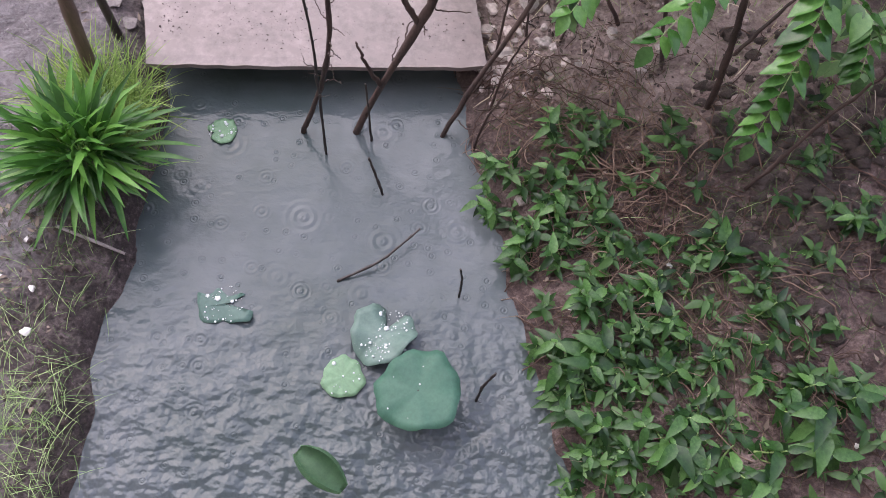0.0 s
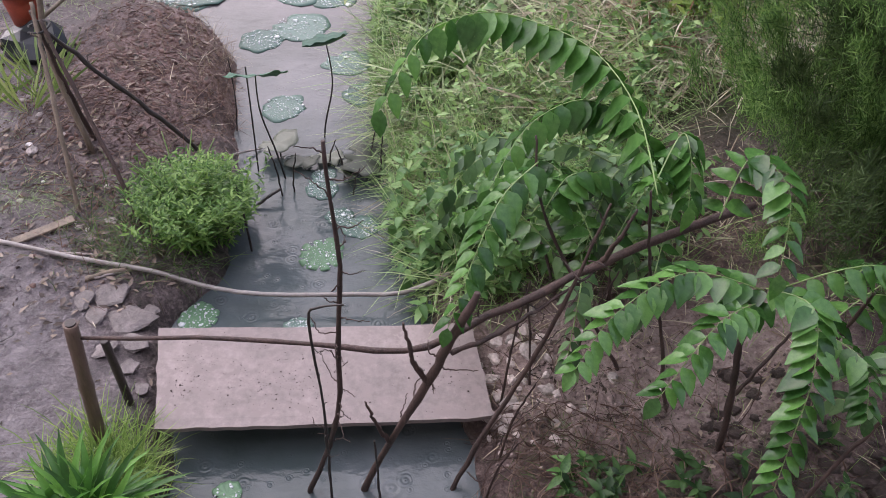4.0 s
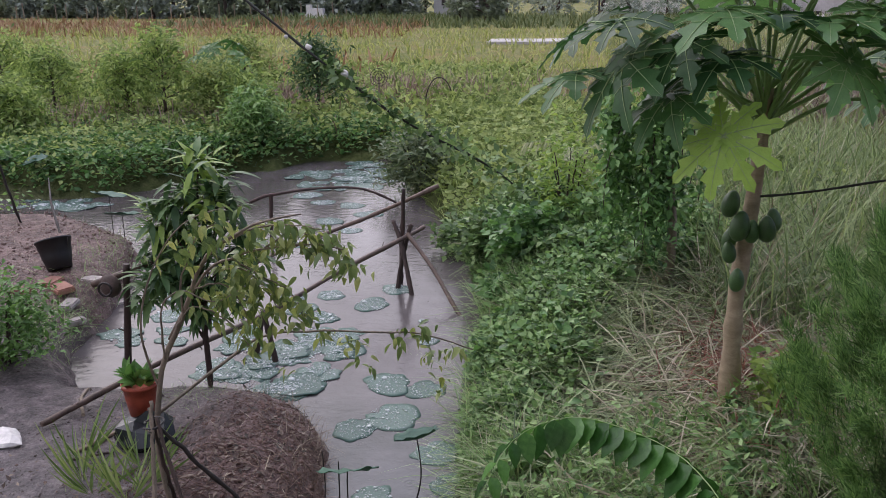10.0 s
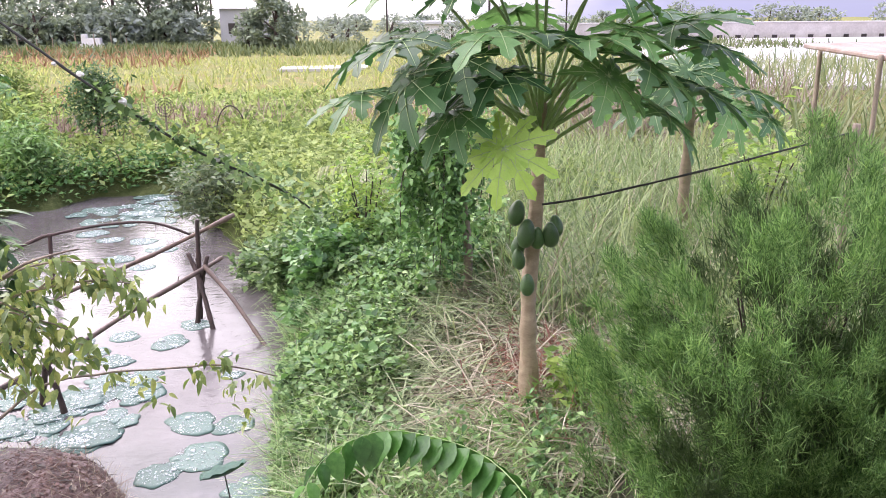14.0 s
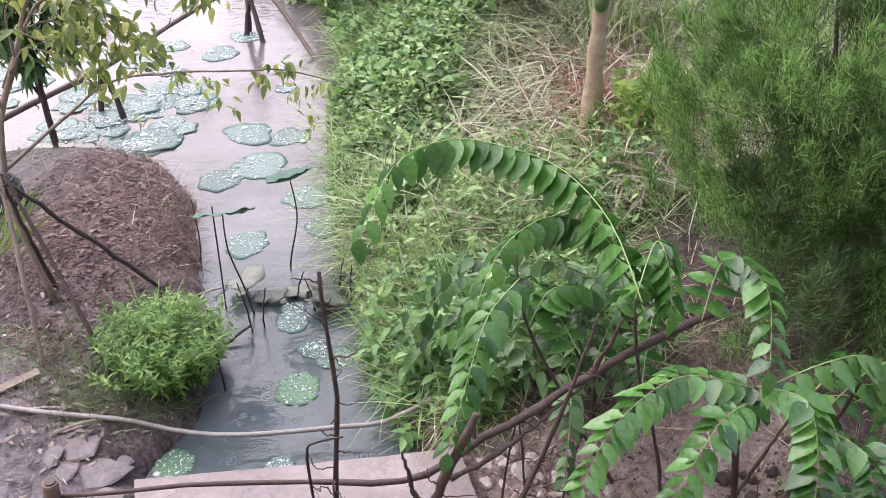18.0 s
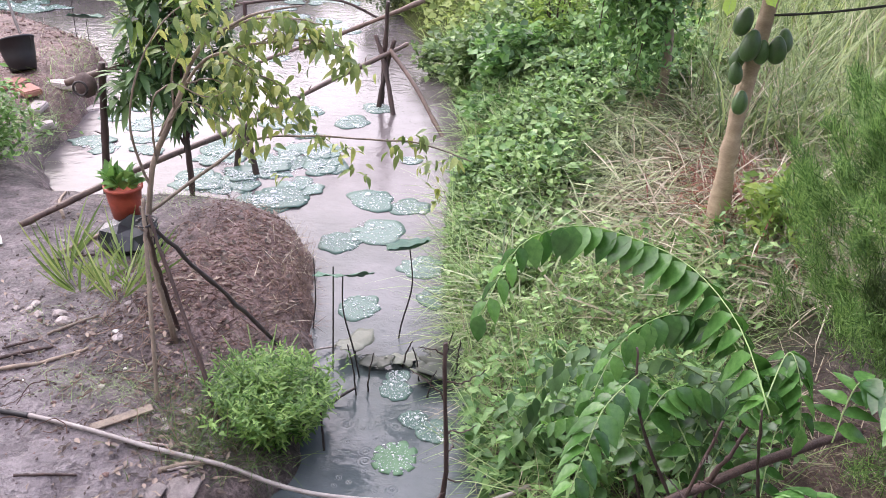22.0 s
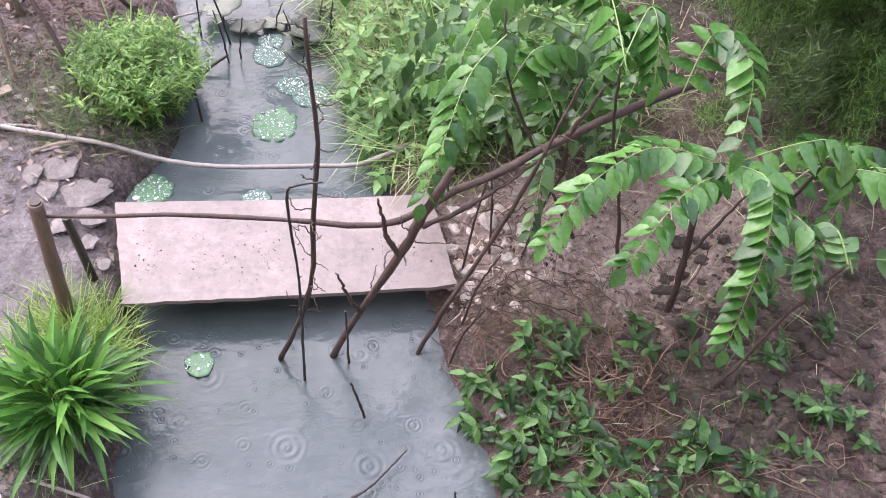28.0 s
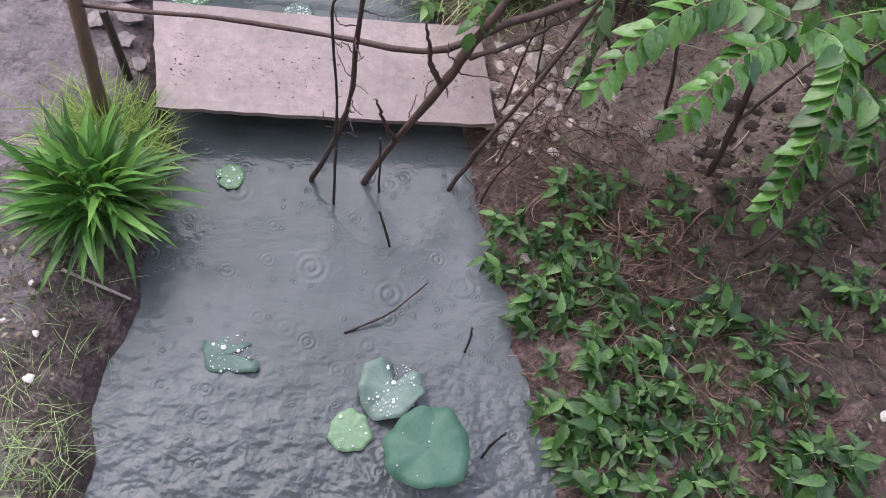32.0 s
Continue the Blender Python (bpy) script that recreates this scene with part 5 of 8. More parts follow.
frond([(0.72, 2.6, 1.28), (0.86, 2.85, 1.36), (0.88, 2.75, 1.33), (0.87, 2.62, 1.22)], 8, 0.1, 11, 0.6)
frond([(0.38, 2.88, 1.2), (0.24, 2.7, 1.17), (0.14, 2.45, 1.1), (0.06, 2.25, 0.98)], 10, 0.09, 12)
frond([(0.62, 2.78, 0.9), (0.5, 3.0, 1.05), (0.4, 3.1, 1.05), (0.25, 3.2, 0.95)], 10, 0.09, 14)
frond([(0.42, 2.84, 1.0), (0.5, 2.9, 1.12), (0.62, 2.95, 1.1), (0.72, 3.0, 1.0)], 8, 0.09, 15)
frond([(1.4, 2.45, 0.8), (1.7, 2.6, 0.95), (1.95, 2.62, 0.9)], 8, 0.09, 16)
frond([(1.5, 2.45, 1.0), (1.75, 2.35, 1.05), (1.9, 2.2, 0.95)], 8, 0.09, 17)
frond([(1.6, 2.55, 0.8), (1.8, 2.5, 0.95), (2.0, 2.4, 0.9), (2.15, 2.3, 0.8)], 10, 0.075, 20)
frond([(0.7, 2.85, 0.8), (0.85, 3.05, 0.95), (1.0, 3.2, 0.9)], 8, 0.075, 21)
frond([(0.5, 2.9, 0.75), (0.3, 3.05, 0.85), (0.1, 3.1, 0.75)], 8, 0.075, 22)
frond([(0.85, 2.7, 0.8), (0.95, 2.95, 0.95), (1.1, 3.1, 0.85)], 8, 0.075, 23)
frond([(0.62, 2.8, 0.7), (0.55, 3.15, 0.85), (0.5, 3.4, 0.75)], 8, 0.08, 24)

# duller leaves low in the shrub, in the shade of the arching fronds
LOWLEAF = leaf_mat("inner_leaflet", (0.03, 0.09, 0.026), (0.085, 0.2, 0.06), (0.19, 0.36, 0.125), 0.34, 0.28, True, 3, 0.5)
r_ = np.random.default_rng(181)
for k in range(26):
    bx, by = r_.uniform(0.3, 1.15), r_.uniform(2.85, 3.7)
    if bx < 0.45 and by < 3.05:
        by += 0.3
    bz = gz(bx, by) + r_.uniform(0.3, 0.75)
    if bx > 0.7:
        by = max(by, 3.2)
    if k >= 20:
        bx, by, bz = r_.uniform(1.3, 2.0), r_.uniform(2.0, 2.75), r_.uniform(0.55, 0.95)
    a = r_.uniform(0, 6.28)
    ln = r_.uniform(0.22, 0.42)
    c = Vector((math.cos(a), math.sin(a), 0))
    pts = [Vector((bx, by, bz)) - s0, Vector((bx, by, bz)) + c * ln * 0.55 + Vector((0, 0, 0.05)) - s0, Vector((bx, by, bz)) + c * ln - Vector((0, 0, 0.12)) - s0]
    fr = part("frond", tube_mesh("frond", pts, [0.004, 0.003, 0.002], 5), M_PETIOLE, shrub)
    Q, R = [], []
    for p, d in along(pts, 12)[1:]:
        side = d.cross(Vector((0, 0, 1))).normalized()
        for sg in (1, -1):
            m = aim(p, d * 0.6 + side * sg * 0.85 + Vector((0, 0, -0.4 + r_.normal(0, 0.2))), Vector((0, 0, 1)) + side * sg * 0.3 + Vector(r_.normal(0, 0.2, 3).tolist()))
            Q.append(p[:])
            R.append([list(row[:3]) for row in m[:3]])
    tagged(part("foliage", scatter("foliage", blade_shape(0.56, 0.12, 0.25, 0.42), np.array(Q), np.array(R), 0.088 * r_.uniform(0.6, 1.15, len(Q))), LOWLEAF, fr), kind="stuff")
    if k % 3 == 0:
        part("stem", tube_mesh("stem", [Vector((bx * 0.6 + 0.35, by - 0.1, gz(bx * 0.6 + 0.35, by - 0.1))) - s0, pts[0].lerp(Vector((bx * 0.6 + 0.35, by - 0.1, 0.2)) - s0, 0.45) + Vector((0.02, 0.03, 0.06)), pts[0]], [0.009, 0.007, 0.004], 6, 0.002), M_BARK, shrub)

# ---- left ground: pipe, props, sapling, pot, bush ----
PIPE = [(-3.3, 3.62), (-2.5, 3.47), (-2.32, 3.45), (-2.01, 3.38), (-1.72, 3.34), (-1.44, 3.31), (-1.28, 3.3), (-1.13, 3.28), (-0.92, 3.25), (-0.68, 3.25), (-0.34, 3.27), (-0.12, 3.28), (0.1, 3.36)]
pz = [0.25, 0.235, 0.23, 0.225, 0.215, 0.19, 0.16, 0.12, 0.1, 0.09, 0.09, 0.1, 0.16]
pipe = stem_thing("water_pipe", "long pale grey plastic pipe lying over mud and water", "pipe", [(x, y, max(z, gz(x, y) + 0.015)) for (x, y), z in zip(PIPE, pz)], [0.0115] * len(PIPE), M_PVC, 10)
p0 = Vector(pipe.location)
for a, b in (((-2.52, 3.47, 0.244), (-2.34, 3.45, 0.242)),):
    part("dark_sleeve", tube_mesh("dark_sleeve", [Vector(a) - p0, Vector(b) - p0], [0.0145, 0.0145], 10), M_BLACK, pipe, "black rubber wrapping")


def prop_pole(pts, r, label, material=M_BARK):
    return stem_thing("prop_pole", label, "prop", pts, np.linspace(r * 0.8, r * 0.6, len(pts)), material, 8, 0.003, twiglets(pts, 3, 0.05, 0.004, int(abs(pts[0][0]) * 100)), group="props of the sapling")


# three poles and a long strut hold the sapling
TIE = (-1.93, 4.12, 1.0)
prop_pole([(-1.79, 3.66, 0.1), (-1.83, 3.8, 0.5), (-1.9, 4.02, 0.9), (-1.94, 4.14, 1.12)], 0.018, "grey-brown wooden prop standing in the mud", M_PALE_BARK)
prop_pole([(-1.87, 4.25, 0.15), (-1.92, 4.2, 0.6), (-1.95, 4.13, 1.08)], 0.016, "dark wooden prop leaning against the others")
prop_pole([(-1.42, 3.55, 0.1), (-1.58, 3.75, 0.45), (-1.77, 3.96, 0.8), (-1.9, 4.1, 1.05)], 0.015, "thin dark prop leaning over the bush")
prop_pole([(-1.1, 4.28, -0.1), (-1.4, 4.26, 0.3), (-1.7, 4.2, 0.68), (-1.92, 4.13, 0.98)], 0.018, "long black strut reaching down into the water", M_STICK)
tie = part("tie", tube_mesh("tie", [(-1.97, 4.08, 0.99), (-1.9, 4.07, 1.0), (-1.88, 4.14, 1.01), (-1.94, 4.19, 1.0), (-1.98, 4.13, 1.0), (-1.95, 4.08, 1.02)], [0.006] * 6, 5), M_BLACK)
tagged(tie, "black cord binding the props together", "cord")

OVAL = raw_mesh("leaf", *blade_shape(0.42, 0.14, 0.35, 0.4), True)
OVAL.materials.append(leaf_mat("sapling_leaf", (0.102, 0.174, 0.043), (0.203, 0.29, 0.072), (0.522, 0.551, 0.16), 0.35, 0.3, False, 6))
sap = thing("bent_sapling", "bent young tree with twisted pale branches and yellowing leaves", "tree", (-1.85, 4.15, gz(-1.85, 4.15)))
q0 = Vector(sap.location)
TRUNK = [(-1.86, 4.15, 0.2), (-1.96, 4.2, 0.8), (-1.93, 4.28, 1.23), (-1.79, 4.3, 1.54), (-1.69, 4.3, 1.78), (-1.6, 4.3, 1.9), (-1.47, 4.3, 1.99), (-1.33, 4.3, 2.06), (-1.13, 4.3, 2.1)]
part("trunk", tube_mesh("trunk", [Vector(p) - q0 for p in TRUNK], [0.02, 0.018, 0.016, 0.014, 0.012, 0.01, 0.008, 0.006, 0.004], 8, 0.002), M_PALE_BARK, sap)
# branches: points, radius, leafy stretch, leaves to a tuft, tuft's spread
SPRAYS = [([(-2.0, 4.3, 0.95), (-1.73, 4.6, 1.12), (-1.52, 4.72, 1.25), (-1.26, 4.75, 1.28), (-0.85, 4.75, 1.29), (-0.59, 4.75, 1.29), (-0.3, 4.76, 1.2)], 0.011, 0, 0, 0),
          ([(-1.88, 4.3, 1.4), (-1.68, 4.35, 1.75), (-1.53, 4.35, 1.84), (-1.35, 4.35, 1.9), (-1.12, 4.36, 1.93), (-0.94, 4.37, 1.9)], 0.01, 0.45, 12, 0.08),
          ([(-1.6, 4.3, 1.9), (-1.42, 4.33, 2.0), (-1.25, 4.35, 2.03), (-1.05, 4.38, 2.0)], 0.008, 0.3, 12, 0.09),
          ([(-1.35, 4.35, 1.9), (-1.2, 4.37, 1.98), (-1.02, 4.4, 1.93), (-0.9, 4.42, 1.8)], 0.006, 0.3, 10, 0.08),
          ([(-1.66, 4.35, 1.76), (-1.5, 4.38, 1.78), (-1.38, 4.4, 1.68), (-1.3, 4.42, 1.5)], 0.006, 0.3, 13, 0.09),
          ([(-1.72, 4.32, 1.68), (-1.6, 4.36, 1.7), (-1.52, 4.4, 1.6), (-1.48, 4.42, 1.45)], 0.006, 0.3, 11, 0.08),
          ([(-1.53, 4.36, 1.84), (-1.4, 4.38, 1.75), (-1.25, 4.4, 1.66), (-1.17, 4.42, 1.5)], 0.006, 0.3, 10, 0.08),
          ([(-1.79, 4.3, 1.54), (-1.76, 4.25, 1.75), (-1.66, 4.25, 1.98), (-1.55, 4.25, 2.06)], 0.007, 0.5, 6, 0.06),
          ([(-1.94, 4.26, 1.1), (-2.0, 4.24, 1.45), (-1.9, 4.22, 1.8), (-1.72, 4.24, 2.05), (-1.5, 4.26, 2.14)], 0.007, 0.6, 5, 0.06),
          ([(-1.9, 4.27, 1.3), (-1.86, 4.2, 1.6), (-1.74, 4.18, 1.72), (-1.58, 4.2, 1.66), (-1.45, 4.24, 1.72)], 0.006, 0.6, 5, 0.06),
          ([(-1.84, 4.3, 1.45), (-1.7, 4.22, 1.62), (-1.52, 4.2, 1.56), (-1.4, 4.22, 1.4)], 0.005, 0.6, 6, 0.06)]
for li, (pts, r, start, tuft, sp) in enumerate(SPRAYS):
    rel = [Vector(p) - q0 for p in pts]
    lb = part("branch", tube_mesh("branch", rel, np.linspace(r, r * 0.35, len(rel)), 6, 0.002), M_PALE_BARK, sap)
    rr = np.random.default_rng(60 + li)
    if li == 0:
        # hanging leafy sprays on the long bare branch
        shoots = [(Vector(p) - q0, n, s) for p, n, s in (((-1.16, 4.75, 1.28), 15, 0.06), ((-1.03, 4.76, 1.22), 15, 0.08), ((-0.97, 4.76, 1.1), 7, 0.06), ((-0.72, 4.75, 1.27), 9, 0.06), ((-0.58, 4.75, 1.32), 18, 0.07),
                                                          ((-0.54, 4.76, 1.18), 18, 0.08), ((-0.48, 4.76, 1.02), 8, 0.06), ((-0.38, 4.76, 1.2), 9, 0.06), ((-1.38, 4.74, 1.02), 5, 0.05), ((-1.45, 4.72, 1.22), 4, 0.04))]
    else:
        shoots = [(p, tuft, sp) for p, d in along(rel, 10)[int(start * 9):]]
    for p, n, sp in shoots:
        for j in range(n):
            q = p + Vector((rr.normal(0, sp * 0.6), rr.normal(0, sp * 0.6), -abs(rr.normal(0, sp * 0.7)) + 0.03))
            a = rr.uniform(0, 6.28)
            lf = new("leaf", OVAL)
            lf.parent = lb
            lf.matrix_basis = aim(q, (math.cos(a), math.sin(a), rr.uniform(-1.8, 0.1)), (rr.normal(0, 0.4), rr.normal(0, 0.4) - 0.3, 1), rr.uniform(0.045, 0.095))

# the dense low bush by the channel
bush = thing("leafy_bush", "dense low light green bush of small pointed leaves on the bank", "bush", (-1.28, 3.78, gz(-1.3, 3.78)))
r_ = np.random.default_rng(70)
ang, dist = r_.uniform(0, 6.28, 330), np.sqrt(r_.uniform(0, 1, 330))
BP = np.stack([0.06 + 0.21 * dist * np.cos(ang), 0.0 + 0.27 * dist * np.sin(ang), -0.04 - 0.08 * dist ** 2], -1)
lean = np.stack([np.cos(ang), np.sin(ang)], -1) * (0.45 * dist ** 2)[:, None] + r_.normal(0, 0.16, (330, 2))
M_BUSH = leaf_mat("bush_leaf", (0.035, 0.105, 0.014), (0.11, 0.26, 0.035), (0.29, 0.48, 0.1), 0.42, 0.32, True, 4, 0.35)
sprigs("foliage", "", BP, (0.14, 0.45), 26, 0.024, 0.056, blade_shape(0.3, 0.12, 0.35, 0.38), M_BUSH, lambda u: 0.05 + 0.75 * u, lean, seed=70, first=0.1, parent=bush)
for k in range(9):
    a = k * 0.7
    part("stem", tube_mesh("stem", [(0.03 * math.cos(a), 0.03 * math.sin(a), -0.05), (0.12 * math.cos(a), 0.12 * math.sin(a), 0.2), (0.22 * math.cos(a), 0.22 * math.sin(a), 0.36)], [0.006, 0.005, 0.003], 5), M_PETIOLE, bush)
grass("grass_tuft", "straggling grass round the bush", np.concatenate([area(620, -1.58, 3.62, 0.12, 0.18, 0.02, 21), area(420, -1.3, 3.42, 0.2, 0.05, 0.0, 22)]), 0.06, 0.2, M_LOWGRASS, shape=grass_shape(0.028, 0.5), tilt=0.7)
grass("dry_tuft", "dead brown grass at the foot of the bush", area(420, -1.6, 3.55, 0.14, 0.2, 0.02, 188), 0.08, 0.2, M_ROOT, grass_shape(0.024, 0.5), 0.5, 0.5)
grass("grass_tuft", "low dry grass on the bare ground", np.concatenate([area(700, -2.1, 3.75, 0.18, 0.1, 0.05, 23), area(300, -2.5, 4.3, 0.3, 0.15, 0.05, 24), area(500, -2.5, 5.9, 0.2, 0.15, 0.0, 25)]), 0.04, 0.13, shape=FINE_GRASS, tilt=0.6)
grass("mound_straw", "dead grass and roots on the clay mound", area(300, -1.66, 5.2, 0.26, 0.6, 0.0, 26), 0.06, 0.18, M_STRAW, grass_shape(0.035, 0.2), 0.15, 0.4)
grass("mound_litter", "dark dead stems on the clay mound", area(260, -1.68, 5.1, 0.28, 0.65, 0.0, 126), 0.05, 0.16, M_RUNNER, grass_shape(0.05, 0.2), 0.15, 0.4)
grass("mound_fringe", "hanging dead grass on the mound's edge", np.concatenate([area(1700, -1.36, 5.1, 0.1, 0.5, 0.0, 27), area(800, -1.6, 6.1, 0.25, 0.25, 0.0, 28)]), 0.08, 0.2, M_ROOT, FINE_GRASS, 0.4, 0.6)
RED_CLAY = rough_mat("red_clay_crumb", (0.06, 0.035, 0.03), (0.3, 0.19, 0.16), 9, (0.5, 0.8), 0.9, 0.012)
runners("mound_roots", "fine brown roots matted over the clay mound", np.concatenate([area(120, -1.66, 5.1, 0.26, 0.6, 0.0, 182), area(160, -2.1, 4.3, 0.3, 0.4, 0.03, 183)]), 0.22, M_ROOT, 184)
crumbs("mound_crumbs", "crumbled red-brown clay on the mound", np.concatenate([area(900, -1.75, 5.25, 0.3, 0.7, 0.0, 152), area(260, -2.2, 4.3, 0.4, 0.5, 0.02, 153), area(900, -1.7, 5.0, 0.22, 0.5, 0.0, 186)]), 0.006, 0.024, RED_CLAY)
crumbs("bank_crumbs", "crumbled brown clay on the far left bank", area(1400, -5.6, 9.3, 0.9, 0.9, 0.0, 154), 0.008, 0.035, RED_CLAY)
grass("mound_stubble", "pale dead stubble on the mound's rim", np.concatenate([area(500, -1.4, 5.6, 0.14, 0.4, 0.0, 155), area(400, -1.9, 6.2, 0.25, 0.15, 0.0, 156), area(900, -5.4, 9.4, 0.9, 0.8, 0.0, 157)]), 0.06, 0.18, M_STRAW, FINE_GRASS, 0.6, 0.6)
crumbs("mud_crumbs", "small lumps trodden into the grey mud", np.concatenate([area(700, -2.4, 3.9, 0.55, 0.45, 0.1, 158), area(400, -3.0, 5.0, 0.5, 0.7, 0.05, 159)]), 0.004, 0.018, M_SOILBIT)
# leaf litter on the left
lit = np.concatenate([area(420, -1.85, 4.0, 0.3, 0.5, 0.05, 29), area(480, -1.75, 5.1, 0.35, 0.6, 0.02, 187), area(260, -2.4, 4.6, 0.35, 0.5, 0.05, 30), area(160, -1.5, 3.2, 0.2, 0.2, 0.03, 31)])
lm = scatter("leaf_litter", small_leaf(0.38, 0.12), lit + (0, 0, 0.01), turns(len(lit), 0.1, 0.3), rng.uniform(0.025, 0.07, len(lit)))
lm.materials.append(M_LITTER)
tagged(new("leaf_litter", lm), "fallen dry leaves scattered on the earth", "leaf litter", kind="stuff")
lit = np.concatenate([area(300, 0.7, 2.7, 0.3, 0.3, 0.03, 32), area(200, 1.0, 1.6, 0.4, 0.5, 0.05, 33)])
lm = scatter("leaf_litter", small_leaf(0.38, 0.12), lit + (0, 0, 0.01), turns(len(lit), 0.1, 0.3), rng.uniform(0.02, 0.05, len(lit)))
lm.materials.append(M_LITTER)
tagged(new("leaf_litter", lm), "dry leaf scraps among the rubble", "leaf litter", kind="stuff")


# clump of sword-leaved plants, each a thing
SWORD = raw_mesh("leaf", *blade_shape(0.042, 0.15, 0.28, 0.45), True)
SWORD.materials.append(leaf_mat("sword_leaf", (0.09, 0.17, 0.035), (0.18, 0.29, 0.07), (0.36, 0.44, 0.15), 0.4, 0.3, False))
for k, (x, y) in enumerate(((-2.75, 4.75), (-2.62, 4.62), (-2.5, 4.72), (-2.33, 4.5), (-2.28, 4.62), (-2.42, 4.9), (-2.85, 4.95))):
    w = thing("sword_plant", "small clump of upright sword-shaped yellow-green leaves", "plant", (x, y, gz(x, y)), "sword plants on the mud")
    for j in range(15):
        a = rng.uniform(0, 6.28)
        lf = new("leaf", SWORD)
        lf.parent = w
        lf.matrix_basis = aim((0.03 * math.cos(a), 0.03 * math.sin(a), -0.01), (0.75 * math.cos(a), 0.75 * math.sin(a), rng.uniform(0.5, 1.6)), (0, -1, 0.2), rng.uniform(0.15, 0.45))

# loose things on the left ground
for P in ([(-2.75, 3.77), (-2.61, 3.81), (-2.48, 3.9), (-2.3, 4.02)], [(-2.9, 3.3), (-2.7, 3.36), (-2.6, 3.42)], [(-1.62, 3.22), (-1.5, 3.28), (-1.38, 3.33)], [(-2.95, 5.0), (-2.8, 5.3), (-2.72, 5.5)], [(-3.15, 5.5), (-3.3, 5.75), (-3.35, 5.95)]):
    stem_thing("fallen_stick", "grey fallen stick on the wet mud", "stick", [(x, y, gz(x, y) + 0.012) for x, y in P], np.linspace(0.014, 0.009, len(P)), M_PALE_BARK, 6, 0.002, group="sticks on the mud")
stones("mud_stone", "pale stone half sunk in the mud", [(-2.55, 4.25, .05), (-2.18, 4.12, .035), (-2.72, 4.3, .03), (-2.62, 4.33, .035), (-2.8, 4.42, .03), (-2.35, 4.2, .02), (-1.68, 3.49, .028), (-1.62, 3.63, .03), (-1.75, 3.55, .02), (-1.6, 3.5, .016), (-1.98, 3.95, .014), (-2.05, 4.25, .02), (-2.95, 4.1, .03), (-1.72, 3.9, .016)], M_STONE, "stones in the mud")
# broken crusts of mud beside the board
for k, (x, y, s) in enumerate(((-1.36, 3.0, .1), (-1.48, 3.14, .08), (-1.5, 3.0, .06), (-1.3, 2.87, .07), (-1.4, 2.8, .05), (-1.58, 3.08, .06), (-1.3, 3.1, .05), (-1.28, 2.72, .045), (-1.2, 2.62, .04), (-1.16, 2.2, .035), (-1.13, 2.33, .03))):
    ob = part("mud_crust", lump("mud_crust", 90 + k, s, 0.16), rough_mat("crust", (0.07, 0.06, 0.058), (0.25, 0.22, 0.215), 8, (0.3, 0.6), 0.7, 0.01) if k == 0 else bpy.data.materials["crust"])
    ob.location, ob.rotation_euler = (x, y, gz(x, y) + 0.01), (0.08, 0.05, k)
    tagged(ob, "broken curled crust of grey mud", "mud", "mud crusts")
foam = part("foam_scrap", lump("foam_scrap", 77, 0.17, 0.25), M_WHITE)
foam.location = (-3.55, 5.12, gz(-3.55, 5.12) + 0.03)
tagged(foam, "white scrap of foam board on the mud", "scrap")

# red pot with a seedling
pot = thing("flower_pot", "red plastic flower pot with a leafy seedling", "flower pot", (-2.58, 5.28, 0.0))
bm = bmesh.new()
prof = [(0.0, 0.4), (0.085, 0.4), (0.108, 0.55), (0.115, 0.62), (0.125, 0.62), (0.125, 0.645), (0.108, 0.645), (0.1, 0.6), (0.0, 0.595)]
rings = [[bm.verts.new((r * math.cos(2 * math.pi * j / 28), r * math.sin(2 * math.pi * j / 28), z)) for j in range(28)] for r, z in prof[1:-1]]
for a, b in zip(rings[:-1], rings[1:]):
    for j in range(28):
        bm.faces.new((a[j], a[(j + 1) % 28], b[(j + 1) % 28], b[j])).smooth = True
bm.faces.new(rings[0][::-1])
bm.faces.new(rings[-1])
part("pot", bm, M_POT, pot)
SEED = raw_mesh("leaf", *blade_shape(0.5, 0.12, 0.3, 0.5), True)
SEED.materials.append(leaf_mat("seedling_leaf", (0.06, 0.17, 0.03), (0.12, 0.29, 0.055), (0.24, 0.46, 0.11), 0.35, 0.3, False))
for j in range(34):
    a, rise = rng.uniform(0, 6.28), rng.uniform(0.5, 1.45)
    lf = new("leaf", SEED)
    lf.parent = pot
    lf.matrix_basis = aim((0.05 * math.cos(a), 0.05 * math.sin(a), 0.6 + rng.uniform(0, 0.1)), (math.cos(a) * math.cos(rise), math.sin(a) * math.cos(rise), math.sin(rise)), (rng.normal(0, 0.5), rng.normal(0, 0.5), 1), rng.uniform(0.08, 0.17))
bag = part("plastic_bag", lump("plastic_bag", 12, 0.2, 0.9), plain_mat("black_plastic", (0.025, 0.03, 0.035), 0.22))
bag.location = (-2.52, 5.2, gz(-2.52, 5.2) + 0.06)
tagged(bag, "crumpled black plastic bag under the pot", "bag")
stump = part("stump", tube_mesh("stump", [(-2.58, 5.3, 0.15), (-2.58, 5.29, 0.405)], [0.09, 0.08], 10, 0.0), M_PALE_BARK)
tagged(stump, "short wooden stump carrying the pot", "stump")

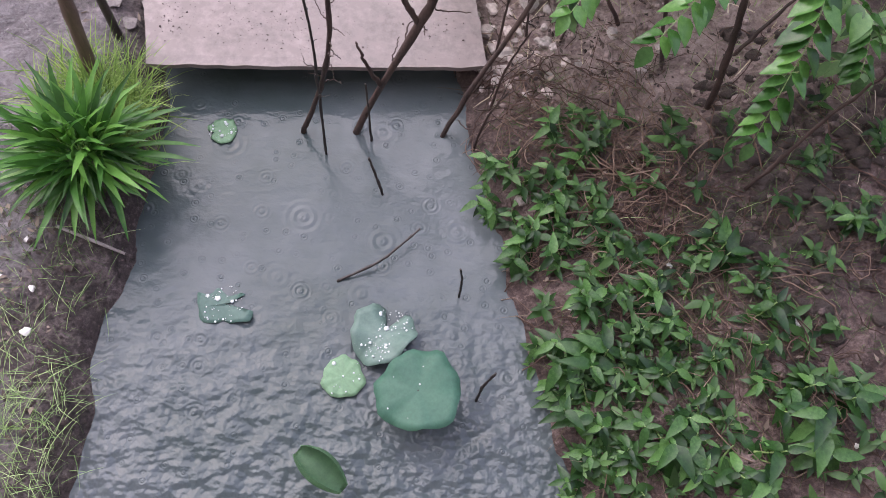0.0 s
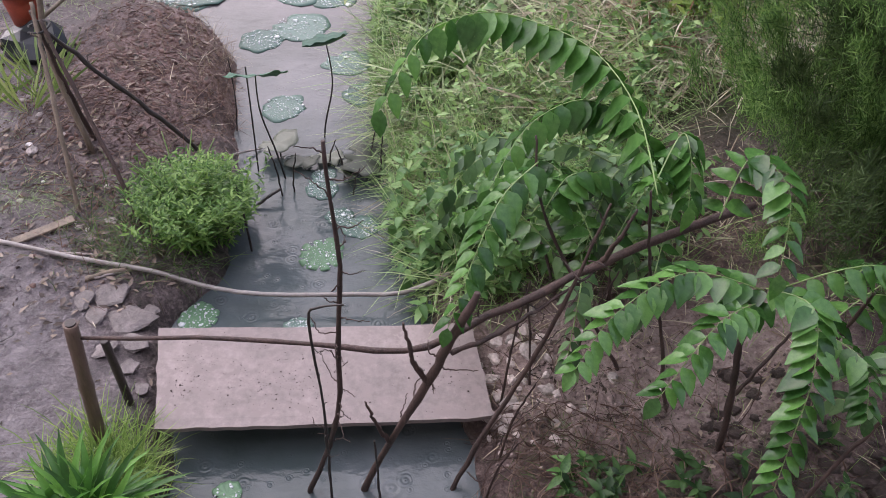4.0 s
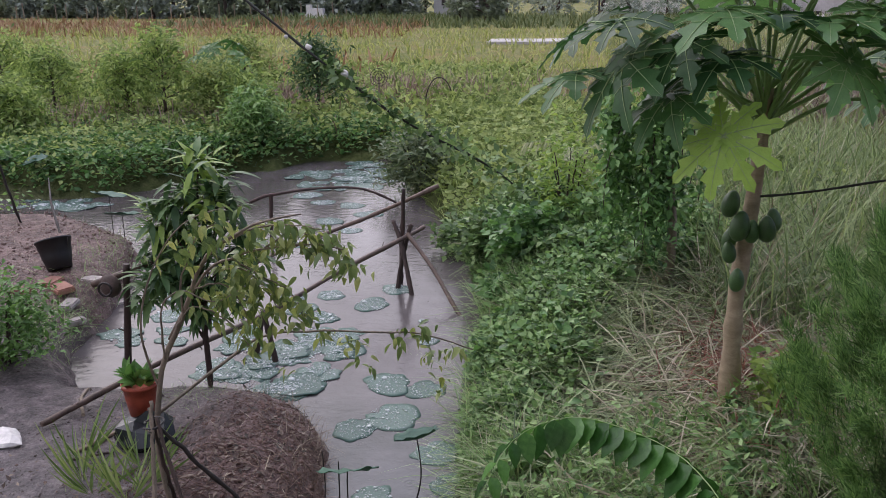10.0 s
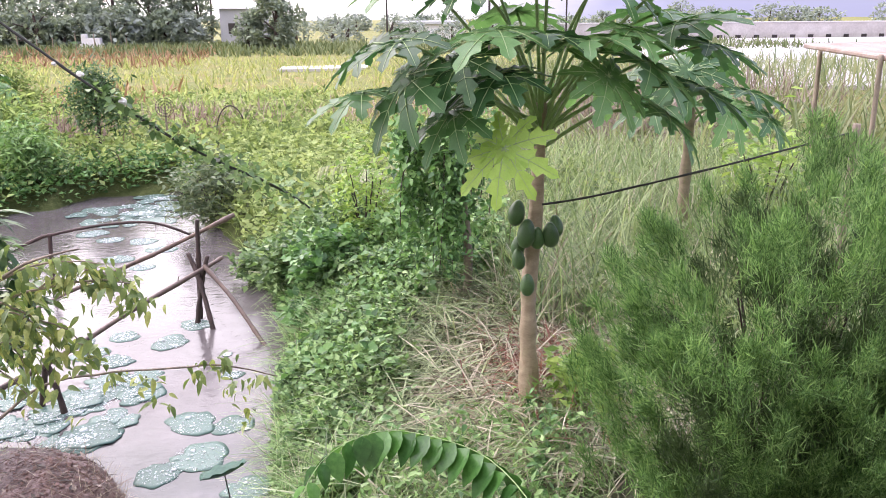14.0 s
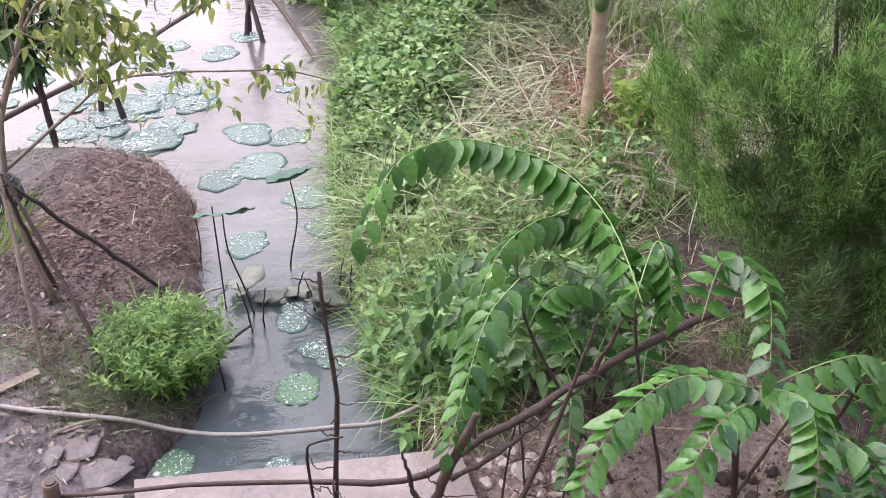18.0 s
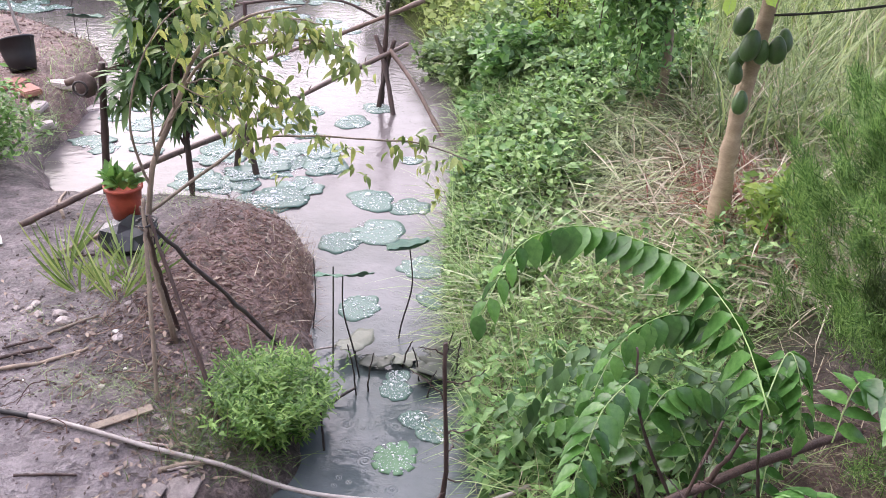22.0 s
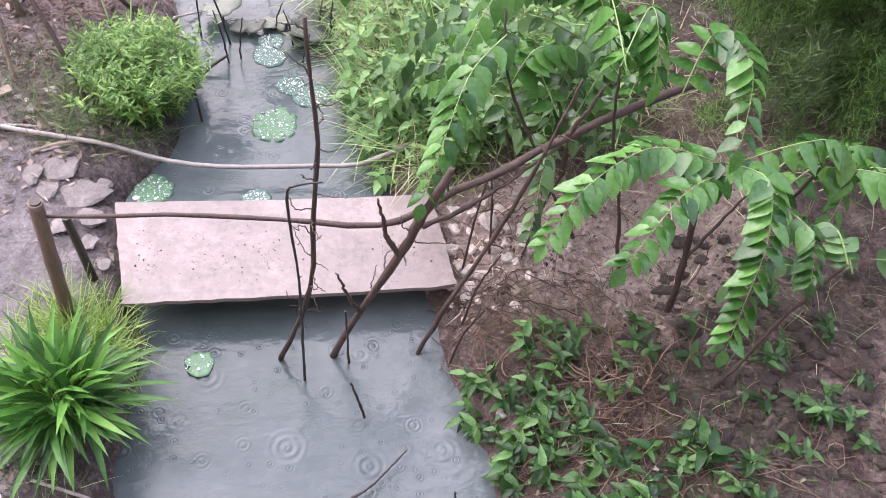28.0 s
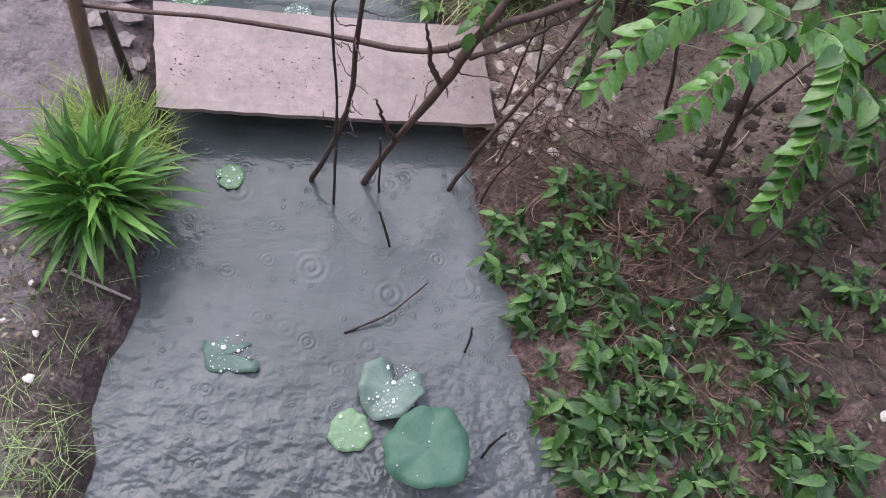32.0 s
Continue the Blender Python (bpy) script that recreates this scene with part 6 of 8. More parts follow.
# ---- posts and bamboo rails over the pond ----
stem_thing("bamboo_post", "tall dark bamboo post at the water's edge", "post", [(-3.13, 6.1, -0.05), (-3.07, 6.1, 0.5), (-3.0, 6.1, 1.2)], [0.03, 0.028, 0.025], M_BARK, 10, 0, twiglets([(-3.13, 6.1, 0.2), (-3.0, 6.1, 1.1)], 3, 0.07, 0.007, 40), BAMBOO_KNOTS)
stem_thing("bamboo_rail", "short pale bamboo rail on the post", "rail", [(-3.27, 6.06, 1.04), (-3.0, 6.13, 1.13), (-2.72, 6.2, 1.24)], [0.026, 0.026, 0.024], M_BAMBOO, 10, 0, (), BAMBOO_KNOTS)
hang = thing("clay_jar", "round dark clay jar hung on the rail", "jar", (-3.09, 6.0, 1.06))
bm = lump("jar", 5, 0.085, 0.95)
for f in bm.faces:
    f.smooth = True
part("jar", bm, rough_mat("dark_clay", (0.05, 0.035, 0.03), (0.14, 0.1, 0.09), 9), hang)
part("jar_rim", tube_mesh("jar_rim", [(0.05 * math.cos(a), -0.09, 0.05 * math.sin(a)) for a in np.linspace(0, 6.28, 13)], [0.009] * 13, 6), M_STICK, hang)
LOW = [(-3.35, 5.3, 0.27), (-3.15, 5.65, 0.31), (-2.79, 6.3, 0.37), (-2.3, 7.1, 0.42), (-1.8, 8.2, 0.5), (-1.27, 9.2, 0.58), (-1.15, 9.45, 0.6)]
stem_thing("long_bamboo", "long brown bamboo pole slung across the pond", "pole", LOW, [0.02, 0.022, 0.024, 0.025, 0.025, 0.024, 0.022], M_BAMBOO, 10, 0.001, twiglets(LOW, 7, 0.07, 0.007, 41))
UPR = [(-3.1, 8.0, 0.36), (-2.6, 8.6, 0.52), (-2.0, 9.0, 0.7), (-1.67, 9.2, 0.8), (-0.98, 9.45, 1.08)]
stem_thing("bamboo_rail", "upper bamboo rail resting on the crossed posts", "rail", UPR, [0.018, 0.02, 0.021, 0.022, 0.024], M_BAMBOO, 10, 0.001, twiglets(UPR, 8, 0.08, 0.007, 42))
TH = [(-4.3, 10.4, 0.25), (-3.43, 10.5, 0.62), (-3.24, 10.5, 0.68), (-2.62, 10.5, 0.78), (-2.04, 10.5, 0.78), (-1.6, 10.5, 0.6)]
stem_thing("bowed_branch", "bowed thorny branch over the far water", "branch", TH, [0.018, 0.022, 0.022, 0.02, 0.018, 0.014], M_BARK, 8, 0.001, twiglets(TH, 9, 0.09, 0.007, 43))
stem_thing("water_post", "short post under the bowed branch", "post", [(-3.28, 10.5, -0.2), (-3.26, 10.5, 0.3), (-3.24, 10.5, 0.7)], [0.026, 0.025, 0.024], M_BARK, 8, group="posts in the pond")
CROSS = [[(-1.37, 9.03, -0.2), (-1.4, 9.05, 0.0), (-1.33, 9.15, 0.45), (-1.26, 9.2, 0.7)], [(-1.18, 8.8, -0.2), (-1.22, 8.85, 0.0), (-1.35, 9.1, 0.45), (-1.47, 9.25, 0.72)], [(-1.4, 9.2, -0.2), (-1.37, 9.2, 0.4), (-1.34, 9.2, 1.1)],
         [(-2.45, 7.2, -0.2), (-2.4, 7.18, 0.1), (-2.32, 7.15, 0.45)], [(-2.17, 7.0, -0.2), (-2.22, 7.05, 0.1), (-2.33, 7.15, 0.45)], [(-2.95, 8.2, -0.2), (-2.9, 8.25, 0.25), (-2.87, 8.3, 0.5)]]
for P in CROSS:
    stem_thing("water_post", "dark crossed post standing in the pond", "post", P, np.linspace(0.03, 0.022, len(P)), M_BARK, 8, 0.001, twiglets(P[1:], 2, 0.06, 0.007, int(P[0][1] * 10)), group="posts in the pond")
stem_thing("bamboo_strut", "thin bamboo strut leaning from the crossed posts to the bank", "strut", [(-1.3, 9.15, 0.6), (-1.0, 8.8, 0.35), (-0.72, 8.4, 0.06), (-0.55, 8.15, -0.1)], [0.024, 0.022, 0.022, 0.02], M_BAMBOO, 8, 0, (), BAMBOO_KNOTS)
for P in ([(-6.32, 10.0, 0.25), (-6.4, 9.9, 0.9), (-6.45, 9.8, 1.6)], [(-5.6, 9.6, 0.35), (-5.9, 10.0, 0.6), (-6.2, 10.5, 0.85)]):
    stem_thing("bare_stick", "thin bare stick standing on the far mound", "stick", P, [0.018, 0.015, 0.008], M_STICK, 6, 0.002, group="sticks on the far mound")

# bucket and rubble on the left bank
bucket = thing("black_bucket", "black plastic bucket tipped on the bank", "bucket", (-4.86, 8.28, gz(-4.86, 8.28)))
bm = bmesh.new()
prof = [(0.12, 0.0), (0.15, 0.14), (0.175, 0.3), (0.185, 0.3), (0.185, 0.32), (0.168, 0.32), (0.14, 0.12), (0.11, 0.015)]
rings = [[bm.verts.new((r * math.cos(2 * math.pi * j / 24), r * math.sin(2 * math.pi * j / 24), z)) for j in range(24)] for r, z in prof]
for a, b in zip(rings[:-1], rings[1:]):
    for j in range(24):
        bm.faces.new((a[j], a[(j + 1) % 24], b[(j + 1) % 24], b[j])).smooth = True
bm.faces.new(rings[0][::-1])
bm.faces.new(rings[-1])
bk = part("pail", bm, M_BLACK, bucket)
bk.matrix_basis = pose(0, 0, 0.0, -16, -18, 0)
hb = part("bail", tube_mesh("bail", [(0.185 * math.cos(a), -0.02, 0.3 - 0.19 * math.sin(a)) for a in np.linspace(0, math.pi, 12)], [0.004] * 12, 5), M_STICK, bucket)
hb.matrix_basis = bk.matrix_basis
for k, (x, y, s) in enumerate(((-4.4, 8.15, .14), (-4.28, 8.35, .12), (-4.75, 7.9, .12), (-4.55, 7.75, .13), (-4.95, 7.7, .1), (-4.2, 7.3, .09), (-4.35, 7.5, .1))):
    bm = bmesh.new()
    bmesh.ops.create_cube(bm, size=1.0)
    bmesh.ops.scale(bm, vec=(s * 2.2, s * 1.3, 0.06), verts=bm.verts[:])
    bmesh.ops.bevel(bm, geom=bm.edges[:], offset=0.012, segments=2, affect='EDGES')
    ob = part("paving_slab", bm, M_BRICK if k in (2, 3, 4) else M_STONE)
    ob.location, ob.rotation_euler = (x, y, gz(x, y) + 0.03), (0.06 * (k % 3 - 1), 0.05, k * 0.8)
    tagged(ob, "broken reddish slab on the bank" if k in (2, 3, 4) else "broken pale slab on the bank", "slab", "slabs on the bank")
grass("bank_straw", "brown dead grass on the far left bank", np.concatenate([area(1500, -4.9, 8.6, 0.4, 0.8, 0.0, 34), area(900, -4.4, 7.6, 0.2, 0.5, 0.0, 35)]), 0.08, 0.2, M_RUNNER, FINE_GRASS, 0.3, 0.5)
grass("bank_grass", "thin green grass at the pond's left edge", np.concatenate([area(900, -4.2, 7.3, 0.2, 0.4, 0.0, 36), area(700, -4.5, 9.0, 0.25, 0.5, 0.0, 37)]), 0.1, 0.25, None, FINE_GRASS, 0.7, 0.5)


def ball_bush(name, label, x, y, size, n, leaf, material, shape=None, seed=0, category="bush", high=1.0, group=""):
    """A bush of stems and a ragged mass of leaves."""
    r = np.random.default_rng(seed)
    g = gz(x, y)
    ob = thing(name, label, category, (x, y, g), group)
    d = r.normal(0, 1, (n, 3))
    d /= np.linalg.norm(d, axis=1)[:, None]
    lob = (1 + 0.35 * np.sin(d[:, :1] * 5 + seed) * np.cos(d[:, 1:2] * 6 + seed) + 0.18 * np.sin(d[:, 2:] * 9 + seed)) * (1 + 0.35 * r.uniform(0, 1, (n, 1)) ** 4)
    P = d * (r.uniform(0.15, 1, n) ** 0.45)[:, None] * lob * (size, size, size * high) + (0, 0, size * high * 0.75)
    P = P[P[:, 2] > 0.02]
    tagged(part("foliage", scatter("foliage", shape or small_leaf(0.45), P, turns(len(P), 0.1, 0.5), r.uniform(0.6, 1.3, len(P)) * leaf), material, ob), kind="stuff")
    for k in range(5):
        a = k * 1.26 + seed
        part("stem", tube_mesh("stem", [(0.02 * math.cos(a), 0.02 * math.sin(a), -0.05), (size * 0.3 * math.cos(a), size * 0.3 * math.sin(a), size * high * 0.7), (size * 0.55 * math.cos(a), size * 0.55 * math.sin(a), size * high * 1.25)], [0.014 * size / 0.4, 0.01 * size / 0.4, 0.004], 6, 0.003), M_BARK, ob)
    return ob


ball_bush("leafy_bush", "rounded fresh green bush on the muddy bank", -4.25, 6.35, 0.42, 2600, 0.07, leaf_mat("fresh_leaf", (0.05, 0.14, 0.02), (0.105, 0.25, 0.04), (0.2, 0.39, 0.085), 0.4, 0.3), seed=3)


# ---- mango sapling ----
mango = thing("mango_sapling", "young mango tree with drooping dark leaves and lime new growth", "tree", (-2.43, 6.1, gz(-2.43, 6.1)))
m0 = Vector(mango.location)
part("trunk", tube_mesh("trunk", [Vector(p) - m0 for p in ((-2.43, 6.1, 0.1), (-2.44, 6.12, 0.6), (-2.47, 6.15, 1.1), (-2.5, 6.2, 1.75))], [0.022, 0.02, 0.017, 0.01], 9, 0.001), M_BARK, mango)
LONG = raw_mesh("leaf", *blade_shape(0.26, 0.14, 0.36, 0.45), True)
LONG.materials.append(leaf_mat("mango_leaf", (0.03, 0.085, 0.03), (0.08, 0.18, 0.055), (0.17, 0.3, 0.09), 0.36, 0.3, False))
NEWL = raw_mesh("leaf", *blade_shape(0.26, 0.1, 0.5, 0.45), True)
NEWL.materials.append(M_LIMELEAF)
HEADS = [(-2.38, 6.12, 1.98, 1), (-2.72, 6.1, 1.6, 1), (-2.52, 6.15, 1.8, 0), (-2.16, 6.1, 1.68, 0), (-2.28, 6.2, 1.85, 0), (-2.62, 6.2, 1.5, 0), (-2.8, 6.15, 1.35, 0), (-2.35, 6.0, 1.5, 0), (-2.08, 6.15, 1.42, 0), (-2.5, 6.0, 1.3, 0), (-2.2, 6.2, 1.3, 0), (-2.66, 6.0, 1.2, 0), (-2.4, 6.2, 1.15, 0), (-2.85, 6.05, 1.1, 0), (-2.15, 6.05, 1.1, 0), (-2.5, 6.1, 1.0, 0), (-2.3, 6.05, 1.72, 1), (-2.6, 6.05, 1.7, 0)]
for k, (x, y, z, fresh) in enumerate(HEADS):
    h = Vector((x, y, z)) - m0
    br = part("branch", tube_mesh("branch", [Vector((-0.03, 0.03, max(0.35, h.z - 0.5))), h * 0.5 + Vector((0, 0, h.z * 0.35)), h], [0.012, 0.009, 0.006], 6, 0.001), M_BARK, mango)
    for j in range(50):
        a, rise = j * 2.4, rng.uniform(-0.9, 0.6) if not fresh else rng.uniform(-0.5, 1.1)
        lf = new("leaf", NEWL if fresh and j < 30 else LONG)
        lf.parent = br
        lf.matrix_basis = aim(h + Vector((rng.normal(0, 0.05), rng.normal(0, 0.05), rng.uniform(-0.2, 0.06))), (math.cos(a) * math.cos(rise), math.sin(a) * math.cos(rise), math.sin(rise)), (0, 0, 1), rng.uniform(0.14, 0.24))

# small debris trodden into the mud
lit = np.concatenate([area(240, -2.5, 4.2, 0.5, 0.4, 0.1, 127), area(40, -2.2, 3.0, 0.6, 0.5, 0.1, 128), area(200, -3.2, 5.2, 0.4, 0.6, 0.05, 129), area(260, -1.35, 1.6, 0.12, 0.4, 0.02, 130), area(300, -4.8, 8.4, 0.6, 0.7, 0.05, 131)])
lm = scatter("mud_debris", small_leaf(0.4, 0.1), lit + (0, 0, 0.008), turns(len(lit), 0.1, 0.35), rng.uniform(0.012, 0.05, len(lit)))
lm.materials.append(M_LITTER)
tagged(new("mud_debris", lm), "dark scraps and leaf bits trodden into the mud", "debris", kind="stuff")

# pieces lying on the left bank
pb = bmesh.new()
bmesh.ops.create_cube(pb, size=1.0, matrix=Matrix.Diagonal((0.3, 0.05, 0.014, 1)))
bmesh.ops.bevel(pb, geom=pb.edges[:], offset=0.003, segments=1, affect='EDGES')
plank = part("short_plank", pb, M_PALE_BARK)
plank.location, plank.rotation_euler = (-1.9, 3.5, gz(-1.9, 3.5) + 0.02), (0.08, -0.05, 0.62)
tagged(plank, "short grey split plank lying by the bush", "plank")
for a, b, r, m in (((-2.72, 3.87), (-2.5, 4.02), 0.011, M_BARK), ((-2.73, 3.96), (-2.6, 4.07), 0.008, M_BARK), ((-2.58, 4.12), (-2.38, 4.33), 0.009, M_PALE_BARK), ((-1.58, 3.23), (-1.4, 3.33), 0.008, M_STONE), ((-1.82, 3.36), (-1.58, 3.38), 0.007, M_STONE),
                   ((-1.18, 4.44), (-1.04, 4.56), 0.007, M_STONE), ((-2.2, 3.05), (-1.95, 3.12), 0.008, M_BARK), ((-2.95, 4.9), (-2.7, 5.05), 0.01, M_BARK), ((-2.1, 4.75), (-2.35, 4.95), 0.008, M_PALE_BARK)):
    z0, z1 = max(gz(*a), 0.0) + r, max(gz(*b), 0.0) + r
    stem_thing("fallen_stick", "short fallen stick lying on the bank", "stick", [(a[0], a[1], z0), ((a[0] + b[0]) / 2 + 0.01, (a[1] + b[1]) / 2, (z0 + z1) / 2 + 0.006), (b[0], b[1], z1)], [r, r * 0.9, r * 0.7], m, 6, 0.001, group="sticks on the bank")
stones("white_shell", "small white shell fragment on the mud", [(-2.22, 4.19, .022), (-1.71, 3.55, .014), (-1.79, 3.6, .016), (-2.05, 3.9, .01), (-2.5, 3.7, .012)], M_WHITE, "shells on the mud")
stones("mud_stone", "grey stone half sunk in the mud", [(-2.61, 4.33, .035), (-2.81, 4.37, .028), (-2.89, 4.37, .022), (-2.24, 4.42, .024), (-2.11, 3.74, .02), (-2.4, 4.6, .02)], M_STONE, "stones in the mud")

# ---- right bank: creepers, straw, tall grass ----
def canopy(x, y):
    """Height of the creeper mass over the soil."""
    return 0.12 + 0.16 * ease(0.0, 0.6, shore_distance(x, y)) + 0.1 * ripple(x, y, 2.3, 0.4) + 0.06 * ripple(x, y, 6.1, 1.4)


def mass(name, label, P, shape, lo, hi, material, fill=0.45, tilt=0.15, spread=0.45, category="plants", lift=1.0):
    r = np.random.default_rng(len(name) + len(P))
    n = len(P)
    P = P.copy()
    P[:, 2] += np.maximum(canopy(P[:, 0], P[:, 1]), 0.06) * r.uniform(fill, 1.0, n) * lift
    me = scatter(name, shape, P, turns(n, tilt, spread), r.uniform(lo, hi, n))
    me.materials.append(material)
    return tagged(new(name, me), label, category, kind="stuff")


def box_area(n, x0, x1, y0, y1, seed, shore=0.02):
    return area(n, (x0 + x1) / 2, (y0 + y1) / 2, (x1 - x0) / 2, (y1 - y0) / 2, shore, seed, True)


P = box_area(15000, -0.4, 1.55, 3.15, 5.3, 50, -0.04)
wob = 0.22 * ripple(P[:, 0], P[:, 1], 3.1, 2.0) + rng.normal(0, 0.09, len(P))
P = P[(P[:, 0] - 0.3 * (P[:, 1] - 3.1) + wob < 0.95) & (P[:, 1] > 3.12 + 0.35 * np.abs(P[:, 0] - 0.3) + wob) & (ripple(P[:, 0], P[:, 1], 7.0, 3.0) + rng.normal(0, 0.3, len(P)) > -0.45)]
mass("bank_weeds", "dense pointed-leaved weeds hanging over the bank", P[rng.uniform(0, 1, len(P)) < 0.3], small_leaf(0.42), 0.035, 0.085, M_WEED, 0.15, 0.2, 0.5, lift=1.15)
pick = P[(rng.uniform(0, 1, len(P)) < 0.075 * (1 - 0.93 * ease(3.5, 4.3, P[:, 1])))]
sprigs("broad_weeds", "broad pointed-leaved weeds crowding the water's edge", pick, (0.1, 0.38), 10, 0.05, 0.095, blade_shape(0.5, 0.14, 0.3, 0.36), M_BROAD, 0.0, seed=185, category="plants")
grass("bank_grass", "wiry pale grass tangled in the weeds", P, 0.12, 0.42, None, grass_shape(0.017, 0.7), 0.7, 0.55)
grass("bank_straw", "dry stalks tangled in the weeds", P[1::4], 0.1, 0.4, M_STRAW, grass_shape(0.015, 0.3), 0.35, 0.5)
P = box_area(80000, -2.2, 1.6, 4.9, 11.0, 51, -0.05)
P = P[P[:, 0] > middle_line(P[:, 1])]
wob = 0.25 * ripple(P[:, 0], P[:, 1], 3.4, 1.0) + rng.normal(0, 0.12, len(P))
straw_side = (P[:, 0] + wob > 0.0 + 0.27 * (P[:, 1] - 4.7)) & (P[:, 1] + wob < 7.9)
creep = P[~straw_side]
patchy = ripple(creep[:, 0], creep[:, 1], 2.6, 4.0) + 0.5 * ripple(creep[:, 0], creep[:, 1], 6.5, 1.0) + rng.normal(0, 0.3, len(creep))
mass("vine_carpet", "carpet of small rounded green vine leaves on the slope", creep[patchy > -0.75], small_leaf(0.75), 0.035, 0.085, M_VINE, 0.05, 0.1, 0.5)
mass("broad_vine", "larger heart-shaped vine leaves over the carpet", creep[(patchy > 0.3)][::7], blade_shape(0.85, 0.12, 0.3, 0.34), 0.05, 0.1, M_BROAD, 0.6, 0.05, 0.4, lift=1.25)
mass("vine_sprouts", "lighter young vine leaves over the carpet", creep[::6], small_leaf(0.6), 0.045, 0.09, M_WEED, 0.8, 0.3, 0.4, lift=1.2)
low_grass = creep[(patchy < 0.1)]
grass("slope_grass", "long arching grass stalks on the slope", low_grass[::2], 0.2, 0.55, None, grass_shape(0.014, 0.8), 0.75, 0.5)
grass("slope_straw", "dry wiry stalks tangled over the vine slope", low_grass[1::5], 0.15, 0.5, M_STRAW, grass_shape(0.013, 0.5), 0.5, 0.5)
P = box_area(46000, -0.2, 2.9, 4.5, 8.2, 52)
P = P[P[:, 0] > -0.1 + 0.27 * (P[:, 1] - 4.9) + 0.15 * ripple(P[:, 0], P[:, 1], 4.0)]
P[:, 2] += rng.uniform(0, 0.1, len(P))
green_side = P[:, 0] - 0.27 * (P[:, 1] - 4.9) + 0.35 * ripple(P[:, 0], P[:, 1], 2.2, 5.0) + rng.normal(0, 0.15, len(P)) < 0.55
grass("straw_heap", "heap of cut dry grass lying round the papaya", P[~green_side][:9000], 0.2, 0.55, M_STRAW, grass_shape(0.03, 0.45), 0.24, 0.36)
# dark layer whose colour stands in for shade in the gaps between stalks
grass("straw_shadow", "dark brown straw that puts shade under the fresh heap", P[::5] - (0, 0, 0.06), 0.2, 0.5, M_RUNNER, grass_shape(0.03, 0.2), 0.08, 0.25)
grass("straw_green", "wilted green grass on the straw heap", np.concatenate([P[green_side][::2], P[~green_side][::9]]) + (0, 0, 0.03), 0.2, 0.55, leaf_mat("wilted_grass", (0.11, 0.155, 0.065), (0.3, 0.37, 0.17), (0.54, 0.61, 0.35), 0.5, 0.2, shine=0.5), grass_shape(0.03, 0.5), 0.26, 0.36)
grass("dirt_litter", "dark rotting stems on the bare soil", np.concatenate([area(1500, 1.2, 3.6, 0.45, 0.4, 0.05, 165), area(150, 0.6, 3.0, 0.35, 0.3, 0.03, 166)]), 0.06, 0.25, M_ROOT, grass_shape(0.018, 0.4), 0.2, 0.45)
P = area(800, 1.55, 5.75, 0.2, 0.4, 0.02, 53)
grass("rust_fronds", "rust-red dead fronds behind the papaya trunk", P + (0, 0, 0.1), 0.15, 0.4, M_RUST, grass_shape(0.035, 0.4), 0.35, 0.4)
P = np.concatenate([box_area(23000, 1.5, 7.5, 6.4, 14.0, 54), box_area(6000, 2.8, 7.0, 2.5, 6.5, 55)])
grass("tall_grass", "tall rank grass behind the papaya", P, 0.4, 1.0, leaf_mat("rank_grass", (0.085, 0.14, 0.045), (0.2, 0.29, 0.1), (0.4, 0.48, 0.22), 0.5, 0.35, True, 0.8), grass_shape(0.022, 0.75), 0.95, 0.45)
grass("seed_stalks", "pale dead grass stalks in the tall grass", P[::9], 0.4, 0.95, M_STRAW, grass_shape(0.016, 0.4), 1.1, 0.4)
P = box_area(9000, -2.0, 4.0, 10.5, 20.0, 56)
mass("far_vines", "creeper leaves on the far slope", P, small_leaf(0.7), 0.09, 0.18, M_FARVINE, 0.4, 0.15, 0.4, lift=1.3)
mass("far_sprouts", "bright young creeper leaves on the far slope", P[::2], small_leaf(0.6), 0.08, 0.16, M_FARVINE, 0.8, 0.3, 0.4, lift=1.5)
grass("far_grass", "tall light green grass on the far slope", box_area(6000, -2.2, 4.0, 11.0, 22.0, 57), 0.3, 0.75, M_FARVINE, grass_shape(0.024, 0.6), 1.1, 0.35)
grass("dirt_grass", "low sparse grass on the bare soil", np.concatenate([area(900, 1.7, 2.6, 0.35, 0.5, 0.05, 58), area(700, 1.3, 3.4, 0.35, 0.3, 0.05, 59)]), 0.05, 0.16, None, FINE_GRASS, 0.7, 0.5)
grass("dirt_straw", "dry stalks on the bare soil", np.concatenate([area(1500, 1.2, 3.6, 0.4, 0.4, 0.05, 60), area(200, 1.7, 2.8, 0.35, 0.4, 0.05, 61), area(250, 0.6, 3.0, 0.35, 0.3, 0.03, 164)]), 0.08, 0.25, M_STRAW, grass_shape(0.03, 0.25), 0.1, 0.3)

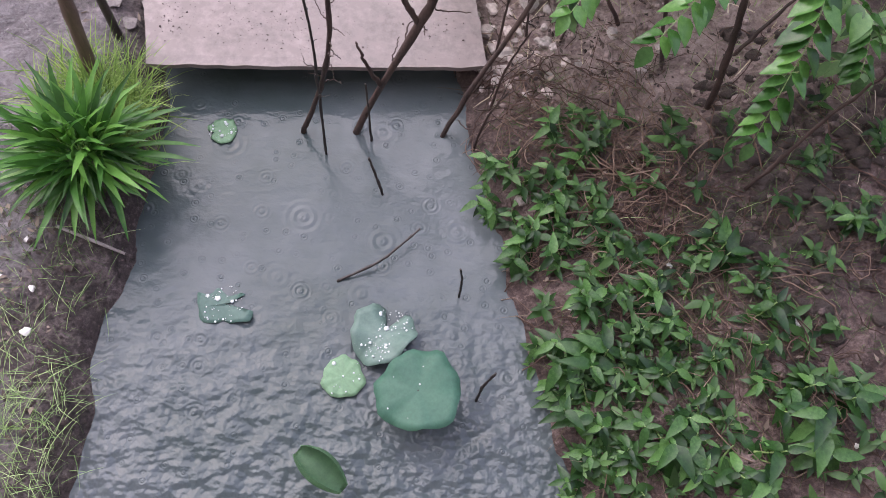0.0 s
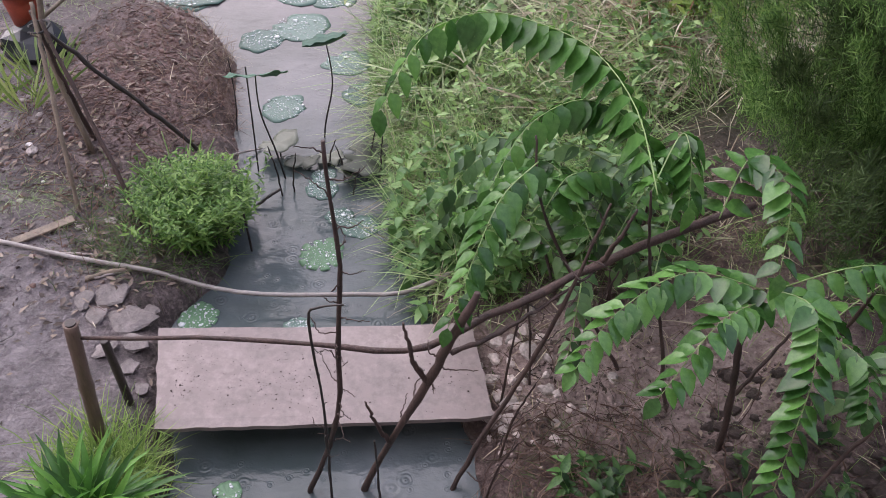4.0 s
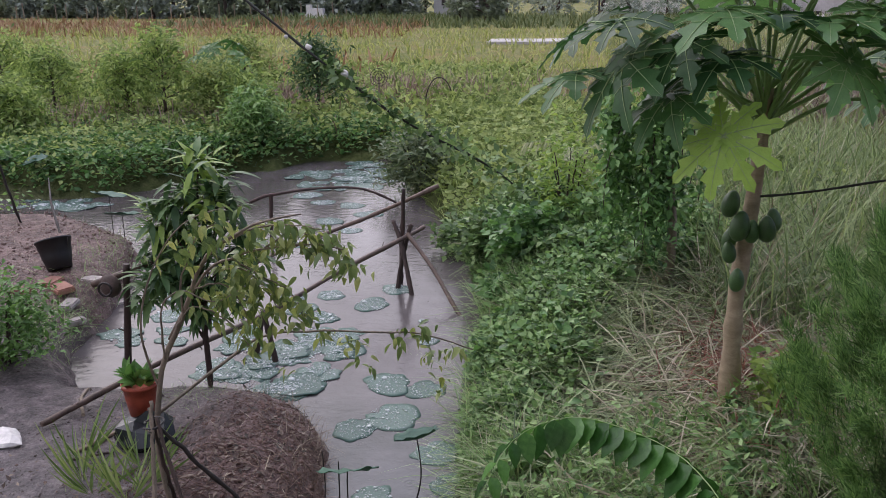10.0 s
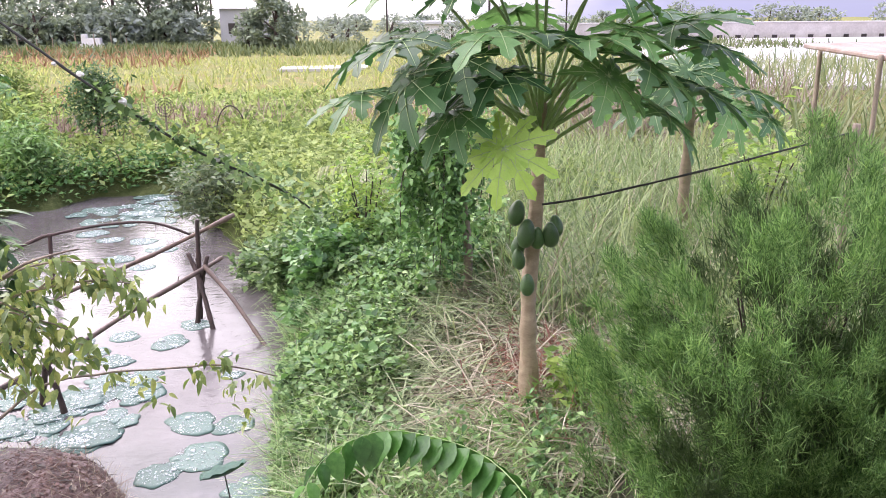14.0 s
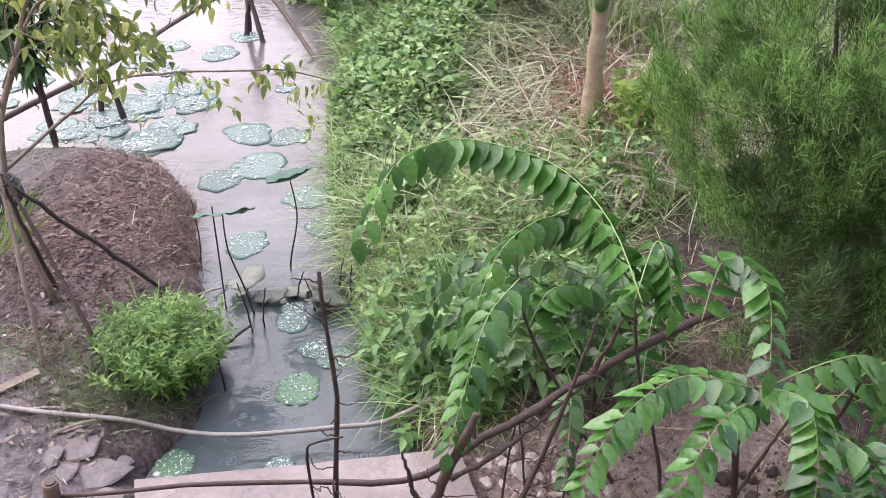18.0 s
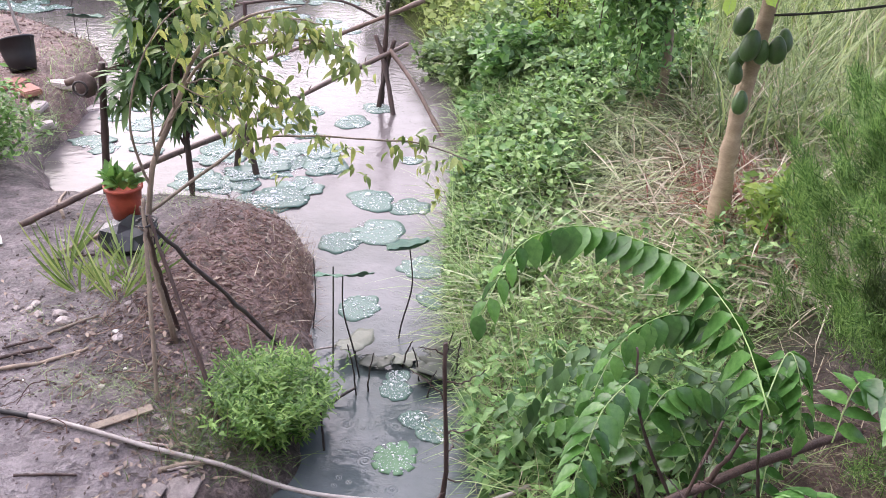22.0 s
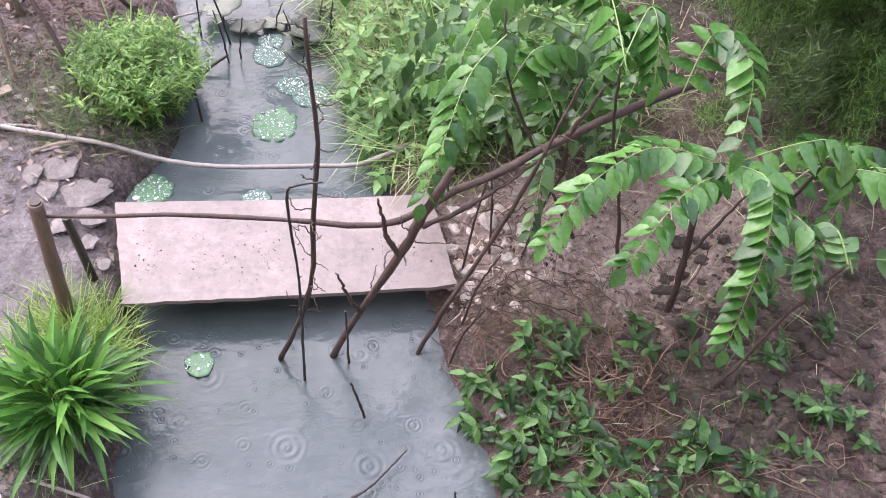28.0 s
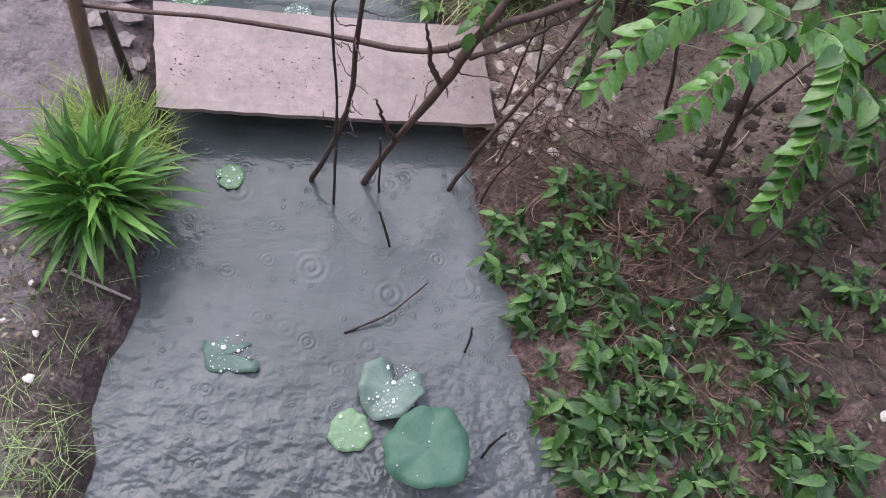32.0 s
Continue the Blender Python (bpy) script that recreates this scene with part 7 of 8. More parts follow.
for k, (x, y, sz, n, lf, m, hi) in enumerate(((0.05, 9.0, 0.5, 2600, 0.11, M_BROAD, 1.2), (-0.4, 9.5, 0.42, 2000, 0.1, M_VINE, 1.5), (0.45, 8.6, 0.4, 1500, 0.1, M_VINE, 1.0), (-0.15, 8.3, 0.32, 1100, 0.1, M_BROAD, 0.8), (0.75, 9.3, 0.45, 1500, 0.09, M_WEED, 1.5),
                                               (-0.75, 10.4, 0.4, 1500, 0.1, M_VINE, 1.2), (0.3, 10.2, 0.5, 1700, 0.1, M_VINE, 1.3), (1.6, 8.6, 0.5, 1700, 0.09, M_WEED, 1.4))):
    ball_bush("vine_thicket", "ragged thicket of broad vine leaves on the slope", x, y, sz * 0.8, n, lf * 0.9, m, small_leaf(0.75), 11 + k, "thicket", hi * 0.62, "vine thickets")
ball_bush("vine_thicket", "grey-green thicket at the far end of the pond", -1.7, 13.6, 0.6, 2600, 0.12, leaf_mat("grey_leaf", (0.07, 0.12, 0.05), (0.14, 0.2, 0.1), (0.25, 0.3, 0.16), 0.5, 0.3), small_leaf(0.4), 23, "thicket", 1.0)
ball_bush("vine_thicket", "light green thicket under the papaya", 0.45, 9.7, 0.4, 1300, 0.09, M_LIMELEAF, small_leaf(0.45), 24, "thicket", 1.9)


# tree wrapped in vines
vt = thing("vine_tree", "small tree smothered in hanging dark vines", "tree", (1.15, 7.55, gz(1.15, 7.55)))
part("trunk", tube_mesh("trunk", [(0.1, 0.05, -0.05), (0.12, 0.0, 0.5), (0.05, 0.0, 1.2), (-0.05, 0.0, 1.9)], [0.045, 0.04, 0.03, 0.02], 9, 0.003), M_PALE_BARK, vt)
r_ = np.random.default_rng(80)
VP = []
for k in range(34):
    a, d = r_.uniform(0, 6.28), r_.uniform(0.05, 0.42)
    top, low = r_.uniform(1.6, 2.2), r_.uniform(0.25, 1.1)
    m_ = 120
    z = r_.uniform(low, top, m_)
    VP.append(np.stack([d * math.cos(a) * (0.7 + 0.3 * z / 2) + r_.normal(0, 0.06, m_) - 0.08, d * math.sin(a) + r_.normal(0, 0.06, m_), z], -1))
    if k < 10:
        part("hanging_vine", tube_mesh("hanging_vine", [(d * math.cos(a) - 0.08, d * math.sin(a), low), (d * math.cos(a) - 0.05, d * math.sin(a), (low + top) / 2), (0.6 * d * math.cos(a) - 0.06, d * math.sin(a) * 0.6, top)], [0.004, 0.005, 0.006], 5), M_BARK, vt)
VP = np.concatenate(VP)
tagged(part("vine_leaves", scatter("vine_leaves", small_leaf(0.6), VP, turns(len(VP), -0.5, 0.5), r_.uniform(0.05, 0.1, len(VP))), M_BROAD, vt), kind="stuff")

# young coconut palm
def palm(name, label, x, y, trunk_h, fronds, length, leaf, material, seed, group=""):
    r = np.random.default_rng(seed)
    ob = thing(name, label, "palm", (x, y, gz(x, y)), group)
    part("trunk", tube_mesh("trunk", [(0, 0, -0.1), (0.03 * trunk_h, 0, trunk_h * 0.5), (0, 0, trunk_h)], [0.05 + 0.02 * trunk_h, 0.04 + 0.016 * trunk_h, 0.03 + 0.012 * trunk_h], 9, 0.004), M_PALE_BARK, ob)
    for k in range(fronds):
        a, rise = k * 2.4 + r.normal(0, 0.2), r.uniform(0.15, 1.25)
        c = Vector((math.cos(a), math.sin(a), 0))
        pts = [Vector((0, 0, trunk_h)), Vector((0, 0, trunk_h)) + (c * math.cos(rise) + Vector((0, 0, math.sin(rise)))) * length * 0.5,
               Vector((0, 0, trunk_h)) + c * length * (0.45 + 0.5 * math.cos(rise)) + Vector((0, 0, length * (0.75 * math.sin(rise) - 0.25)))]
        fr = part("frond", tube_mesh("frond", pts, [0.012 * length, 0.008 * length, 0.003 * length], 5), M_PETIOLE, ob)
        Q, R, S = [], [], []
        for p, d in along(pts, 26)[3:]:
            side = d.cross(Vector((0, 0, 1))).normalized()
            for sg in (1, -1):
                m = aim(p, d * 0.6 + side * sg + Vector((0, 0, -0.35)), (0, 0, 1))
                Q.append(p[:])
                R.append([list(row[:3]) for row in m[:3]])
        me = scatter("frond_blade", grass_shape(0.09, 0.3), np.array(Q), np.array(R), leaf * r.uniform(0.7, 1.1, len(Q)))
        tagged(part("frond_blade", me, material, fr), kind="stuff")
    return ob


palm("young_coconut_palm", "young coconut palm with pale feathered fronds in the creepers", 0.6, 11.4, 0.35, 9, 1.0, 0.3, leaf_mat("palm_leaf", (0.145, 0.189, 0.072), (0.261, 0.29, 0.131), (0.406, 0.42, 0.203), 0.5, 0.3), 90)


# ---- papaya ----
def papaya_leaf(seed, radius=1.0):
    """A palmate leaf of nine long lobes, each cut again into pointed side lobes, drooping at the rim."""
    r = np.random.default_rng(seed)
    V, F = [], []
    bm = bmesh.new()
    lobes, steps = 9, 26
    for k in range(lobes):
        a = (k - (lobes - 1) / 2) / lobes * 2 * math.pi * 0.98 + r.normal(0, 0.05)
        L = radius * (0.72 + 0.3 * math.cos(a * 0.5) ** 2) * r.uniform(0.9, 1.08)
        sag, twist = r.uniform(0.15, 0.5), r.normal(0, 0.15)
        ca, sa = math.cos(a), math.sin(a)

        def place(u, w, k2):
            x, y = u * L + k2 * abs(w), w
            q = math.hypot(x, y)
            return (x * ca - y * sa, x * sa + y * ca, -sag * q * q / radius + 0.28 * abs(w) + twist * w + 0.004 * k)

        base = len(V)
        for s in range(steps + 1):
            u = s / steps
            body = math.sin(math.pi * min(1.0, 0.13 + 0.87 * u)) ** 0.75 if u < 0.999 else 0.0
            # three pairs of side lobes, pointed and swept forward
            ph = (u * 4.2) % 1.0
            tooth = 0.36 + 0.64 * (ph ** 1.4 if ph < 0.8 else (1 - ph) * 4 * 0.9)
            w = L * 0.28 * body * (tooth if u > 0.2 else 0.5 + 0.5 * (1 - u / 0.2) * 0.4)
            V += [place(u, w, 0.35), place(u, 0, 0), place(u, -w, 0.35)]
        for s in range(steps):
            b = base + 3 * s
            F += [(b, b + 1, b + 4, b + 3), (b + 1, b + 2, b + 5, b + 4)]
        tmp = tube_mesh("tmp", [Vector(place(u, 0, 0)) + Vector((0, 0, 0.012 * radius)) for u in (0.0, 0.35, 0.7, 0.96)], [0.012 * radius, 0.008 * radius, 0.005 * radius, 0.002 * radius], 4)
        bm.from_mesh(tmp)
        for u0 in (0.22, 0.46):
            for sg in (1, -1):
                tmp = tube_mesh("tmp", [Vector(place(u0, 0, 0)) + Vector((0, 0, 0.012 * radius)), Vector(place(u0 + 0.1, sg * 0.2 * L, 0.2)) + Vector((0, 0, 0.01 * radius))], [0.005 * radius, 0.002 * radius], 4)
                bm.from_mesh(tmp)
    me = raw_mesh("leaf_blade", V, F, True)
    ribs = bpy.data.meshes.new("leaf_rib")
    bm.to_mesh(ribs)
    bm.free()
    return me, ribs


PLEAF = [papaya_leaf(s) for s in (1, 2, 3)]


def papaya(name, label, x, y, trunk, leaves, leaf_r, fruit, light_leaf=-1, group=""):
    g = gz(x, y)
    ob = thing(name, label, "papaya tree", (x, y, g), group)
    b = Vector((x, y, g))
    part("trunk", tube_mesh("trunk", [Vector(p) - b for p in trunk[0]], trunk[1], 14, 0.001, [(k / 16, 0.05, 0.012) for k in range(1, 16)]), M_TRUNK, ob)
    top = Vector(trunk[0][-1]) - b
    for k, (lx, ly, lz, s) in enumerate(leaves):
        e = Vector((lx, ly, lz)) - b
        st = top - Vector((0, 0, 0.35 * rng.uniform(0, 1)))
        mid = st.lerp(e, 0.5) + Vector((0, 0, 0.12))
        pet = part("petiole", tube_mesh("petiole", [st, mid, e], [0.014, 0.011, 0.008], 7), M_PETIOLE, ob)
        blade, ribs = PLEAF[k % 3]
        lf = bpy.data.objects.new("leaf_blade", blade if k != light_leaf else blade.copy())
        scene.collection.objects.link(lf)
        if not lf.data.materials:
            lf.data.materials.append(M_PAPAYA_LIGHT if k == light_leaf else M_PAPAYA)
        elif k == light_leaf:
            lf.data.materials[0] = M_PAPAYA_LIGHT
        if not ribs.materials:
            ribs.materials.append(M_RIB)
        out = e - st
        out.z = 0
        out = out.normalized() if out.length > 0.05 else Vector((0, -1, 0))
        lean = (rng.uniform(0.2, 1.1) if e.z + b.z < 3.0 else rng.uniform(-0.35, 0.5)) if k != light_leaf else 1.6
        m = aim(e, out + Vector((0, 0, -lean)), (out.x * lean, out.y * lean, 1), leaf_r * s)
        lf.parent = pet
        lf.matrix_basis = m
        rb = new("leaf_rib", ribs)
        rb.parent = pet
        rb.matrix_basis = m
    for k, (fx, fy, fz, s, tilt) in enumerate(fruit):
        bm = bmesh.new()
        s *= 0.72
        bmesh.ops.create_uvsphere(bm, u_segments=16, v_segments=12, radius=1.0)
        for v in bm.verts:
            ang = math.atan2(v.co.y, v.co.x)
            k2 = (1 + 0.04 * math.cos(5 * ang)) * (1 - 0.18 * v.co.z)
            v.co = Vector((v.co.x * k2 * s, v.co.y * k2 * s, v.co.z * s * 1.65))
        for f in bm.faces:
            f.smooth = True
        fr = part("fruit", bm, M_FRUIT, ob)
        fr.location, fr.rotation_euler = Vector((fx, fy, fz)) - b, (tilt, tilt * 0.6, k)
    return ob


papaya("papaya_tree", "papaya tree with pale trunk, green fruit and big lobed leaves", 1.31, 5.35,
       ([(1.31, 5.35, 0.3), (1.29, 5.35, 0.8), (1.28, 5.36, 1.4), (1.32, 5.37, 2.0), (1.34, 5.38, 2.62)], [0.062, 0.056, 0.05, 0.045, 0.036]),
       [(1.0, 4.86, 2.42, 0.78), (0.5, 5.1, 2.8, 1.0), (0.98, 5.0, 3.05, 0.95), (1.33, 5.25, 3.44, 1.0), (1.9, 5.1, 2.86, 1.0), (1.63, 5.2, 3.34, 0.95), (2.12, 5.25, 3.08, 1.0), (0.62, 5.5, 3.36, 1.0),
        (1.75, 5.55, 3.42, 1.0), (2.2, 5.7, 3.15, 1.0), (0.85, 5.9, 2.8, 1.0), (1.8, 5.9, 2.7, 1.0), (1.3, 5.9, 3.15, 1.0), (2.3, 5.3, 2.7, 0.9), (1.05, 5.6, 3.42, 0.95), (0.3, 5.5, 2.95, 0.85),
        (0.25, 5.25, 2.7, 0.8), (1.2, 5.1, 3.5, 0.85), (2.4, 5.4, 2.95, 0.9), (0.75, 5.05, 2.62, 0.8), (1.5, 5.0, 3.0, 0.85), (0.9, 5.3, 3.32, 0.9), (1.95, 5.0, 3.32, 0.85), (2.05, 5.15, 2.55, 0.8),
        (0.45, 5.0, 3.0, 0.8), (1.25, 5.0, 3.02, 0.8), (1.0, 4.95, 2.82, 0.8), (1.6, 4.95, 2.8, 0.8), (1.75, 5.0, 3.05, 0.8), (0.78, 4.95, 2.9, 0.75)], 0.45,
       [(1.17, 5.27, 1.96, 0.072, 0.2), (1.22, 5.22, 1.84, 0.078, 0.1), (1.38, 5.24, 1.82, 0.072, -0.2), (1.3, 5.25, 1.8, 0.06, 0.0), (1.19, 5.28, 1.66, 0.058, 0.15), (1.24, 5.24, 1.5, 0.062, 0.0), (1.43, 5.3, 1.86, 0.06, -0.3), (1.2, 5.33, 1.74, 0.06, 0.2)], 0)
papaya("papaya_tree", "smaller papaya tree standing in the tall grass", 3.95, 9.0, ([(3.95, 9.0, 0.4), (3.95, 9.0, 1.2), (3.96, 9.0, 2.25)], [0.07, 0.06, 0.045]),
       [(3.4, 8.7, 2.3, 1), (4.5, 8.8, 2.35, 1), (3.7, 8.5, 2.6, 1), (4.3, 9.2, 2.65, 1), (3.5, 9.3, 2.6, 1), (4.1, 8.4, 2.2, 0.9), (3.2, 9.0, 2.5, 0.9), (4.6, 8.5, 2.1, .9)], 0.5, [], -1)


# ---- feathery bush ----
# older inner foliage, with the shade deep in the bush put into its colour
M_SHADEFEATHER = leaf_mat("shaded_old_feathery_leaf", (0.022, 0.05, 0.013), (0.06, 0.115, 0.03), (0.125, 0.2, 0.06), 0.6, 0.2, True, 3)
fb = thing("feathery_bush", "tall feathery bright green bush of thread-like foliage", "bush", (2.25, 3.85, gz(2.25, 3.85)))
r_ = np.random.default_rng(91)
THREAD = (np.array([(0, 0.03, 0), (0, -0.03, 0), (0.55, 0.024, -0.1), (0.55, -0.024, -0.1), (1, 0, -0.3)]), np.array([(0, 1, 3), (0, 3, 2), (2, 3, 4)]))
for k in range(9):
    a, u = k * 2.39996, math.sqrt((k + 0.5) / 9)
    part("stem", tube_mesh("stem", [(0.12 * math.cos(a), 0.12 * math.sin(a), -0.05), (0.4 * u * math.cos(a), 0.4 * u * math.sin(a), 0.9), (0.55 * u * math.cos(a), 0.55 * u * math.sin(a), 1.35)], [0.014, 0.009, 0.004], 5, 0.004), M_BARK, fb)

def plume(c, way, ln, count, wide, material):
    """A soft spray of threads that point along its own axis."""
    tip = c + way * ln + np.array((way[0], way[1], -0.25)) * ln * 0.3
    u = r_.uniform(0, 1, count) ** 0.8
    pos = c + (tip - c) * u[:, None] + r_.normal(0, 1, (count, 3)) * (wide * (1.05 - 0.85 * u))[:, None]
    x = way + r_.normal(0, 0.5, (count, 3))
    x /= np.linalg.norm(x, axis=1)[:, None]
    y = np.cross(r_.normal(0, 1, (count, 3)), x)
    y /= np.linalg.norm(y, axis=1)[:, None]
    me = scatter("plume", THREAD, pos, np.stack([x, y, np.cross(x, y)], -1), r_.uniform(0.038, 0.077, count))
    tagged(part("plume", me, material, fb), kind="stuff")


for k in range(470):
    d = r_.normal(0, 1, 3)
    d /= np.linalg.norm(d)
    if d[1] > 0.55:
        d[1] = -d[1]
    out = r_.uniform(0.78, 1.0) if k % 3 else r_.uniform(0.3, 0.75)
    lob = 1 + 0.14 * math.sin(5 * d[0] + 1) * math.cos(4 * d[2] + 2) + 0.1 * math.sin(9 * d[1])
    c = np.array((d[0] * 0.94 * out * lob + 0.02, d[1] * 0.84 * out * lob, 0.78 + d[2] * 0.98 * out * lob))
    if c[2] < 0.02:
        c[2] = r_.uniform(0.03, 0.4)
    way = np.array((d[0] * 0.55, d[1] * 0.55, 1.0 + r_.normal(0, 0.25)))
    way /= np.linalg.norm(way)
    # inner plumes and some low ones get the colour with shade painted in
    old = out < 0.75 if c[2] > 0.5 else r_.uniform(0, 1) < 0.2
    plume(c, way, r_.uniform(0.2, 0.36), 390, 0.065, M_SHADEFEATHER if old else M_FEATHER)
for k in range(75):
    c = np.array((r_.uniform(-0.75, 0.6), r_.uniform(-0.95, -0.35), r_.uniform(-0.05, 0.5)))
    way = np.array((r_.normal(-0.1, 0.35), -0.35 + r_.normal(0, 0.2), 1.0))
    # every third skirt plume carries the painted shade as well
    plume(c, way / np.linalg.norm(way), r_.uniform(0.18, 0.3), 300, 0.07, M_FEATHER if k % 3 else M_SHADEFEATHER)
ball_bush("lime_shrub", "small shrub with yellow-green leaves beside the papaya", 1.62, 5.2, 0.24, 620, 0.09, M_LIMELEAF, small_leaf(0.45), 15, "shrub", 1.1)
ball_bush("yellow_shrub", "yellow-green shrub at the edge of the tall grass", 5.2, 9.5, 0.6, 900, 0.14, M_LIMELEAF, small_leaf(0.4), 16, "shrub", 1.3)

# rope with vines, from the upper left down to the thicket and on to the papaya
ROPE = [(-3.6, 7.0, 4.25), (-2.95, 7.0, 3.68), (-2.33, 7.0, 3.17), (-1.65, 7.0, 2.62), (-0.94, 7.0, 2.13), (-0.45, 7.6, 1.75), (-0.1, 8.7, 1.25)]
rope = stem_thing("vine_rope", "dark twisted rope strung down to the thicket", "rope", ROPE, [0.011] * len(ROPE), M_WIRE, 6, 0.003)
rp = Vector(ROPE[0])
stem_thing("tie_rope", "thin dark rope tied to the papaya trunk", "rope", [(1.34, 5.3, 2.0), (1.6, 5.3, 2.03), (1.93, 5.3, 2.09), (2.48, 5.3, 2.2), (3.4, 5.3, 2.4)], [0.008] * 5, M_WIRE, 6, 0.001)
stem_thing("rope_pole", "grey post in the tall grass holding the rope", "pole", [(3.41, 5.32, 0.3), (3.4, 5.31, 1.4), (3.4, 5.3, 2.45)], [0.03, 0.028, 0.025], M_PALE_BARK, 8)
for k, u in enumerate((0.43, 0.47, 0.54, 0.62, 0.7)):
    p, d = along([Vector(q) - rp for q in ROPE], 101)[int(u * 100)]
    bm = lump("blossom", 500 + k, 0.02 + 0.008 * (k % 3), 0.8)
    ob = part("blossom", bm, M_WHITE, rope, "white blossom")
    ob.location = p + Vector((0.04 * (k % 2), 0, 0.03 * (k % 3) - 0.02))
r_ = np.random.default_rng(95)
VL = np.array([p[:] for p, d in along([Vector(q) - rp for q in ROPE[3:]], 160)])
VL = np.repeat(VL, 3, 0) + r_.normal(0, 0.05, (480, 3)) * np.linspace(0.3, 2.2, 480)[:, None]
tagged(part("vine_leaves", scatter("vine_leaves", small_leaf(0.7), VL, turns(len(VL), 0, 0.6), r_.uniform(0.05, 0.1, len(VL))), M_VINE, rope), kind="stuff")

# ---- far bank and field ----
P = box_area(30000, -14, -2.4, 12.6, 18.0, 110, 0.0)
P = P[P[:, 0] < -2.6 + 0.2 * (P[:, 1] - 14)]
mass("bank_creeper", "dark creeping leaves along the far shore", P, small_leaf(0.7), 0.06, 0.14, M_BROAD, 0.3, 0.1, 0.5, lift=1.0)
mass("bank_sprouts", "lighter leaves over the far creepers", P[::4], small_leaf(0.6), 0.06, 0.15, M_FARVINE, 0.8, 0.3, 0.4, lift=1.5)
P = box_area(7000, -14, -4.6, 8.8, 10.8, 111, 0.0)
grass("mound_straw", "brown straw on the far mound", P[:2500], 0.08, 0.22, M_RUNNER, FINE_GRASS, 0.3, 0.5)
mass("mound_weeds", "weeds on the far mound", P[P[:, 0] < -6.5][:1500], small_leaf(0.6), 0.06, 0.14, M_WEED, 0.3, 0.3, 0.4)
FIELD = leaf_mat("field_grass", (0.17, 0.23, 0.06), (0.34, 0.38, 0.11), (0.5, 0.49, 0.2), 0.7, 0.35, True, 0.15, 0.05)
P = box_area(26000, -26, 0.5, 16.5, 30, 160, 0.3)
mass("field_weeds", "low green weeds between the far bank and the field", P, small_leaf(0.5), 0.1, 0.26, M_FARVINE, 0.2, 0.4, 0.5, lift=1.3)
P = np.concatenate([box_area(15000, -26, 8, 17, 34, 112, 0.3), box_area(9000, -45, 14, 30, 62, 113, 0.3)])
grass("field_grass", "yellow-green grass of the open field", P[:15000], 0.15, 0.45, FIELD, grass_shape(0.08, 0.5), 1.15, 0.35)
grass("field_grass", "yellow-green grass of the farther field", P[15000:], 0.25, 0.6, FIELD, grass_shape(0.14, 0.5), 1.15, 0.35)
P = np.concatenate([area(700, -6.2, 20.5, 0.6, 0.5, 0.3, 114), area(900, -3.2, 23.0, 1.3, 1.0, 0.3, 115), area(900, -8.5, 17.0, 1.8, 0.6, 0.3, 116), area(500, 2.0, 24, 1.5, 1.5, 0.3, 118)])
grass("pink_grass", "pinkish seeding grass in patches", P, 0.35, 0.8, M_PINK, grass_shape(0.05, 0.35), 1.15, 0.35)
RED = leaf_mat("russet_weeds", (0.21, 0.11, 0.06), (0.34, 0.19, 0.105), (0.44, 0.28, 0.16), 0.7, 0.1, shine=0.05)
grass("russet_weeds", "russet weeds in a band across the field", np.concatenate([box_area(6000, -70, -8, 52, 78, 119, 0.3), box_area(500, -14, -5, 24, 34, 125, .3)]), 0.4, 0.9, RED, grass_shape(0.14, 0.3), 0.9, 0.5)
grass("far_reeds", "rank grass along the far edge of the field", box_area(9000, -30, 45, 66, 96, 120, 0.3), 0.35, 0.95, leaf_mat("reed", (0.09, 0.125, 0.05), (0.15, 0.19, 0.08), (0.22, 0.25, 0.12), 0.7, 0.15, True, 0.1, 0.05), grass_shape(0.2, 0.4), 1.2, 0.3)
grass("rough_grass", "tall rough grass towards the road", box_area(9000, 4, 30, 13, 46, 121, 0.3), 0.5, 1.3, leaf_mat("rough_grass", (0.1, 0.15, 0.05), (0.2, 0.24, 0.1), (0.33, 0.34, 0.18), 0.6, 0.3, True, 0.2), grass_shape(0.06, 0.4), 1.15, 0.35)
grass("brown_scrub", "brown dead scrub by the yard", np.concatenate([area(1500, 11.5, 27, 2.2, 3, 0.3, 122), area(900, 7.0, 19, 1.2, 1.2, 0.3, 123)]), 0.5, 1.4, leaf_mat("dead_scrub", (0.16, 0.12, 0.1), (0.26, 0.2, 0.17), (0.36, 0.3, 0.26), 0.7, 0.2), grass_shape(0.04, 0.3), 1.25, 0.35)


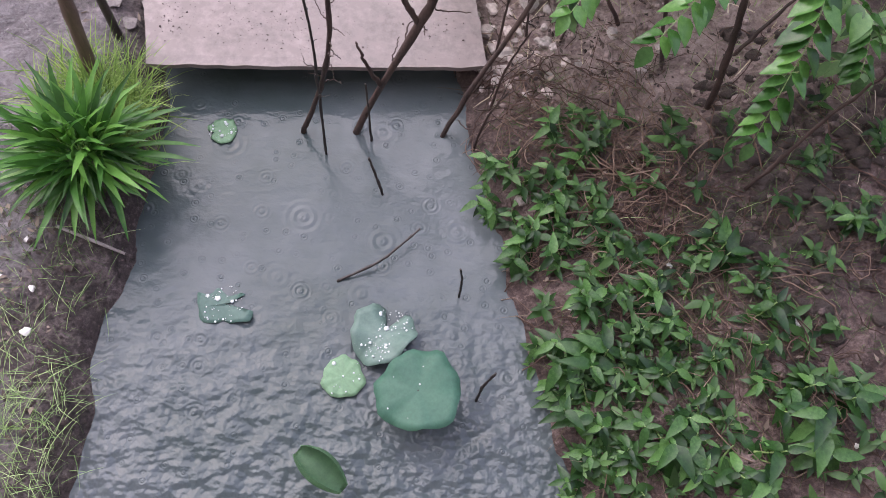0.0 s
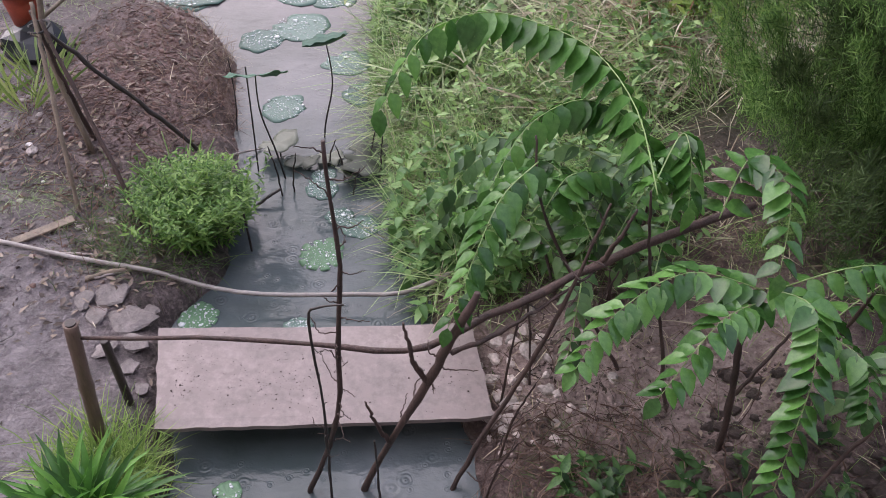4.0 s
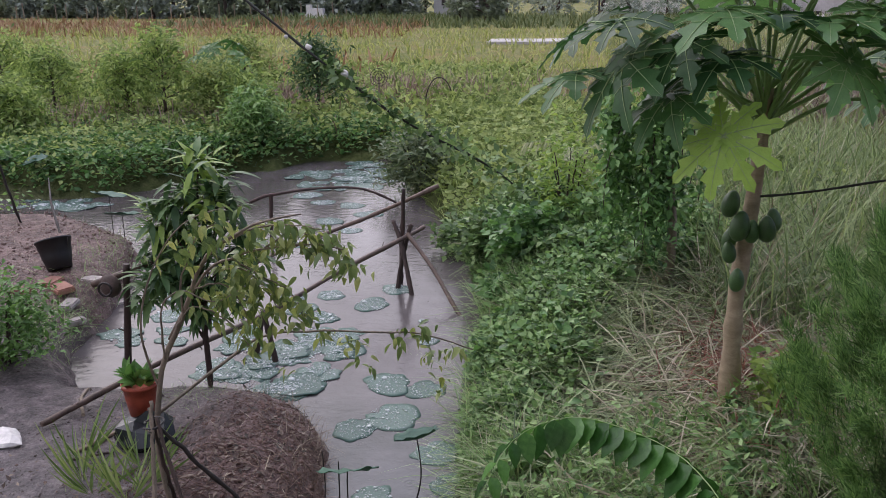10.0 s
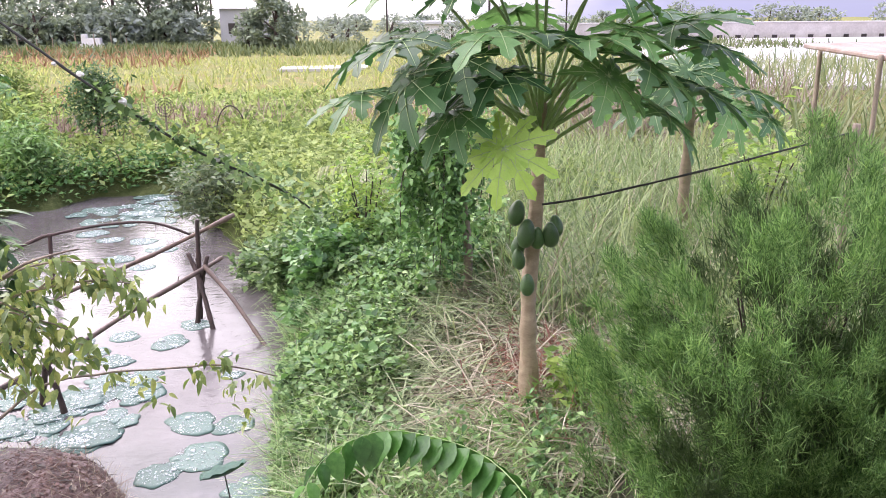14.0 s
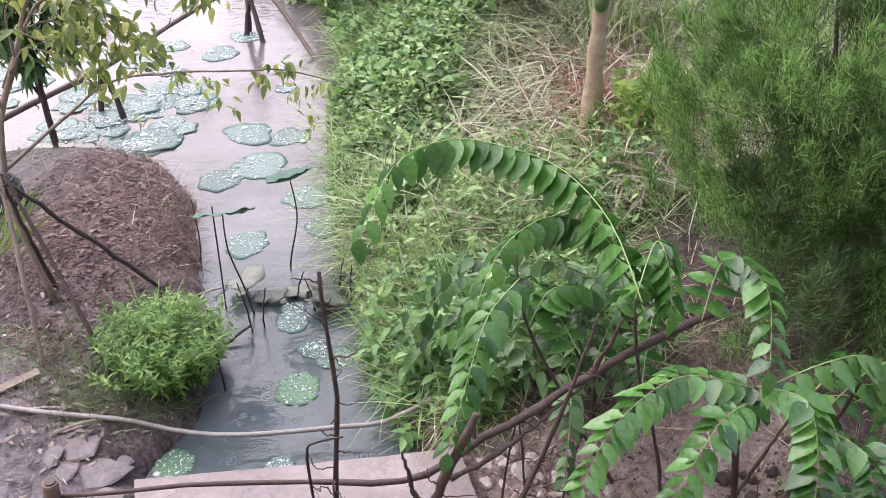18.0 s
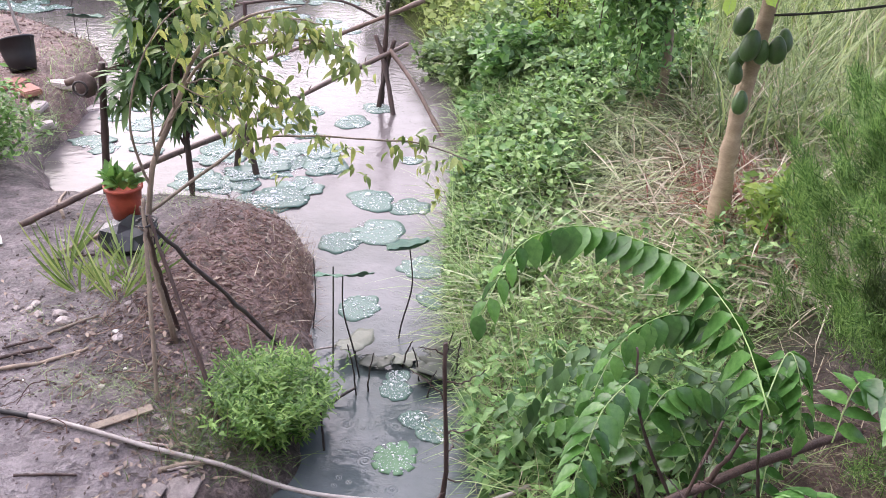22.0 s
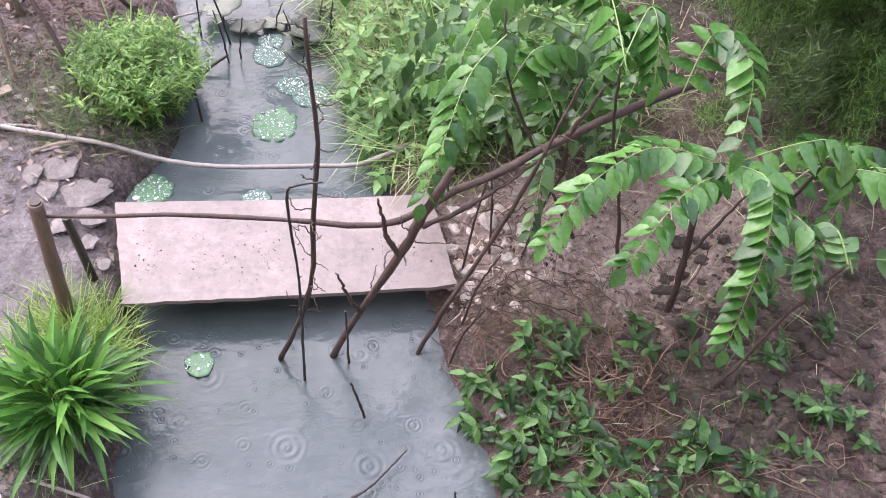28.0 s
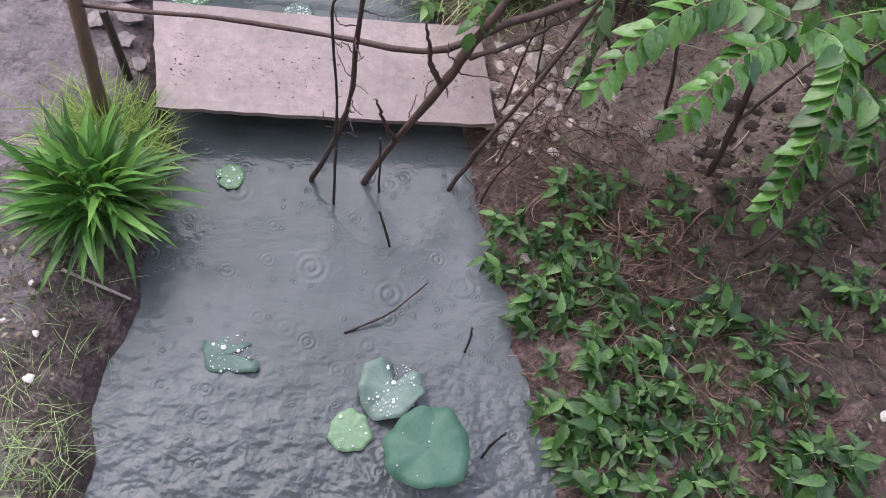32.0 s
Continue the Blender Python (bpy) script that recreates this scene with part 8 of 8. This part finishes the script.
def young_tree(x, y, height, width, leaf, material, seed, label, long_leaf=False):
    r = np.random.default_rng(seed)
    ob = thing("young_tree", label, "tree", (x, y, gz(x, y)), "young trees on the far bank")
    part("trunk", tube_mesh("trunk", [(0, 0, -0.05), (0.02, 0, height * 0.4), (0.0, 0.02, height * 0.9)], [0.035, 0.028, 0.01], 7, 0.003), M_BARK, ob)
    heads = 16
    Q = []
    for k in range(heads):
        a, u = k * 2.4, (k + 0.5) / heads
        h = Vector((math.cos(a) * width * (1 - 0.6 * u), math.sin(a) * width * (1 - 0.6 * u), height * (0.4 + 0.58 * u)))
        part("branch", tube_mesh("branch", [(0.01, 0, h.z * 0.75), (h.x * 0.6, h.y * 0.6, h.z * 0.92), tuple(h)], [0.012, 0.009, 0.004], 5), M_BARK, ob)
        Q.append(np.array(h[:]) + r.normal(0, 0.17, (110, 3)))
    Q = np.concatenate(Q)
    tagged(part("foliage", scatter("foliage", small_leaf(0.28 if long_leaf else 0.45), Q, turns(len(Q), -0.2, 0.5), r.uniform(0.7, 1.3, len(Q)) * leaf), material, ob), kind="stuff")
    return ob


SAPL = leaf_mat("orchard_leaf", (0.11, 0.19, 0.05), (0.27, 0.39, 0.1), (0.48, 0.58, 0.19), 0.6, 0.4, True, 1, 0.15)
for k, (x, y, h, w, m, lb) in enumerate(((-7.55, 17.3, 2.0, 0.55, SAPL, "young orchard tree with light green top leaves"), (-8.5, 17.6, 1.5, 0.5, SAPL, "young orchard tree among weeds"), (-6.4, 17.6, 1.25, 0.6, M_FARVINE, "bushy dark young orchard tree"),
                                         (-4.6, 18.6, 1.75, 0.45, M_DARKLEAF, "slim dark young orchard tree"), (-10.5, 18.2, 1.6, 0.6, SAPL, "young orchard tree with light green leaves"), (-12.5, 19.5, 1.8, 0.7, SAPL, "young orchard tree with light green leaves"), (-5.7, 17.2, 1.1, 0.55, SAPL, "low bushy orchard tree"),
                                         (-9.8, 15.5, 1.1, 0.5, SAPL, "low orchard sapling by the water"), (-14.5, 17, 1.8, 0.8, SAPL, "young orchard tree with light green leaves"), (-5.2, 15.9, 0.8, 0.4, M_WEED, "low leafy bush by the water"), (-7.2, 21.5, 1.6, 0.6, M_FARVINE, "bushy dark young orchard tree"))):
    young_tree(x, y, h, w, 0.16, m, 140 + k, lb, True)
young_papaya = papaya("papaya_tree", "young papaya with drooping leaves beyond the pond", -7.2, 19.9, ([(-7.2, 19.9, 0.4), (-7.2, 19.9, 1.0), (-7.18, 19.9, 1.6)], [0.06, 0.05, 0.04]),
       [(-7.7, 19.7, 1.75, 1), (-6.7, 19.8, 1.75, 1), (-7.3, 19.4, 1.9, 1), (-7.0, 20.3, 2.0, 1), (-7.5, 20.2, 1.95, 1), (-6.9, 19.5, 1.6, 1)], 0.42, [], -1)
yb = part("yellow_leaf_bunch", lump("yellow_leaf_bunch", 33, 0.16, 1.0), plain_mat("yellow_leaf", (0.62, 0.55, 0.06), 0.6))
yb.parent = young_papaya
yb.location = (-0.05, -0.5, 0.95)
tagged(yb, "bunch of yellowed leaves")
for k, (x, y) in enumerate(((-10.2, 12.2), (-9.4, 12.9), (-8.6, 13.1), (-7.9, 13.0), (-11, 13.2))):
    lily("lotus_leaf", "lotus leaf standing by the far shore", x, y, 0.4 + 0.05 * k, 0.2, M_LOTUS, 0, 0, (-15, 10 - 5 * k), 40 * k, 0.15, 0.2, 0.06, 400 + k, "standing lotus by the far shore", stalk=[(x, y, -0.1), (x, y, 0.4 + 0.05 * k)])
for k, (x, y, z) in enumerate(((-5.35, 10.4, 0.65), (-5.1, 10.2, 0.45))):
    lily("lotus_leaf", "broad pale lotus leaf on the mound's shore", x, y, z, 0.22, M_LOTUS, 0, 0, (-10, 8), 40 * k, 0.15, 0.15, 0.05, 410 + k, "standing lotus by the mound", stalk=[(x, y, -0.1), (x, y, z)])

# round wire guard of an old fan on a stake
fan = thing("fan_guard", "old round wire fan guard fixed on a stake", "fan guard", (-3.4, 19.6, gz(-3.4, 19.6)))
part("stake", tube_mesh("stake", [(0, 0, -0.1), (0, 0, 0.4), (0, 0, 0.85)], [0.025, 0.024, 0.022], 7), M_PALE_BARK, fan)
for rr_ in (0.2, 0.14, 0.08):
    part("ring", tube_mesh("ring", [(rr_ * math.cos(a), -0.03, 0.85 + rr_ * math.sin(a)) for a in np.linspace(0, 2 * math.pi, 17)], [0.006] * 17, 5), M_STICK, fan)
for k in range(8):
    a = k * math.pi / 4
    part("spoke", tube_mesh("spoke", [(0, -0.03, 0.85), (0.2 * math.cos(a), -0.03, 0.85 + 0.2 * math.sin(a))], [0.003, 0.003], 4), M_STICK, fan)
hoop = part("wire_hoop", tube_mesh("wire_hoop", [(0.35 * math.cos(a) - 2.1, 20.5, 0.45 + 0.75 * math.sin(a)) for a in np.linspace(0, math.pi, 11)], [0.014] * 11, 5), M_STICK)
tagged(hoop, "bent wire hoop standing in the grass", "hoop")
# concrete strip in the field
strip = part("path", slab([(-2.2, 46.2), (2.6, 46.9), (2.8, 50), (-2.0, 49.2)], 0.6, 0.25, "path"), plain_mat("pale_concrete", (0.55, 0.52, 0.5), 0.8))
tagged(strip, "pale strip of concrete path across the field", "path", kind="structure")

# fence posts at the field's far edge
for k in range(26):
    x = -62 + k * 1.75 + rng.normal(0, 0.3)
    y = 88 + rng.normal(0, 0.5)
    h = rng.uniform(1.0, 1.7)
    stem_thing("fence_post", "weathered wooden fence post at the field's edge", "fence post", [(x, y, 0.3), (x + rng.normal(0, 0.05), y, 0.45 + h)], [0.07, 0.06], M_PALE_BARK, 6, group="field fence")


# ---- trees on the skyline ----
def big_tree(x, y, height, width, seed, label, material, n=2600, leaf=0.55, start=0.18):
    r = np.random.default_rng(seed)
    ob = thing("tree", label, "tree", (x, y, 0.4), "trees on the skyline")
    part("trunk", tube_mesh("trunk", [(0, 0, -0.3), (r.normal(0, 0.15), 0, height * 0.35), (r.normal(0, 0.3), 0, height * 0.75)], [0.28, 0.2, 0.07], 8, 0.02), M_BARK, ob)
    Q, heads = [], 22
    for k in range(heads):
        a, u = k * 2.4 + r.normal(0, 0.3), (k + 0.5) / heads
        wd = width * math.sin(math.pi * (0.22 + 0.7 * u)) * r.uniform(0.55, 1.1)
        h = np.array((math.cos(a) * wd, math.sin(a) * wd, height * (start + (0.93 - start) * u) * r.uniform(0.93, 1.07)))
        if k % 4 == 0 and height > 5:
            part("limb", tube_mesh("limb", [(0, 0, h[2] * 0.6), (h[0] * 0.5, h[1] * 0.5, h[2] * 0.85), tuple(h)], [0.1, 0.06, 0.02], 5), M_BARK, ob)
        m_ = n // heads
        d = r.normal(0, 1, (m_, 3))
        d /= np.linalg.norm(d, axis=1)[:, None]
        Q.append(h + d * (r.uniform(0.3, 1, m_) ** 0.5)[:, None] * (width * 0.38, width * 0.38, height * 0.11) * r.uniform(0.7, 1.2))
    Q = np.concatenate(Q)
    tagged(part("crown", scatter("crown", small_leaf(0.55), Q, turns(len(Q), 0.0, 0.6), r.uniform(0.6, 1.3, len(Q)) * leaf), material, ob), kind="stuff")
    return ob


# a second leaf colour with still more of the haze painted in
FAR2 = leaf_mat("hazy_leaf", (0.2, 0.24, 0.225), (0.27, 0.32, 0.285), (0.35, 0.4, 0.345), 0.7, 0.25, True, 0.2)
BIG = [(-56, 110, 8.5, 4.2, FAR2), (-50, 112, 7.5, 4, FAR2), (-38, 104, 10.6, 3.8, M_FAR_HAZED), (-34.5, 100, 9.8, 3.4, M_FAR_HAZED), (-30, 101, 9.6, 2.8, M_FAR_HAZED), (-26.5, 104, 8.6, 2.5, FAR2), (-22.2, 100, 9.9, 2.8, M_FAR_HAZED), (-18.5, 100, 8.9, 2.6, M_FAR_HAZED),
       (-15.8, 100, 8.3, 2.3, M_FAR_HAZED), (-13.4, 102, 6.2, 1.9, M_FAR_HAZED), (-28, 92, 5.2, 3.4, M_FAR_HAZED), (-33, 93, 4.6, 3.0, M_FAR_HAZED), (-20, 94, 4.4, 2.6, M_FAR_HAZED), (-40, 95, 4.6, 2.6, FAR2), (-46, 102, 6.5, 3, FAR2), (-62, 105, 7.5, 4, FAR2), (-24, 96, 5.0, 2.5, M_FAR_HAZED), (-16, 95, 4.0, 2.0, M_FAR_HAZED), (-52, 98, 4.5, 3, FAR2)]
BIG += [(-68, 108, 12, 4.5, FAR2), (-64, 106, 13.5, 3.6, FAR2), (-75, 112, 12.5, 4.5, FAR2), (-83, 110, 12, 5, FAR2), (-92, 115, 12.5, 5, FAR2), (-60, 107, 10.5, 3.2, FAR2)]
BIG += [(-78 + 2.9 * k + rng.normal(0, 0.5), 95 + rng.normal(0, 1.5), rng.uniform(2.6, 4.6), rng.uniform(1.7, 2.6), FAR2 if k % 3 else M_FAR_HAZED) for k in range(23)]
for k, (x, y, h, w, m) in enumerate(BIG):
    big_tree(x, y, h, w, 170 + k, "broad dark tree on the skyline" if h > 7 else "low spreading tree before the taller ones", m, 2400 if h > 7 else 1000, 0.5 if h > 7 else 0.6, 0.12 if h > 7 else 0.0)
big_tree(-3.8, 80, 5.3, 2.1, 199, "rounded lone tree beside a white house", M_FAR_HAZED, 2600, 0.5, 0.1)
big_tree(-6.2, 81, 3.6, 1.4, 198, "small tree in front of the white house", M_FAR_HAZED, 1200, 0.4, 0.1)
palm("coconut_palm", "tall coconut palm before the dark trees", -44.5, 97, 5.6, 16, 3.2, 1.1, M_FAR_HAZED, 200)
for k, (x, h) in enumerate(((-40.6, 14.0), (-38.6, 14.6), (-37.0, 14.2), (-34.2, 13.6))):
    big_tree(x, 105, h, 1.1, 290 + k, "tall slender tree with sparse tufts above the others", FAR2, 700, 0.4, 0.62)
for k, x in enumerate((-40, -38.2, -12.2)):
    stem_thing("bare_tree", "thin bare tree rising over the crowns", "tree", [(x, 103, 0.3), (x + 0.2, 103, 6), (x + 0.1, 103, 11.3 - k * 1.8)], [0.16, 0.1, 0.04], M_BARK, 6, 0.02, twiglets([(x, 103, 5), (x + 0.1, 103, 10.8 - k * 1.8)], 10, 1.1, 0.035, 210 + k))
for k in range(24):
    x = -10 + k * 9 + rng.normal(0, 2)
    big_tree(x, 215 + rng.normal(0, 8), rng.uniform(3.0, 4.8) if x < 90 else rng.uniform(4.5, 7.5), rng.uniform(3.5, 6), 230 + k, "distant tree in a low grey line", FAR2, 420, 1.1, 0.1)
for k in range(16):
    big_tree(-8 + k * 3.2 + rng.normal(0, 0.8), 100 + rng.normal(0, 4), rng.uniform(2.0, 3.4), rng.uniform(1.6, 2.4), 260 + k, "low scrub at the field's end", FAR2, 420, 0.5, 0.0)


def box(w, d, h, bev=0.02):
    bm = bmesh.new()
    bmesh.ops.create_cube(bm, size=1.0)
    bmesh.ops.scale(bm, vec=(w, d, h), verts=bm.verts[:])
    bmesh.ops.translate(bm, vec=(0, 0, h / 2), verts=bm.verts[:])
    if bev:
        bmesh.ops.bevel(bm, geom=bm.edges[:], offset=bev, segments=1, affect='EDGES')
    return bm


# buildings
house = thing("house", "pale plastered house with a tin roof beyond the trees", "house", (-8.0, 99, 0.4))
part("wall", box(5.0, 4.0, 3.9), plain_mat("grey_plaster", (0.45, 0.45, 0.46), 0.85), house)
bm = bmesh.new()
vs = [bm.verts.new(p) for p in ((-2.8, -2.4, 3.92), (2.8, -2.4, 3.92), (2.8, 2.4, 4.5), (-2.8, 2.4, 4.5), (-2.8, -2.4, 4.0), (2.8, -2.4, 4.0), (2.8, 2.4, 4.58), (-2.8, 2.4, 4.58))]
for f in ((0, 3, 2, 1), (4, 5, 6, 7), (0, 1, 5, 4), (1, 2, 6, 5), (2, 3, 7, 6), (3, 0, 4, 7)):
    bm.faces.new([vs[i] for i in f])
part("roof", bm, M_ROOF, house)
for x in (-1.2, 1.2):
    w = part("window", box(0.9, 0.1, 1.1), M_STICK, house, "dark window")
    w.location = (x, -2.02, 1.3)
tomb = thing("white_tomb", "small white tiled tomb at the field's edge", "tomb", (-22.3, 90, 0.45))
part("base", box(2.0, 1.4, 0.5), M_WALL, tomb)
t2 = part("block", box(1.3, 1.0, 0.55), M_WALL, tomb)
t2.location = (0.25, 0, 0.5)
t3 = part("headstone", box(0.45, 0.9, 0.95), M_WALL, tomb)
t3.location = (-0.65, 0, 0.48)
shed = thing("long_shed", "long white shed behind the field", "shed", (14, 112, 0.4))
part("wall", box(9, 5, 2.0), M_WALL, shed)
sr = part("roof", box(9.6, 5.6, 0.5, 0.1), M_ROOF, shed)
sr.location = (0, 0, 2.0)
yard = part("yard", slab([(14, 30), (45, 27), (80, 99), (31, 99)], 0.62, 0.2, "yard"), rough_mat("yard_concrete", (0.32, 0.3, 0.32), (0.5, 0.47, 0.48), 0.3, (0.3, 0.6)))
tagged(yard, "wet pale concrete yard beside the field", "yard", kind="structure")
wall = tagged(part("boundary_wall", box(62, 0.3, 1.85, 0.03), rough_mat("stained_wall", (0.5, 0.46, 0.44), (0.78, 0.74, 0.72), 0.5, (0.7, 0.9))), "long pale stained boundary wall with drain holes", "wall", kind="structure")
wall.location = (56, 100, 0.55)
for k in range(24):
    d = part("drain_hole", box(0.7, 0.2, 0.4), M_STICK, wall, "dark drain hole")
    d.location = (-29 + k * 2.4, -0.12, 0.02)
cap = part("coping", box(62, 0.5, 0.14), M_WALL, wall)
cap.location = (0, 0, 1.85)
# signboard and poles
sign = thing("signboard", "white signboard high on a steel pole", "signboard", (11.95, 60, 0.4))
part("pole", tube_mesh("pole", [(0, 0.1, 0), (0, 0.1, 4), (0, 0.1, 8.5)], [0.09, 0.08, 0.06], 8), M_STICK, sign)
sb = part("panel", box(1.45, 0.08, 1.3), M_WALL, sign)
sb.location = (0, 0, 4.95)
for k, (x, z, w) in enumerate(((-0.35, 0.85, 0.35), (0.2, 0.85, 0.5), (-0.25, 0.4, 0.5), (0.3, 0.4, 0.35))):
    bar = part("lettering_bar", box(w, 0.02, 0.16, 0.0), plain_mat("dark_red", (0.35, 0.08, 0.08), 0.6) if k < 2 else M_STICK, sb)
    bar.location = (x, -0.055, z)
stem_thing("utility_pole", "thin grey utility pole against the sky", "utility pole", [(4.75, 60, 0.3), (4.74, 60, 4), (4.7, 60, 7.6)], [0.07, 0.06, 0.05], M_STICK, 7)
stem_thing("overhead_wire", "thin sagging wire between the poles", "wire", [(4.7, 60, 7.5), (8, 60, 7.35), (11.95, 60.1, 8.3), (30, 62, 9.5)], [0.018] * 4, M_WIRE, 4)
lamp = thing("street_lamp", "street lamp with a white head", "street lamp", (17.5, 60, 0.4))
part("post", tube_mesh("post", [(0, 0, 0), (0, 0, 4), (-0.05, 0, 6.2), (-0.5, 0, 6.6)], [0.07, 0.06, 0.05, 0.04], 7), M_STICK, lamp)
lh = part("head", lump("head", 8, 0.25, 0.4), M_WALL, lamp)
lh.location = (-0.6, 0, 6.55)
hut = thing("tin_canopy", "low tin canopy on posts in the grass", "canopy", (9.3, 13.0, gz(9.3, 13.0)))
ht = part("roof", box(2.2, 2.0, 0.08), rough_mat("rusty_tin", (0.25, 0.13, 0.09), (0.5, 0.42, 0.38), 2), hut)
ht.matrix_basis = pose(0, 0, 1.9, 6, 0, 20)
for x in (-0.9, 0.9):
    for y in (-0.8, 0.8):
        part("post", tube_mesh("post", [(x, y, -0.1), (x, y, 1.95)], [0.04, 0.04], 6), M_PALE_BARK, hut)
